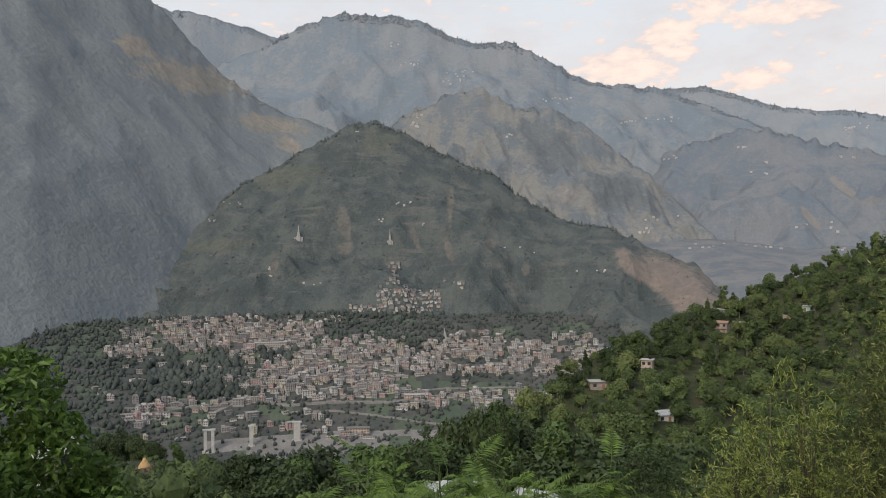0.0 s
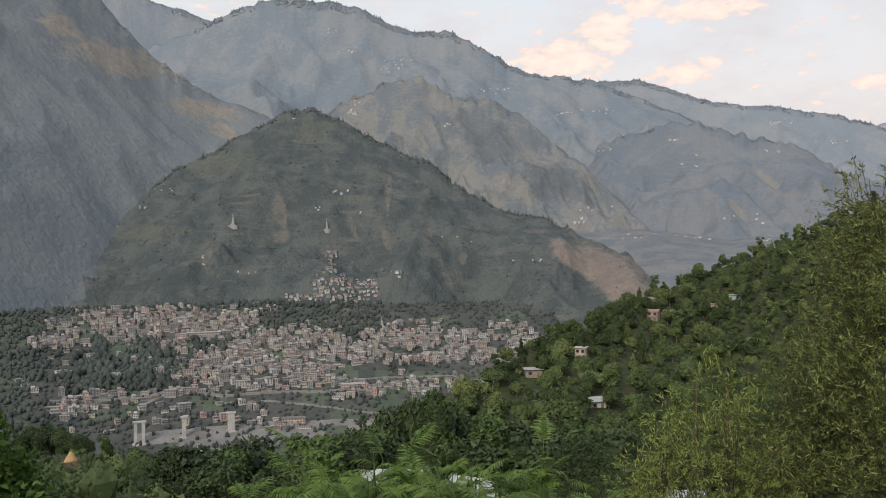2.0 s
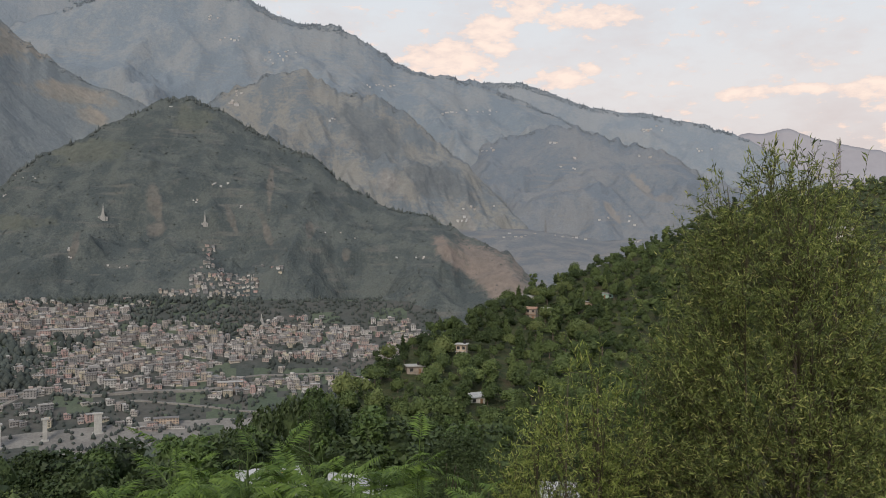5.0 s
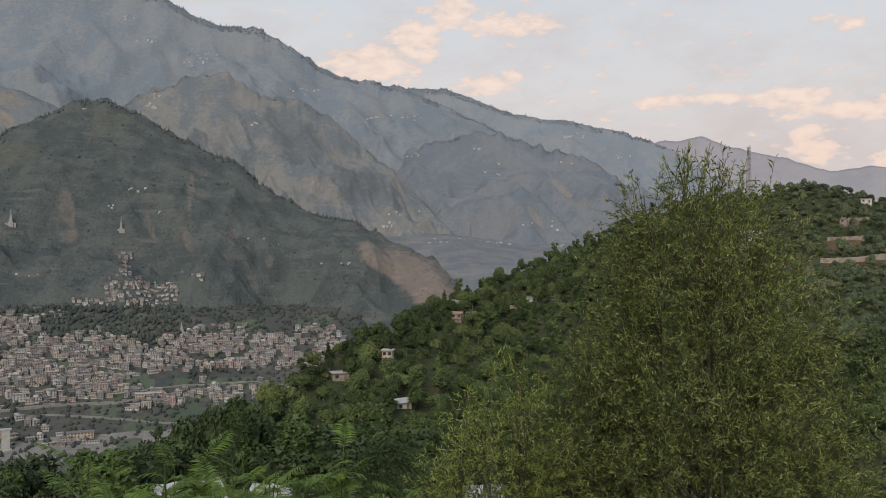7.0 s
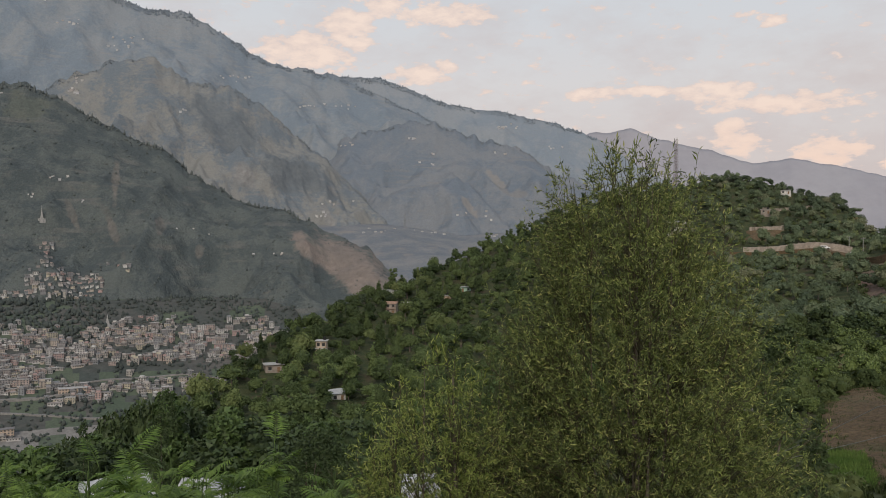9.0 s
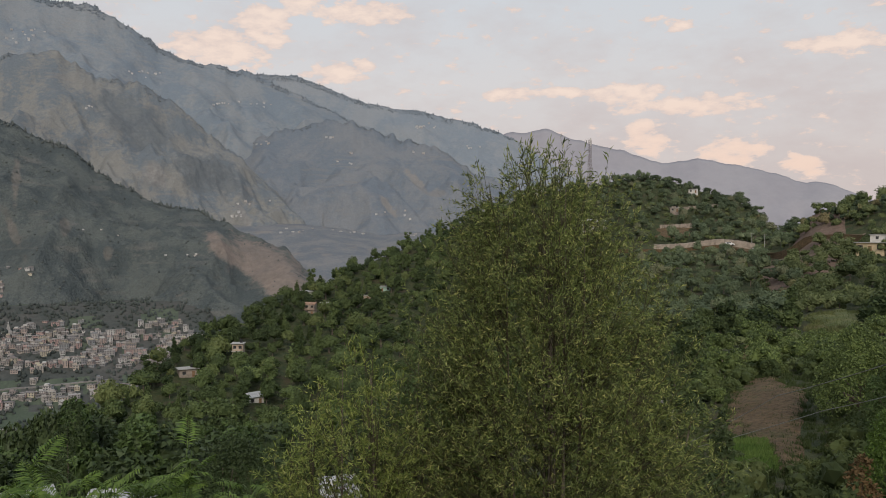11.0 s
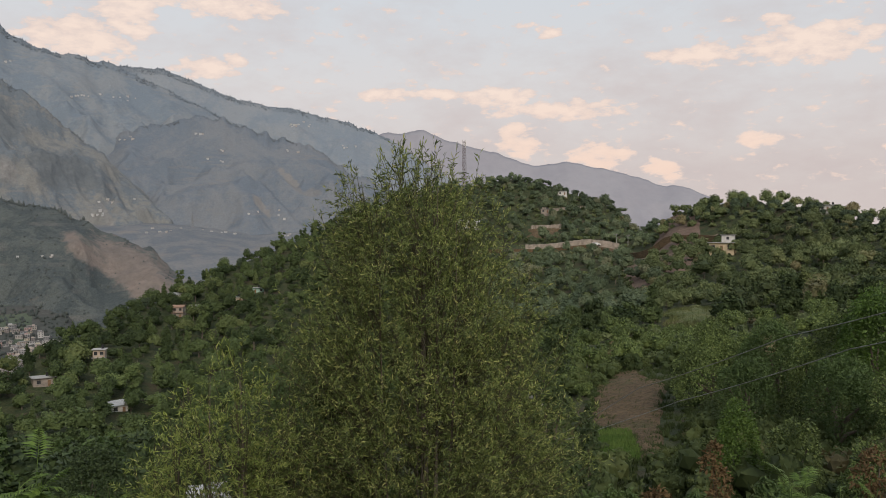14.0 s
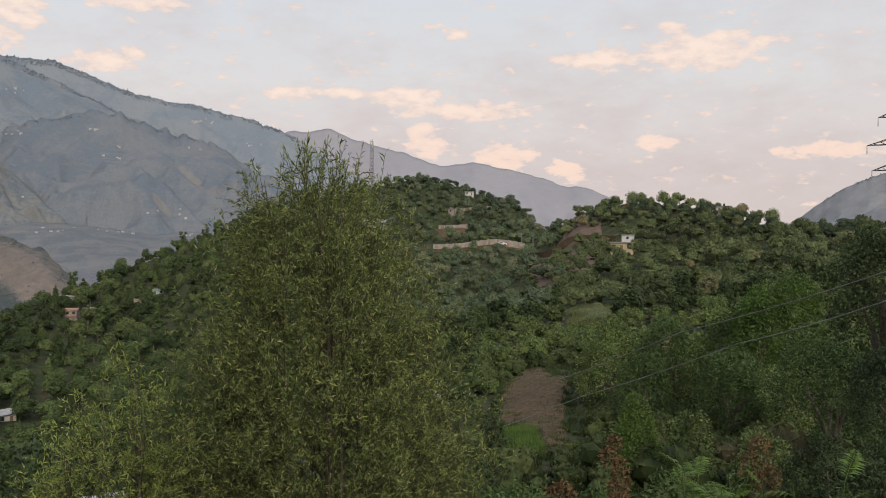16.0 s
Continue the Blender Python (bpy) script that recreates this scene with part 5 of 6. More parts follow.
def hamlet(name, label, mt, spots, seed, size=(8, 14)):
    """Far houses too small to tell apart, as one thing."""
    rng = rnd(seed)
    rows = []
    for az, el, n, spread in spots:
        for k in range(n):
            a, e = az + rng.normal() * spread, el + rng.normal() * spread * 0.25
            if e > float(mt.crest(a)) - 0.15:
                continue
            p = mt.facing(a, e)
            rows.append((rng.choice([0, 2, 5]), p, -a + rng.uniform(-25, 25), rng.uniform(size[0], size[1]) / 21))
    return joined_houses(name, label, rows, M["far_wall"], False)


hamlet("ridge_hamlets", "scattered pale hamlets on the great ridge", mount_c,
       [(-2.0, 13.6, 6, 0.4), (1.5, 13.0, 7, 0.5), (1.0, 12.4, 5, 0.4), (8.0, 11.0, 8, 0.5), (13.0, 9.2, 7, 0.5), (16.0, 9.4, 5, 0.4), (-3.3, 15.0, 4, 0.3), (20.5, 8.0, 4, 0.4), (28, 4.6, 3, 0.3)], 61, (11, 18))
hamlet("spur_hamlets", "scattered pale houses on the spur", mount_i,
       [(-1.8, 9.4, 7, 0.35), (-1.6, 10.0, 6, 0.3), (4.5, 8.5, 3, 0.5), (14.5, 1.6, 5, 0.5), (15.5, 2.5, 4, 0.6)], 62, (10, 16))
hamlet("far_ridge_hamlets", "pale hamlet on the far ridge", mount_d, [(27.5, 7.9, 14, 0.5), (31, 6.5, 4, 0.4)], 65, (12, 20))
hamlet("knoll_hamlets", "white houses on the haze-tinted knoll", mount_j,
       [(20.9, 7.1, 3, 0.15), (22.2, 6.0, 3, 0.2), (16.2, 6.6, 4, 0.3), (27.0, 5.9, 3, 0.4), (22, 5.4, 3, 0.4), (25, 1.7, 5, 0.8)], 63, (12, 18))
hamlet("terrace_village", "row of low white roofs on the river terrace", terrace_k,
       [(19.0, 0.9, 8, 0.5), (20.5, 0.75, 10, 0.5), (21.8, 0.6, 12, 0.5), (23.2, 0.4, 14, 0.5), (24.2, 0.25, 8, 0.3), (26.5, 0.35, 14, 0.5), (18, 0.4, 5, 0.5)], 64, (10, 17))
hamlet("hillside_farms", "lone pale farmhouses on the central hill", mount_h,
       [(-16.4, 2.6, 4, 0.25), (-15.0, 3.8, 5, 0.35), (-12.5, -0.9, 3, 0.15), (-12.3, -1.4, 2, 0.1), (-20.5, -0.9, 3, 0.3), (-23, -1.6, 3, 0.3), (-18.0, 1.1, 4, 0.3),
        (-6.0, 8.9, 2, 0.1), (-1.5, 2.2, 2, 0.2), (-3.0, 3.8, 5, 0.4), (-4.2, 2.6, 3, 0.2), (10.5, -1.2, 4, 0.6), (5.5, 0.5, 3, 0.7), (-9.5, -2.0, 3, 0.5)], 66, (5.5, 8.5))


def mast(name, p, high, base, levels, mat, label, dishes=0, arms=(), turn=20, taper=0.8, thick=1.0):
    """A four-legged lattice tower."""
    root = new(name)
    root.matrix_basis = pose(p.x, p.y, p.z - 0.5, 0, 0, turn)
    width = lambda z: base * (1 - taper * z / high) / 2
    corners = [(-1, -1), (1, -1), (1, 1), (-1, 1)]
    for sx, sy in corners:
        v, f = tubes([[((sx * width(0), sy * width(0), 0), 0.11 * thick), ((sx * width(high), sy * width(high), high), 0.07 * thick)]], 4)
        part_of("leg", np_mesh("leg", v, f, [mat]), root)
    for k in range(levels):
        z0, z1 = high * k / levels, high * (k + 1) / levels
        bars = []
        for (ax, ay), (bx, by) in zip(corners, corners[1:] + corners[:1]):
            w0, w1 = width(z0), width(z1)
            bars.append([((ax * w0, ay * w0, z0), 0.035 * thick), ((bx * w1, by * w1, z1), 0.035 * thick)])
            bars.append([((bx * w0, by * w0, z0), 0.035 * thick), ((ax * w1, ay * w1, z1), 0.035 * thick)])
            bars.append([((ax * w1, ay * w1, z1), 0.035 * thick), ((bx * w1, by * w1, z1), 0.035 * thick)])
        for bar in bars:
            v, f = tubes([bar], 4)
            part_of("brace", np_mesh("brace", v, f, [mat]), root)
    for k in range(dishes):
        bm = bmesh.new()
        a = k * 2.1
        add_box(bm, -0.25, -0.12, -1.2, 0.25, 0.12, 1.2)
        ob = part("antenna", bm, M["white_wall"], root, "white panel antenna")
        ob.matrix_basis = pose(math.cos(a) * 1.0, math.sin(a) * 1.0, high * (0.99 - 0.07 * (k // 3)), 0, 0, math.degrees(a) + 90)
    for z, half in arms:
        w = width(z)
        for s in (-1, 1):
            tip = (s * half, 0, z)
            bars = [[((s * w, q * w, z + dz), 0.07), (tip, 0.05)] for q in (-1, 1) for dz in (0, 1.1)]
            bars += [[((s * (w + (half - w) * u), q * w * (1 - u), z + 1.1 * (1 - u)), 0.04), ((s * (w + (half - w) * (u - 0.2)), q * w * (1.2 - u), z), 0.04)]
                     for u in (0.3, 0.55, 0.8) for q in (-1, 1)]
            bars += [[((s * half, 0, z), 0.05), ((s * half, 0, z - 1.3), 0.07)]]
            v, f = tubes(bars, 4)
            part_of("crossarm", np_mesh("crossarm", v, f, [mat]), root)
    return tagged(root, label, "mast")


tp = on_ground(39.4, 470)
mast("telecom_mast", tp, EYE.z + 470 * math.tan(radians(6.95)) - tp.z, 1.9, 14, M["redsteel"], "slender lattice telecom mast with panel antennas", 6, taper=0.3, thick=1.1)
pp = on_ground(74.6, 140)
mast("power_pylon", pp, EYE.z + 140 * math.tan(radians(10)) - pp.z, 4.5, 9, M["steel"], "steel lattice power pylon with three crossarms",
     0, [(EYE.z + 140 * math.tan(radians(e)) - pp.z, h) for e, h in ((7.7, 3.4), (6.0, 4.9), (4.4, 4.2))], -78)
vp = terrace_k.facing(20.3, 0.8)
mast("valley_mast", vp, 42, 7, 8, M["steel"], "pale lattice mast on the river terrace", 0, thick=3.0)

# ---------------------------------------------------------------- houses among the trees


def hill_house(k, w, d, storeys, wall, roof, label, pitched=0.0, turn=0.0, tank=True, s=0.72, lift=1.0):
    """A detached house: walls, roof, windows with sills, a door and a chajja slab."""
    (az, el), r = HOUSES[k], HOUSE_R[k]
    p = on_ground(az, r, lift)
    root = new("hill_house")
    root.matrix_basis = pose(p.x, p.y, p.z, 0, 0, -az + turn) @ Matrix.Diagonal((s, s, s, 1))
    h = 2.9 * storeys
    part("wall", box(-w / 2, -d / 2, -5, w / 2, d / 2, h), wall, root)
    if pitched:
        bm = bmesh.new()
        rise = pitched
        n = 26
        for s in (-1, 1):
            V = []
            for i in range(n + 1):
                x = -w / 2 - 0.5 + (w + 1.0) * i / n
                b = 0.04 if i % 2 else 0.0
                V.append((bm.verts.new((x, s * (d / 2 + 0.6), h - 0.15 + b)), bm.verts.new((x, 0, h + rise + b)),
                          bm.verts.new((x, s * (d / 2 + 0.6), h - 0.21 + b)), bm.verts.new((x, 0, h + rise - 0.06 + b))))
            for a, b in zip(V, V[1:]):
                bm.faces.new((a[0], b[0], b[1], a[1]))
                bm.faces.new((a[2], a[3], b[3], b[2]))
                bm.faces.new((a[0], a[2], b[2], b[0]))
        part("roof", bm, roof, root)
        bm = bmesh.new()
        for s in (-1, 1):
            x = s * (w / 2 - 0.1)
            a, b, c = [bm.verts.new(q) for q in ((x, -d / 2, h), (x, d / 2, h), (x, 0, h + rise - 0.1))]
            bm.faces.new((a, b, c))
        part("gable", bm, wall, root)
    else:
        part("roof", box(-w / 2 - 0.5, -d / 2 - 0.7, h, w / 2 + 0.5, d / 2 + 0.5, h + 0.2, 0.03), roof, root)
        if tank:
            bm = bmesh.new()
            bmesh.ops.create_cone(bm, cap_ends=True, segments=14, radius1=0.55, radius2=0.5, depth=1.2, matrix=pose(w * 0.25, d * 0.1, h + 0.8))
            bmesh.ops.create_cone(bm, cap_ends=True, segments=14, radius1=0.5, radius2=0.2, depth=0.25, matrix=pose(w * 0.25, d * 0.1, h + 1.52))
            part("water_tank", bm, M["rubber"], root, "black plastic water tank")
    bays = max(2, int(w / 2.4))
    for s in range(storeys):
        if s:
            part("ledge", box(-w / 2 - 0.3, -d / 2 - 0.8, 2.9 * s - 0.1, w / 2 + 0.3, -d / 2 - 0.003, 2.9 * s + 0.08), roof, root)
        for b in range(bays):
            x = -w / 2 + w * (b + 0.5) / bays
            if s == 0 and b == bays // 2:
                part("door", box(x - 0.5, -d / 2 - 0.06, 0, x + 0.5, -d / 2 + 0.1, 2.05, 0.02), M["wood"], root)
                continue
            win = part("window", box(x - 0.6, -d / 2 - 0.05, 2.9 * s + 1.0, x + 0.6, -d / 2 + 0.1, 2.9 * s + 2.2), M["pane"], root)
            part("sill", box(x - 0.7, -d / 2 - 0.18, 2.9 * s + 0.88, x + 0.7, -d / 2 - 0.003, 2.9 * s + 0.997), roof, win)
    return tagged(root, label, "house")


hill_house(0, 5.2, 4.6, 1, M["white_wall"], M["tin"], "small white hut with a bright tin roof", 1.3, 25, lift=-0.8)
hill_house(1, 4.2, 4.2, 2, M["peach_wall"], M["concrete"], "two-storey peach house between the trees", 0, -10, lift=-0.2)
hill_house(2, 6.5, 5.0, 1, M["mud_wall"], M["concrete"], "low house with a flat roof and tank", 0, 10, lift=-0.2)
hill_house(3, 5.6, 4.6, 1, M["white_wall"], M["tin"], "white house with a pitched tin roof", 1.2, 28, lift=-0.9)
hill_house(4, 5.5, 5.0, 2, M["mud_wall"], M["rust"], "brown mud-plastered house beside the hut", 0.9, -15, lift=-1.0)
hill_house(5, 7.0, 5.0, 1, M["peach_wall"], M["concrete"], "low peach house half hidden by trees", 0, 8, lift=-0.6)
hill_house(6, 9.5, 5.0, 1, M["green_wall"], M["concrete"], "pale green house below the hilltop", 0, 5, lift=-0.4)
hill_house(7, 8.0, 5.0, 1, M["white_wall"], M["tin"], "long shed roof on the hill crest", 0.8, 12, lift=0.0)
hill_house(8, 7.5, 6.0, 1, M["cream_wall"], M["concrete"], "cream house with arched porch on the far slope", 0, -8, s=1.0)
hill_house(9, 7.5, 5.0, 1, M["white_wall"], M["concrete"], "white house on the hilltop among trees", 0, -12, s=0.65, lift=0.6)
hill_house(11, 7.0, 5.0, 1, M["white_wall"], M["concrete"], "small white house high on the wooded hill", 0, 6)
hill_house(12, 9.0, 6.0, 1, M["white_wall"], M["tin"], "white roofed house near the mast", 0.9, 10, s=0.9)
hill_house(13, 12.0, 6.0, 1, M["white_wall"], M["tin"], "long white building on the hill road", 0.8, -6, s=1.0)
hill_house(14, 6.0, 4.5, 1, M["mud_wall"], M["concrete"], "mud-plastered hut on the terraced hill", 0, 4)
HOUSES.append((-26.6, -14.0))
HOUSE_R.append(48.0)
hill_house(15, 5.0, 4.5, 2, M["mud_wall"], M["concrete"], "plastered house with a grey roof below the bushes", 1.0, 24, s=0.5, lift=-0.7)
hill_house(10, 6.0, 5.0, 1, M["white_wall"], M["concrete"], "small white house on the hill crest", 0, 10)


def upper_room():
    """The raised white room at the back of the cream house."""
    (az, el), r = HOUSES[8], HOUSE_R[8]
    p = on_ground(az, r, 1.0)
    root = new("upper_room")
    root.matrix_basis = pose(p.x, p.y, p.z + 3.1, 0, 0, -az - 8) @ pose(1.6, 1.0, 0)
    part("wall", box(-1.9, -1.5, 0, 1.9, 1.5, 2.3), M["white_wall"], root)
    part("roof", box(-2.2, -1.9, 2.3, 2.2, 1.8, 2.45, 0.02), M["concrete"], root)
    part("window", box(-0.4, -1.55, 0.9, 0.4, -1.45, 1.8), M["pane"], root)
    tagged(root, "white upper room on the flat roof of the cream house", "room")


upper_room()


def terrace_wall(az0, az1, r, high, label, dr=0.0):
    """A dry-stone retaining wall along the slope, its courses uneven."""
    n = 40
    rng = rnd(int(az0 * 10))
    P, F = [], []
    for k in range(n + 1):
        az = az0 + (az1 - az0) * k / n
        rr = r + dr * k / n + rng.uniform(-0.4, 0.4)
        for q, (back, z) in enumerate(((0, -3), (0, high + rng.uniform(-0.25, 0.25)), (0.9, high), (0.9, -3))):
            v = on_ground(az, rr)
            w = at(az, 0, rr + back)
            P.append((w.x, w.y, v.z + z))
    for k in range(n):
        for c in range(3):
            F.append((4 * k + c, 4 * k + c + 1, 4 * k + 5 + c, 4 * k + 4 + c))
    ob = new("retaining_wall", np_mesh("retaining_wall", P, np.array(F), [M["stone"]]))
    tagged(ob, label, "wall", kind="structure")


ribbon("road_hill", "dusty hill road cut across the slope", M["soil"], [(a, float(ROAD_R(a))) for a in (40, 43, 46, 49, 51.5, 53, 55, 57.5)], 8, lift=0.6)
terrace_wall(43.8, 50.4, 347, 3.2, "long dry-stone retaining wall under the hill road")
terrace_wall(44.2, 46.6, 392, 2.4, "dry-stone terrace wall on the wooded hill")
terrace_wall(45.0, 48.2, 425, 1.4, "upper terrace wall on the wooded hill")
terrace_wall(52.2, 57.0, 296, 0.8, "low wall across the red slope")


def ground_patch(name, label, mat, az0, az1, r0, r1, seed, lift=0.05, rag=0.25):
    """A patch of other ground with a ragged edge, lying close on the slope."""
    n, m = 60, 40
    A, U = np.meshgrid(np.linspace(0, 2 * math.pi, n, endpoint=False), np.linspace(0, 1, m))
    edge = 1 + rag * fbm(np.cos(A) * 2 + seed, np.sin(A) * 2, seed, 3)
    az = (az0 + az1) / 2 + (az1 - az0) / 2 * U * edge * np.cos(A)
    r = (r0 + r1) / 2 + (r1 - r0) / 2 * U * edge * np.sin(A)
    z = EYE.z + ground_below(az, r) + lift * (1 - U ** 4)
    P = np.stack([r * np.sin(np.radians(az)), r * np.cos(np.radians(az)), z], -1).reshape(-1, 3)
    i = np.arange(m - 1)[:, None] * n
    j = np.arange(n)[None]
    k = (j + 1) % n
    F = np.stack([i + j, i + k, i + n + k, i + n + j], -1).reshape(-1, 4)[:, ::-1]
    tagged(new(name, np_mesh(name, P, F, [mat], None, True)), label, "ground", kind="structure")


ground_patch("ground_field", "bare red-brown field between the bushes", M["soil"], 48.8, 54.0, 44, 82, 2, 0.3, 0.3)
ground_patch("ground_bank", "red earth bank beyond the field", M["soil"], 47.4, 49.8, 98, 122, 4, 0.6)
ground_patch("ground_lawn", "pale green terrace on the slope", M["meadow"], 53.4, 57.8, 130, 178, 5, 0.5, 0.6)
ground_patch("ground_terrace", "ochre terrace cut into the wooded hill", M["soil"], 44.0, 46.4, 378, 397, 7, 1.0)
ground_patch("ground_red_slope", "bare reddish slope under the hilltop trees", M["redsoil"], 50.8, 57.0, 232, 345, 6, 1.0, 0.4)


def car(az, label, turn):
    """A small white car parked on the hill road."""
    p = on_ground(az, float(ROAD_R(az)), 0.65)
    root = new("parked_car")
    root.matrix_basis = pose(p.x, p.y, p.z, 0, 0, -az + turn)
    bm = bmesh.new()
    side = [(-2.0, 0.35), (-2.0, 0.85), (-1.75, 0.95), (-1.45, 1.45), (0.5, 1.5), (1.1, 0.98), (1.85, 0.85), (2.0, 0.6), (2.0, 0.35)]
    rows = [[bm.verts.new((x, y * (1.0 if z < 1 else 0.86), z)) for x, z in side] for y in (-0.8, 0.8)]
    for a in range(len(side)):
        b = (a + 1) % len(side)
        bm.faces.new((rows[0][a], rows[0][b], rows[1][b], rows[1][a]))
    bm.faces.new(rows[0][::-1])
    bm.faces.new(rows[1])
    body = part("body", bm, M["carpaint"], root)
    for s in (-1, 1):
        part("side_window", box(-1.2, s * 0.74 - 0.05, 1.0, 0.5, s * 0.74 + 0.05, 1.36), M["pane"], body)
        for x in (-1.25, 1.25):
            bm = bmesh.new()
            bmesh.ops.create_cone(bm, cap_ends=True, segments=14, radius1=0.32, radius2=0.32, depth=0.2, matrix=pose(x, s * 0.76, 0.32, 90))
            part("wheel", bm, M["rubber"], root)
    tagged(root, label, "car", group="cars on the hill road")


car(47.6, "white car parked on the hill road", 4)
car(48.8, "white car parked on the hill road beside another", -3)
car(50.6, "white car standing at the gap in the ridge", 10)


def pole(az, r, high, label):
    p = on_ground(az, r)
    root = new("utility_pole")
    root.matrix_basis = pose(p.x, p.y, p.z - 0.5, 0, 0, -az)
    v, f = tubes([[((0, 0, 0), 0.14), ((0, 0, high), 0.09)]], 8)
    part_of("post", np_mesh("post", v, f, [M["concrete"]], None, True), root)
    part("crossarm", box(-0.8, -0.06, high - 0.5, 0.8, 0.06, high - 0.38), M["steel"], root)
    for x in (-0.7, 0, 0.7):
        part("insulator", box(x - 0.06, -0.06, high - 0.38, x + 0.06, 0.06, high - 0.2, 0.02), M["white_wall"], root)
    tagged(root, label, "utility pole", group="utility poles")


pole(51.0, 345, 8, "thin utility pole at the gap in the ridge")
pole(50.2, 352, 7, "thin utility pole beside the hill road")

# ---------------------------------------------------------------- foreground


def willow_paths(seed, profile, stems, boughs, shoots, per, base):
    """A many-stemmed willow: profile gives its half width by height below or above the eye. Stems, boughs, shoots, and leaf roots and ways."""
    rng = rnd(seed)
    zs, ws = np.array([p[0] for p in profile]), np.array([p[1] for p in profile])
    bend_of = lambda a, b, c, u: (1 - u) ** 2 * a + 2 * u * (1 - u) * b + u * u * c
    trunk, bough, twig, P, A = [], [], [], [], []
    lines = []
    for k in range(stems):
        z = zs[-1] - (zs[-1] - zs[0]) * rng.uniform(0.02, 0.45)
        a, q = rng.uniform(0, 6.28), np.interp(z, zs, ws) * rng.uniform(0.1, 0.7)
        tip = np.array((q * math.cos(a), q * math.sin(a), z))
        foot = np.array((0.25 * math.cos(a), 0.25 * math.sin(a), base))
        knee = foot * 0.4 + tip * 0.6 + np.array((tip[0] * 0.3, tip[1] * 0.3, -0.1 * (z - base)))
        lines.append((foot, knee, tip))
        trunk.append([(bend_of(foot, knee, tip, u), 0.024 * (1 - 0.85 * u)) for u in np.linspace(0, 1, 8)])
    grid = np.linspace(zs[0], zs[-1], 60)
    weight = np.interp(grid, zs, ws) ** 1.1 + 0.03
    for k in range(boughs):
        z = grid[rng.choice(60, p=weight / weight.sum())] + rng.uniform(-0.05, 0.05)
        a, q = rng.uniform(0, 6.28), np.interp(z, zs, ws) * rng.uniform(0.25, 1.0) ** 0.5 * (1 + 0.18 * math.sin(z * 5 + k % 7))
        tip = np.array((q * math.cos(a), q * math.sin(a), z))
        near = min(lines, key=lambda l: np.linalg.norm(bend_of(*l, 0.7)[:2] - tip[:2] * 0.6) + rng.uniform(0, 0.4))
        u0 = np.clip((z - 0.9 - base) / (near[2][2] - base), 0.1, 0.95)
        o = bend_of(*near, u0)
        knee = o * 0.35 + tip * 0.65 + np.array((0, 0, -0.28))
        pts = [bend_of(o, knee, tip, u) for u in np.linspace(0, 1, 5)]
        bough.append([(p, 0.006 * (1 - 0.16 * i)) for i, p in enumerate(pts)])
        for s in range(shoots):
            o2 = bend_of(o, knee, tip, rng.uniform(0.3, 1.0))
            way = np.array((math.cos(a), math.sin(a), 0)) * rng.uniform(0.0, 0.7) + rng.normal(size=3) * 0.5 + np.array((0, 0, rng.uniform(0.1, 1.0)))
            way /= np.linalg.norm(way)
            long = rng.uniform(0.16, 0.42)
            sag = np.array((0, 0, -rng.uniform(0.0, 0.4) * long))
            if s % 3 == 0:
                twig.append([(o2 + way * long * t + sag * t * t, 0.0035 * (1 - 0.7 * t)) for t in (0, 0.5, 1.0)])
            t = rng.uniform(0.05, 1.0, per)
            P.append(o2 + way * long * t[:, None] + sag * (t * t)[:, None])
            A.append(way * 0.7 + rng.normal(size=(per, 3)) * 0.55 + np.array((0, 0, -0.12)))
    # bare-topped leading shoots stand above the crown
    for k in range(26 if zs[-1] > 0 else 8):
        a, q = rng.uniform(0, 6.28), rng.uniform(0, 0.8)
        z = np.interp(q, ws[::-1], zs[::-1]) if len(ws) else 0
        o = np.array((q * math.cos(a), q * math.sin(a), z - 0.35))
        way = np.array((rng.normal() * 0.18, rng.normal() * 0.18, 1.0))
        long = rng.uniform(0.35, 0.62)
        twig.append([(o + way * long * t, 0.004 * (1 - 0.7 * t)) for t in (0, 0.5, 1.0)])
        t = np.linspace(0.2, 1.0, 12)
        P.append(o + way * long * t[:, None])
        A.append(way * 0.8 + rng.normal(size=(12, 3)) * 0.5)
    lead = sum(len(p) for p in P[-(26 if zs[-1] > 0 else 8):])
    return trunk, bough, twig, np.concatenate(P), np.concatenate(A), lead, rng


def make_willow(az, r, seed, profile, stems, boughs, shoots, per, label, leaf=0.062, mat="leaf_willow"):
    p = at(az, 0, r)
    base = ground(az, r) - EYE.z - 0.2
    trunk, bough, twig, P, A, lead, rng = willow_paths(seed, profile, stems, boughs, shoots, per, base)
    root = new("willow")
    root.matrix_basis = pose(p.x, p.y, EYE.z)
    for path in trunk:
        v, f = tubes([path], 6)
        part_of("stem", np_mesh("stem", v, f, [M["bark"]], None, True), root)
    for name, paths, sides in (("bough_growth", bough, 4), ("twig_growth", twig, 3)):
        v, f = tubes(paths, sides)
        ob = part_of(name, np_mesh(name, v, f, [M["twig"]]), root)
        tagged(ob, kind="stuff")
    L = leaf * rng.uniform(0.6, 1.3, len(P))
    L[-lead:] *= 1.6
    v, f = leaves(P, A, L, L * 0.2, rng, 0.1)
    tagged(part_of("foliage", np_mesh("foliage", v, f, [M[mat]]), root), kind="stuff")
    return tagged(root, label, "willow tree")


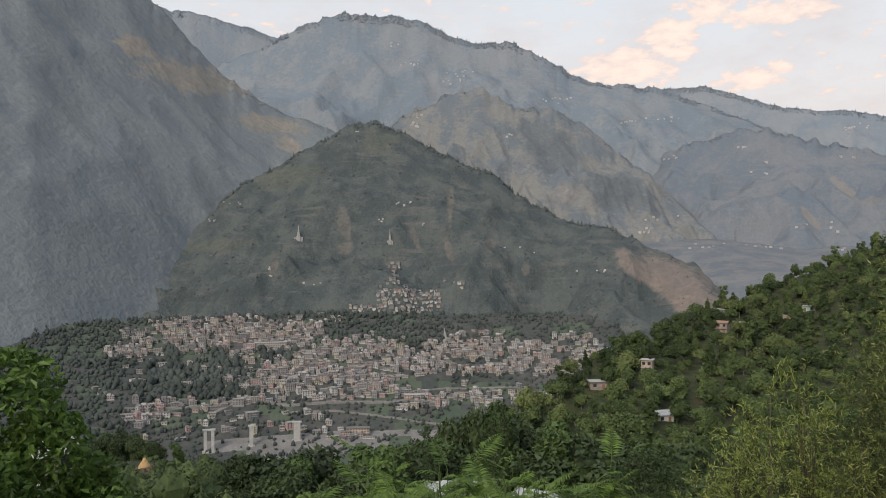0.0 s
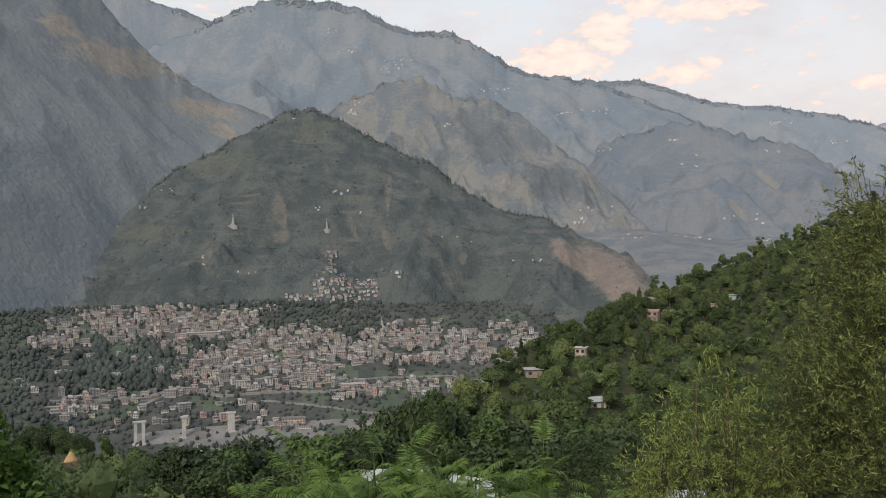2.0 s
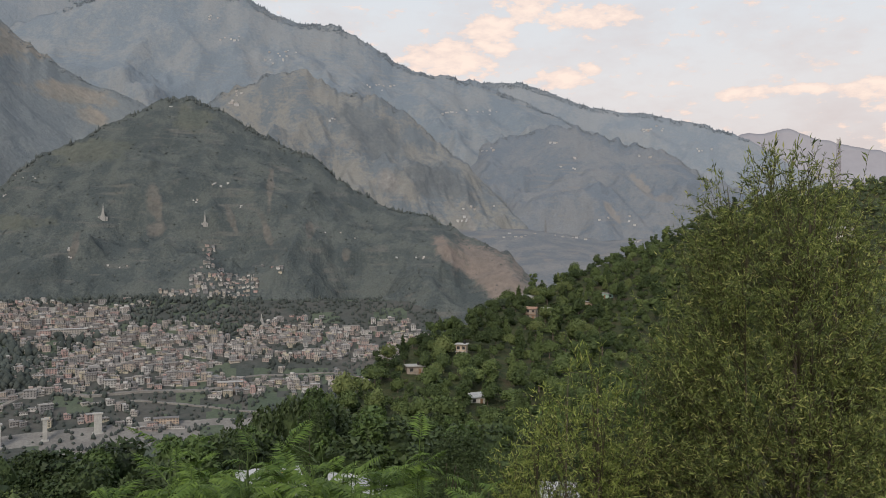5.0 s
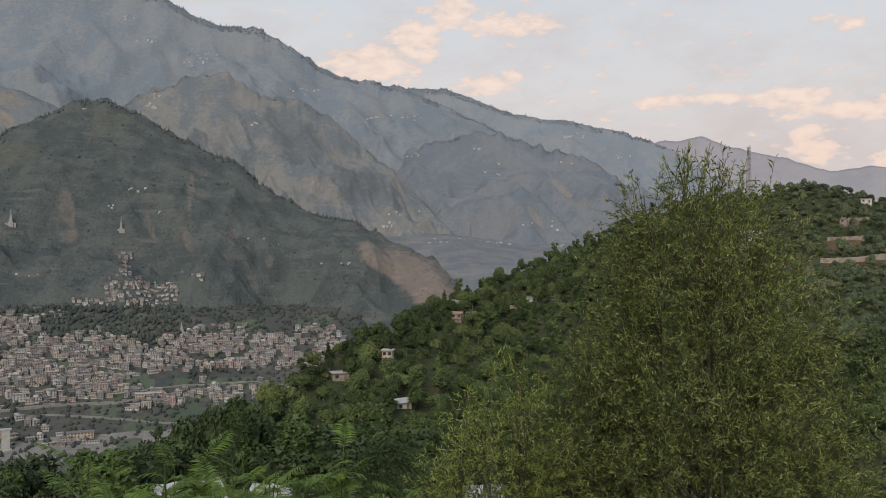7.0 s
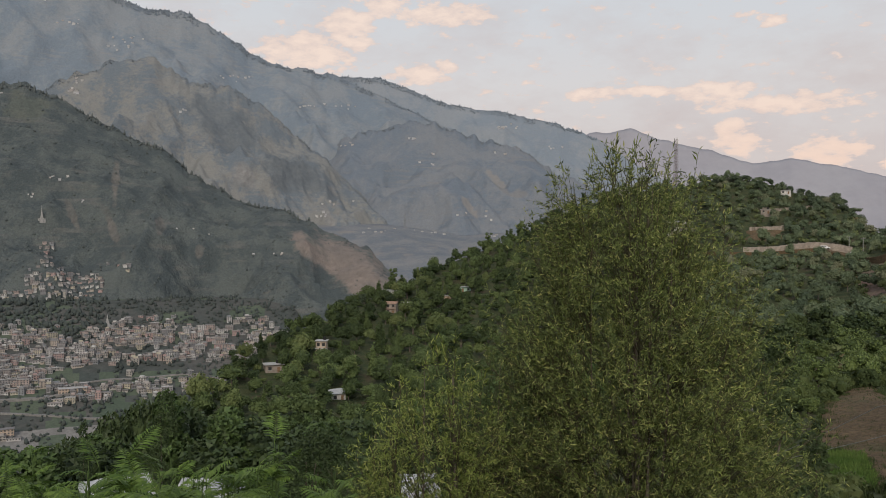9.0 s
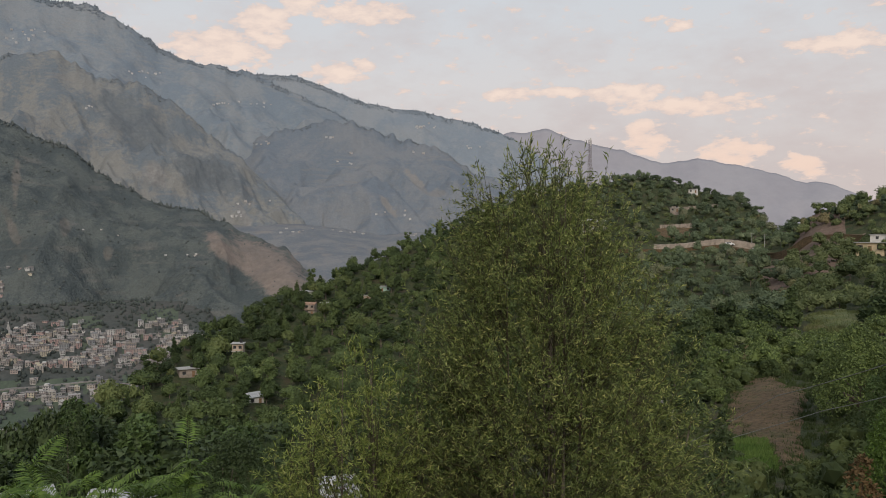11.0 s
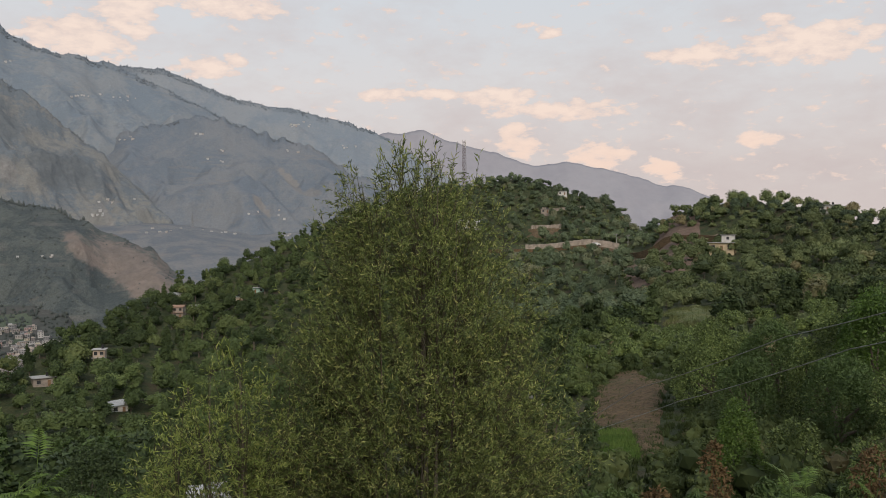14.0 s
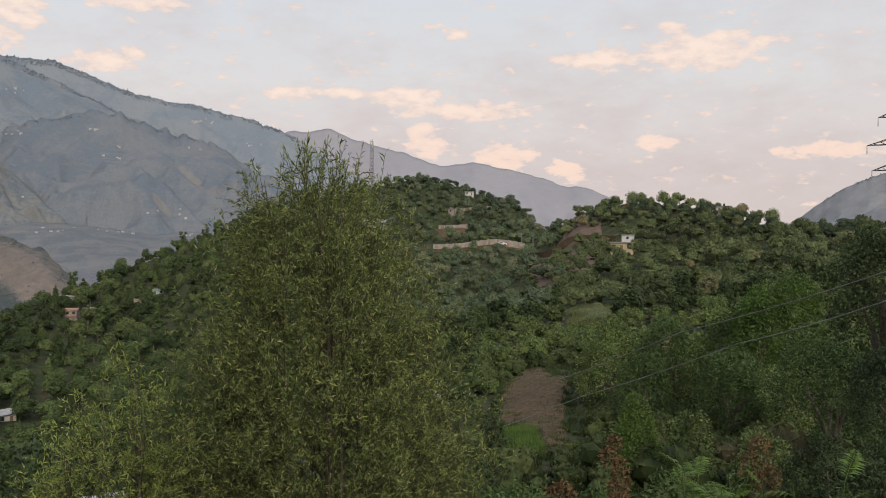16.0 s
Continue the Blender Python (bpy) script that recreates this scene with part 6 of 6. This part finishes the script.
make_willow(36.0, 10.5, 201, [(-5.0, 2.0), (-3.4, 2.3), (-2.0, 2.0), (-1.0, 1.7), (0.0, 1.38), (0.5, 1.1), (0.85, 0.75), (1.05, 0.25)], 12, 1500, 8, 18,
            "bushy young willow with narrow yellow-green leaves")
make_willow(22.7, 9.6, 202, [(-4.4, 1.05), (-2.7, 0.98), (-1.9, 0.72), (-1.5, 0.36), (-1.25, 0.12)], 7, 300, 8, 14, "small yellow-green willow below the viewpoint", mat="leaf_yellow")
make_willow(28.2, 11.0, 203, [(-5.0, 1.4), (-3.2, 1.3), (-2.2, 0.9), (-1.6, 0.4)], 7, 260, 8, 13, "low willow growing beside the larger one", mat="leaf_mid")
make_willow(18.6, 13.0, 204, [(-5.4, 1.3), (-3.9, 1.1), (-3.2, 0.6), (-2.9, 0.2)], 6, 130, 8, 13, "low grey-green willow shrub", mat="leaf_mid")


def make_bush(name, az, top_el, r, wide, n, leaf, mat, seed, label, kind="bush", aspect=0.6):
    """A leafy bush whose top is seen at top_el, wide metres across."""
    (tv, tf), (cv, cf) = tree_arrays(kind, seed, n, leaf, False)
    p = on_ground(az, r)
    high = EYE.z + r * math.tan(radians(top_el)) - p.z
    ext = cv.max(0) - cv.min(0)
    sx, sz = wide / max(ext[0], ext[1]), high / cv[:, 2].max()
    # keep the leaves' own size: scale their roots, not their blades
    roots = cv.reshape(-1, 4, 3)[:, :1]
    blades = cv.reshape(-1, 4, 3) - roots
    cv = (roots * np.array((sx, sx, sz)) + blades).reshape(-1, 3)
    tv = tv * np.array((sx, sx, sz))
    root = new(name)
    root.matrix_basis = pose(p.x, p.y, p.z, 0, 0, seed * 37 % 360)
    part_of("stem", np_mesh("stem", tv, tf, [M["bark"]], None, True), root)
    part_of("foliage", np_mesh("foliage", cv, cf, [M[mat]]), root)
    return tagged(root, label, "bush" if kind == "bush" else "tree")


# broad-leaved bush close by
make_bush("leafy_bush", -30.2, -5.2, 5.5, 1.5, 10000, 0.058, "leaf_near", 301, "fresh green broad-leaved bush close to the viewpoint", "oval")
make_bush("leafy_bush", -26.2, -9.0, 5.6, 1.0, 6500, 0.055, "leaf_near", 302, "fresh green bush with upright shoots", "oval")
make_bush("leafy_bush", -23.4, -12.2, 5.6, 1.0, 6000, 0.055, "leaf_near", 303, "low green bush in front of the slope", "bush")
make_bush("leafy_bush", -20.0, -15.6, 6.0, 1.1, 4500, 0.055, "leaf_near", 304, "low green bush in front of the slope", "bush")
# beside the large willow and along the field
make_bush("leafy_bush", 45.0, -5.4, 17, 1.6, 9000, 0.085, "leaf_dark", 305, "dark broad-leaved bush beside the willow", "oval")
make_bush("leafy_bush", 48.2, -11.6, 22, 0.9, 1600, 0.12, "leaf_dark", 306, "slim dark shrub at the edge of the field", "oval")
make_bush("field_tree", 56.8, -5.3, 58, 6.0, 13000, 0.17, "leaf_field", 307, "rounded green tree beyond the bare field", "bush")
make_bush("field_tree", 60.6, -5.0, 56, 5.8, 12000, 0.17, "leaf_mid", 308, "dark rounded tree beyond the field", "bush")
make_bush("field_tree", 66.4, -1.9, 46, 5.6, 15000, 0.15, "leaf_near", 309, "light green bushy tree above the field", "bush")
make_bush("field_tree", 63.2, -4.4, 48, 4.2, 9000, 0.16, "leaf_field", 310, "leafy green tree above the field", "bush")
make_bush("field_tree", 73.6, 1.4, 46, 6.4, 14000, 0.16, "leaf_dark", 311, "tall dark tree at the field's edge", "bush")
make_bush("field_tree", 78.5, 2.4, 42, 6.0, 9000, 0.18, "leaf_dark", 312, "tall dark tree beside the wires", "round")
make_bush("field_tree", 70.6, -5.6, 30, 3.6, 12000, 0.1, "leaf_mid", 313, "dark leafy tree near the wires", "bush")
make_bush("field_tree", 75.5, -5.6, 24, 3.6, 11000, 0.09, "leaf_dark", 314, "dark feathery tree near the viewpoint", "spread")
make_bush("leafy_bush", 64.2, -7.4, 42, 4.6, 9000, 0.13, "leaf_mid", 330, "dense green bush under the light green tree")
make_bush("leafy_bush", 68.4, -7.6, 38, 4.2, 8000, 0.12, "leaf_field", 331, "dense green bush below the trees")
make_bush("leafy_bush", 59.0, -7.8, 46, 3.6, 7000, 0.14, "leaf_mid", 332, "dense green bush beside the bare field")
make_bush("leafy_bush", 58.6, -10.6, 29, 2.5, 6000, 0.1, "leaf_bright", 315, "bright green bush on the field's edge")
make_bush("leafy_bush", 61.8, -11.4, 27, 2.0, 4500, 0.1, "leaf_field", 316, "green bush on the field's edge")
make_bush("dry_bush", 56.6, -13.6, 21, 0.75, 900, 0.11, "leaf_dry", 317, "rust-brown withered bush beside the bare field", "oval")
make_bush("leafy_bush", 66.0, -11.8, 24, 2.0, 4500, 0.09, "leaf_field", 318, "green bush below the trees")
make_bush("leafy_bush", 70.5, -12.2, 17, 1.9, 6000, 0.07, "leaf_dark", 319, "dark bush below the wires")
make_bush("leafy_bush", 73.8, -11.0, 14, 1.7, 6500, 0.06, "leaf_dark", 320, "dark feathery bush below the wires", "spread")
make_bush("dry_bush", 52.5, -16.6, 19, 1.1, 1100, 0.1, "leaf_dry", 321, "brownish weeds in front of the field")
make_bush("leafy_bush", 50.0, -16.9, 17, 1.0, 1500, 0.1, "leaf_mid", 322, "weedy bush in front of the field")
make_bush("leafy_bush", 48.3, -17.4, 15, 0.9, 1500, 0.1, "leaf_mid", 323, "weedy bush in front of the field")
make_bush("leafy_bush", 55.0, -16.6, 17, 1.0, 1500, 0.1, "leaf_mid", 324, "green weeds in front of the field")
make_bush("leafy_bush", 60.0, -15.6, 16, 1.2, 1700, 0.09, "leaf_mid", 325, "green weeds at the field's edge")
make_bush("dry_bush", 66.4, -13.0, 19, 0.9, 900, 0.1, "leaf_dry", 326, "brownish weeds among green bushes", "oval")
make_bush("leafy_bush", 13.4, -13.0, 34, 4.4, 9000, 0.13, "leaf_dark", 327, "dense dark tree below the viewpoint", "round")
make_bush("leafy_bush", 3.6, -10.0, 48, 2.4, 5000, 0.14, "leaf_dark", 328, "dark upright tree in front of the town", "oval")
make_bush("leafy_bush", -1.2, -11.8, 46, 1.0, 2000, 0.15, "leaf_dark", 329, "slim dark tree in front of the town", "oval")



def lay_weeds():
    """Rank weeds and low bushes that cover the near slope."""
    rng = rnd(909)
    kinds = [plain_trunk(tree_arrays("bush", s, 220, 0.26)) for s in (61, 62, 63, 64)]
    fine = [plain_trunk(tree_arrays("bush", s, 900, 0.11)) for s in (65, 66, 67)]
    P, S = [], []
    for az, r in scatter(913, 900, 40, 80, 11, 24, 1.25, lambda a, r: np.ones(len(a), bool)):
        limit = EYE.z + r * math.tan(radians(-17.0 if 46 < az < 58 else -14.5)) - ground(az, r)
        P.append(np.array(on_ground(az, r, -0.1)))
        S.append(min(rng.uniform(0.3, 0.6), max(0.15, limit / 2.6)))
    woods("near_weeds", "low green bushes and weeds below the viewpoint", P, S, fine, M["weeds"], 14)
    P, S = [], []
    for az, r in scatter(910, 9000, 38, 80, 24, 72, 1.15, lambda a, r: np.ones(len(a), bool)):
        path = 52.0 + 0.6 * math.sin(r / 9.0)
        if (abs(az - path) < 58 / r and r > 17):
            continue
        limit = EYE.z + r * math.tan(radians(-17.2 + 0.1 * (r - 13) if 46 < az < 56 else -13.5 + 0.09 * (r - 13))) - ground(az, r)
        s = min(rng.uniform(0.3, 0.75), max(0.18, limit / 2.6))
        P.append(np.array(on_ground(az, r, -0.1)))
        S.append(s)
    for az, r in scatter(912, 3000, 44, 62, 70, 118, 1.9, lambda a, r: np.ones(len(a), bool)):
        P.append(np.array(on_ground(az, r, -0.1)))
        S.append(rng.uniform(0.35, 0.8))
    woods("slope_weeds", "rank green and brownish weeds over the near slope", P, S, kinds, M["weeds"], 12)
    P, S = [], []
    for az, r in scatter(911, 4000, -34, 36, 18, 62, 2.0, lambda a, r: np.ones(len(a), bool)):
        limit = EYE.z + r * math.tan(radians(-14.0 if az < -15 else -17.0)) - ground(az, r)
        P.append(np.array(on_ground(az, r, -0.1)))
        S.append(min(rng.uniform(0.35, 0.9), max(0.2, limit / 2.6)))
    middling = [plain_trunk(tree_arrays("bush", s, 430, 0.17)) for s in (68, 69, 70)]
    woods("slope_bushes", "green bushes on the slope below the viewpoint", P, S, middling, M["leaf_hill"], 13)


lay_weeds()


def lay_grass():
    """Blades of grass: a bright strip beside the bare field, and tufts over the soil."""
    for name, label, mat, n, seed, az0, az1, r0, r1, high in (
            ("grass_strip", "strip of bright grass beside the bare field", "turf", 9000, 51, 49.0, 51.4, 41, 53, 0.4),
            ("grass_meadow", "pale meadow grass on the far terrace", "meadow", 8000, 52, 53.6, 57.4, 132, 174, 0.7),
            ("grass_tufts", "withered tufts over the bare soil", "weeds", 20000, 53, 48.0, 56.0, 30, 90, 0.36)):
        rng = rnd(seed)
        hub = 1 if name != "grass_tufts" else 24
        az = np.repeat(rng.uniform(az0, az1, n // hub), hub)
        r = np.repeat(rng.uniform(r0, r1, n // hub), hub) + rng.normal(size=n // hub * hub) * 0.12
        az = az + rng.normal(size=len(az)) * (0.12 if hub > 1 else 0.03) + 0.25 * np.sin(r / 3.0)
        P = np.stack([r * np.sin(np.radians(az)), r * np.cos(np.radians(az)), EYE.z + ground_below(az, r)], -1)
        A = rng.normal(size=(len(az), 3)) * 0.35 + np.array((0, 0, 1.0))
        L = high * rng.uniform(0.5, 1.3, len(az))
        v, f = slivers(P, A, L, L * 0.22, rng, rng.normal(size=(len(az), 3)))
        tagged(new(name, np_mesh(name, v, f, [M[mat]])), label, "grass", kind="stuff")


lay_grass()


def frond_arrays(rng, long, droop, pairs=15):
    """An arching feathered leaf along +x: thin rib and paired leaflets."""
    t = np.linspace(0, 1, 7)
    rib = [((long * u * math.cos(droop * u * 0.6), 0.0, long * (0.35 * u - droop * 0.5 * u * u)), 0.004 * (1 - 0.8 * u)) for u in t]
    rx, rz = [p[0][0] for p in rib], [p[0][2] for p in rib]
    P, A, L = [], [], []
    for k in range(pairs):
        u = 0.14 + 0.84 * k / (pairs - 1)
        p = np.array((np.interp(u, t, rx), 0, np.interp(u, t, rz)))
        size = long * 0.30 * math.sin(math.pi * min(1, u * 0.9 + 0.12)) + 0.012
        for s in (-1, 1):
            P.append(p)
            A.append((0.55, s, -0.12 + rng.uniform(-0.15, 0.15)))
            L.append(size * rng.uniform(0.85, 1.1))
    P, A, L = np.array(P), np.array(A, float), np.array(L)
    A /= np.linalg.norm(A, axis=1, keepdims=True)
    side = np.cross(A, np.array((0, 0, 1.0)))
    V = np.empty((len(P), 4, 3))
    V[:, 0] = P
    V[:, 1] = P + A * (L * 0.45)[:, None] + side * (L * 0.09)[:, None] + np.array((0, 0, 0.008))
    V[:, 2] = P + A * L[:, None] - np.array((0, 0, 1.0)) * (L * 0.2)[:, None]
    V[:, 3] = P + A * (L * 0.45)[:, None] - side * (L * 0.09)[:, None] + np.array((0, 0, 0.008))
    return tubes([rib], 3), (V.reshape(-1, 3), np.arange(4 * len(P)).reshape(-1, 4))


def make_feather_plant(seed, stems, label, mat="leaf_bright"):
    """A clump of upright stems with arching feathered leaves, about 1.2 m high."""
    rng = rnd(seed)
    wood, blades, stalks = [], [], []
    for s in range(stems):
        a = rng.uniform(0, 6.28)
        out = rng.uniform(0.05, 0.3)
        high = rng.uniform(0.7, 1.25)
        top = np.array((out * math.cos(a) * 1.6, out * math.sin(a) * 1.6, high))
        foot = np.array((out * 0.3 * math.cos(a), out * 0.3 * math.sin(a), -1.6))
        stalks.append([(foot, 0.012), (foot * 0.5 + top * 0.5 + np.array((0, 0, 0.1)), 0.009), (top, 0.004)])
        for k in range(9):
            u = rng.uniform(0.55, 1.0)
            (rv, rf), (lv, lf) = frond_arrays(rng, rng.uniform(0.3, 0.6) * (1.25 - 0.4 * u), rng.uniform(0.5, 1.5))
            b = rng.uniform(0, 6.28)
            m = np.array(Euler((rng.uniform(-0.4, 0.4), rng.uniform(-0.7, 0.1), b)).to_matrix())
            o = foot * (1 - u) + top * u
            wood.append((rv @ m.T + o, rf))
            blades.append((lv @ m.T + o, lf))
    root = new("feathery_plant")
    for path in stalks:
        v, f = tubes([path], 5)
        part_of("stalk", np_mesh("stalk", v, f, [M["leaf_mid"]], None, True), root)
    v, f = merge(*wood, *blades)
    tagged(part_of("foliage", np_mesh("foliage", v, f, [M[mat]]), root), kind="stuff")
    return tagged(root, label, "plant", group="feathery plants below the viewpoint")


FEATHERS = [(-0.4, -15.3, 7.0), (1.4, -15.0, 7.6), (2.4, -16.0, 6.8), (3.2, -15.6, 7.6), (4.8, -15.4, 7.8), (6.6, -15.2, 7.2), (8.2, -15.9, 6.9), (-3.4, -15.0, 7.8), (-5.0, -15.8, 7.2), (10.0, -15.8, 7.2), (12.0, -14.6, 8.0), (-7.0, -16.6, 7.0),
            (-8, -15.6, 7.2), (-6, -14.6, 7.6), (-4.2, -13.6, 7.4), (-2.6, -13.0, 7.8), (-1.0, -14.0, 6.8), (0.8, -13.8, 8.2), (2.6, -14.4, 6.6), (4.2, -13.0, 7.2), (5.6, -14.6, 6.4),
            (7.4, -13.4, 7.4), (9.0, -14.6, 6.6), (10.6, -13.8, 7.6), (12.4, -15.4, 6.4), (14.4, -15.0, 7.2), (16.4, -16.4, 6.4), (-10.5, -16.6, 7.0), (-13.5, -17.2, 7.4),
            (0.0, -14.6, 9.0), (1.8, -15.0, 9.5), (3.4, -14.8, 9.0), (5.2, -15.6, 9.5), (-1.6, -15.4, 9.0), (63.8, -13.6, 13.5), (62.2, -15.2, 12.5), (66.0, -15.4, 13.0), (58.5, -16.6, 12.0), (70.0, -15.0, 12.0), (20.0, -17.0, 7.0)]
masters = [make_feather_plant(401, 6, "bright green feathery plant with arching leaves"), make_feather_plant(402, 5, "bright green feathery plant with drooping leaves"),
           make_feather_plant(403, 7, "dense bright green feathery plant")]
for k, (az, el, r) in enumerate(FEATHERS):
    ob = masters[k] if k < 3 else copy_thing(masters[k % 3], Matrix())
    big = 1.0 if r < 10 else 1.4
    p = at(az, el, r)
    ob.matrix_basis = pose(p.x, p.y, p.z - 1.25 * big, 0, 0, k * 67) @ Matrix.Diagonal((big, big, big, 1))


def tin_shed(az, r, top_el, w, d, turn, label):
    """A shed under a shallow corrugated roof."""
    g = on_ground(az, r)
    z = EYE.z + r * math.tan(radians(top_el))
    root = new("tin_shed")
    root.matrix_basis = pose(g.x, g.y, z, 0, 0, -az + turn)
    part("wall", box(-w / 2, -d / 2, g.z - z - 0.5, w / 2, d / 2, -0.7), M["stone"], root)
    bm = bmesh.new()
    n = int(w / 0.08)
    V = []
    for i in range(n + 1):
        x = -w / 2 - 0.2 + (w + 0.4) * i / n
        b = 0.018 * math.sin(i * math.pi / 2)
        V.append([bm.verts.new(q) for q in ((x, -d / 2 - 0.3, -0.68 + b), (x, d / 2 + 0.3, b), (x, -d / 2 - 0.3, -0.70 + b), (x, d / 2 + 0.3, b - 0.02))])
    for a, b in zip(V, V[1:]):
        bm.faces.new((a[0], b[0], b[1], a[1]))
        bm.faces.new((a[2], a[3], b[3], b[2]))
        bm.faces.new((a[0], a[2], b[2], b[0]))
    part("roof", bm, M["tin"], root, "corrugated galvanised sheet roof")
    for s in (-1, 1):
        part("rafter", box(s * w * 0.3 - 0.04, -d / 2 - 0.1, -0.80, s * w * 0.3 + 0.04, -d / 2, -0.69), M["wood"], root)
    return tagged(root, label, "shed")


tin_shed(1.2, 21, -16.1, 1.3, 0.9, 14, "low shed with a bright corrugated roof below the plants")
tin_shed(6.4, 20, -16.9, 1.3, 1.2, -20, "small tin-roofed lean-to beside the shed")
tin_shed(21.6, 22, -16.9, 0.7, 0.7, 10, "small tin roof among the willows")


def cloth_bundle():
    p = at(1.8, -16.05, 20.9)
    bm = bmesh.new()
    bmesh.ops.create_icosphere(bm, subdivisions=2, radius=0.09)
    for v in bm.verts:
        v.co *= 1 + 0.3 * noise.noise(v.co * 9)
        v.co.z *= 0.7
    me = bpy.data.meshes.new("cloth_bundle")
    bm.to_mesh(me)
    bm.free()
    me.materials.append(M["cloth"])
    ob = new("cloth_bundle", me)
    ob.location = (p.x, p.y, p.z + 0.02)
    tagged(ob, "small orange cloth bundle lying on the tin roof", "cloth")


cloth_bundle()


def haystack(az, el, r, size, label):
    p = at(az, el, r)
    g = on_ground(az, r)
    bm = bmesh.new()
    bmesh.ops.create_cone(bm, cap_ends=True, segments=18, radius1=size, radius2=size * 0.15, depth=size * 1.7, matrix=pose(0, 0, size * 0.85))
    bmesh.ops.subdivide_edges(bm, edges=bm.edges[:], cuts=3, use_grid_fill=True)
    for v in bm.verts:
        n = noise.noise(v.co * 3.0)
        bulge = 1 + 0.25 * math.sin(max(0, min(1, v.co.z / (size * 1.7))) * math.pi)
        v.co.x *= bulge * (1 + 0.12 * n)
        v.co.y *= bulge * (1 + 0.12 * n)
    root = new("haystack")
    root.matrix_basis = pose(g.x, g.y, g.z)
    part("stack", bm, M["straw"], root)
    tagged(root, label, "haystack")


haystack(-20.6, -13.6, 54, 0.4, "golden straw stack on the slope")


ground_patch("ground_threshing", "bare earth terrace beside the straw stack", M["soil"], -22.0, -17.6, 48, 58, 8, 0.1, 0.2)


def wire(points, label):
    """A hanging wire through (azimuth, elevation, distance) points."""
    P = [np.array(at(*p)) for p in points]
    fine = []
    for a, b in zip(P, P[1:]):
        for k in range(14):
            u = k / 14
            fine.append((a + (b - a) * u - np.array((0, 0, 0.25 * u * (1 - u))), 0.014))
    fine.append((P[-1], 0.008))
    v, f = tubes([fine], 5)
    ob = new("overhead_wire", np_mesh("overhead_wire", v, f, [M["cable"]], None, True))
    tagged(ob, label, "wire", group="overhead wires")


wire([(45.5, -14.2, 40), (51.7, -10.4, 33), (61.1, -6.5, 25), (73.8, -2.0, 19), (84, 1.5, 17)], "thin upper overhead wire across the field")
wire([(44.5, -14.8, 39), (54.5, -11.1, 30), (64.8, -7.1, 23), (73.8, -3.8, 18.6), (84, -0.5, 17)], "thin lower overhead wire across the field")
pole(45.0, 40.5, 4.6, "short utility pole hidden beside the willow")
pole(84.0, 17.0, 9.0, "utility pole carrying the overhead wires")
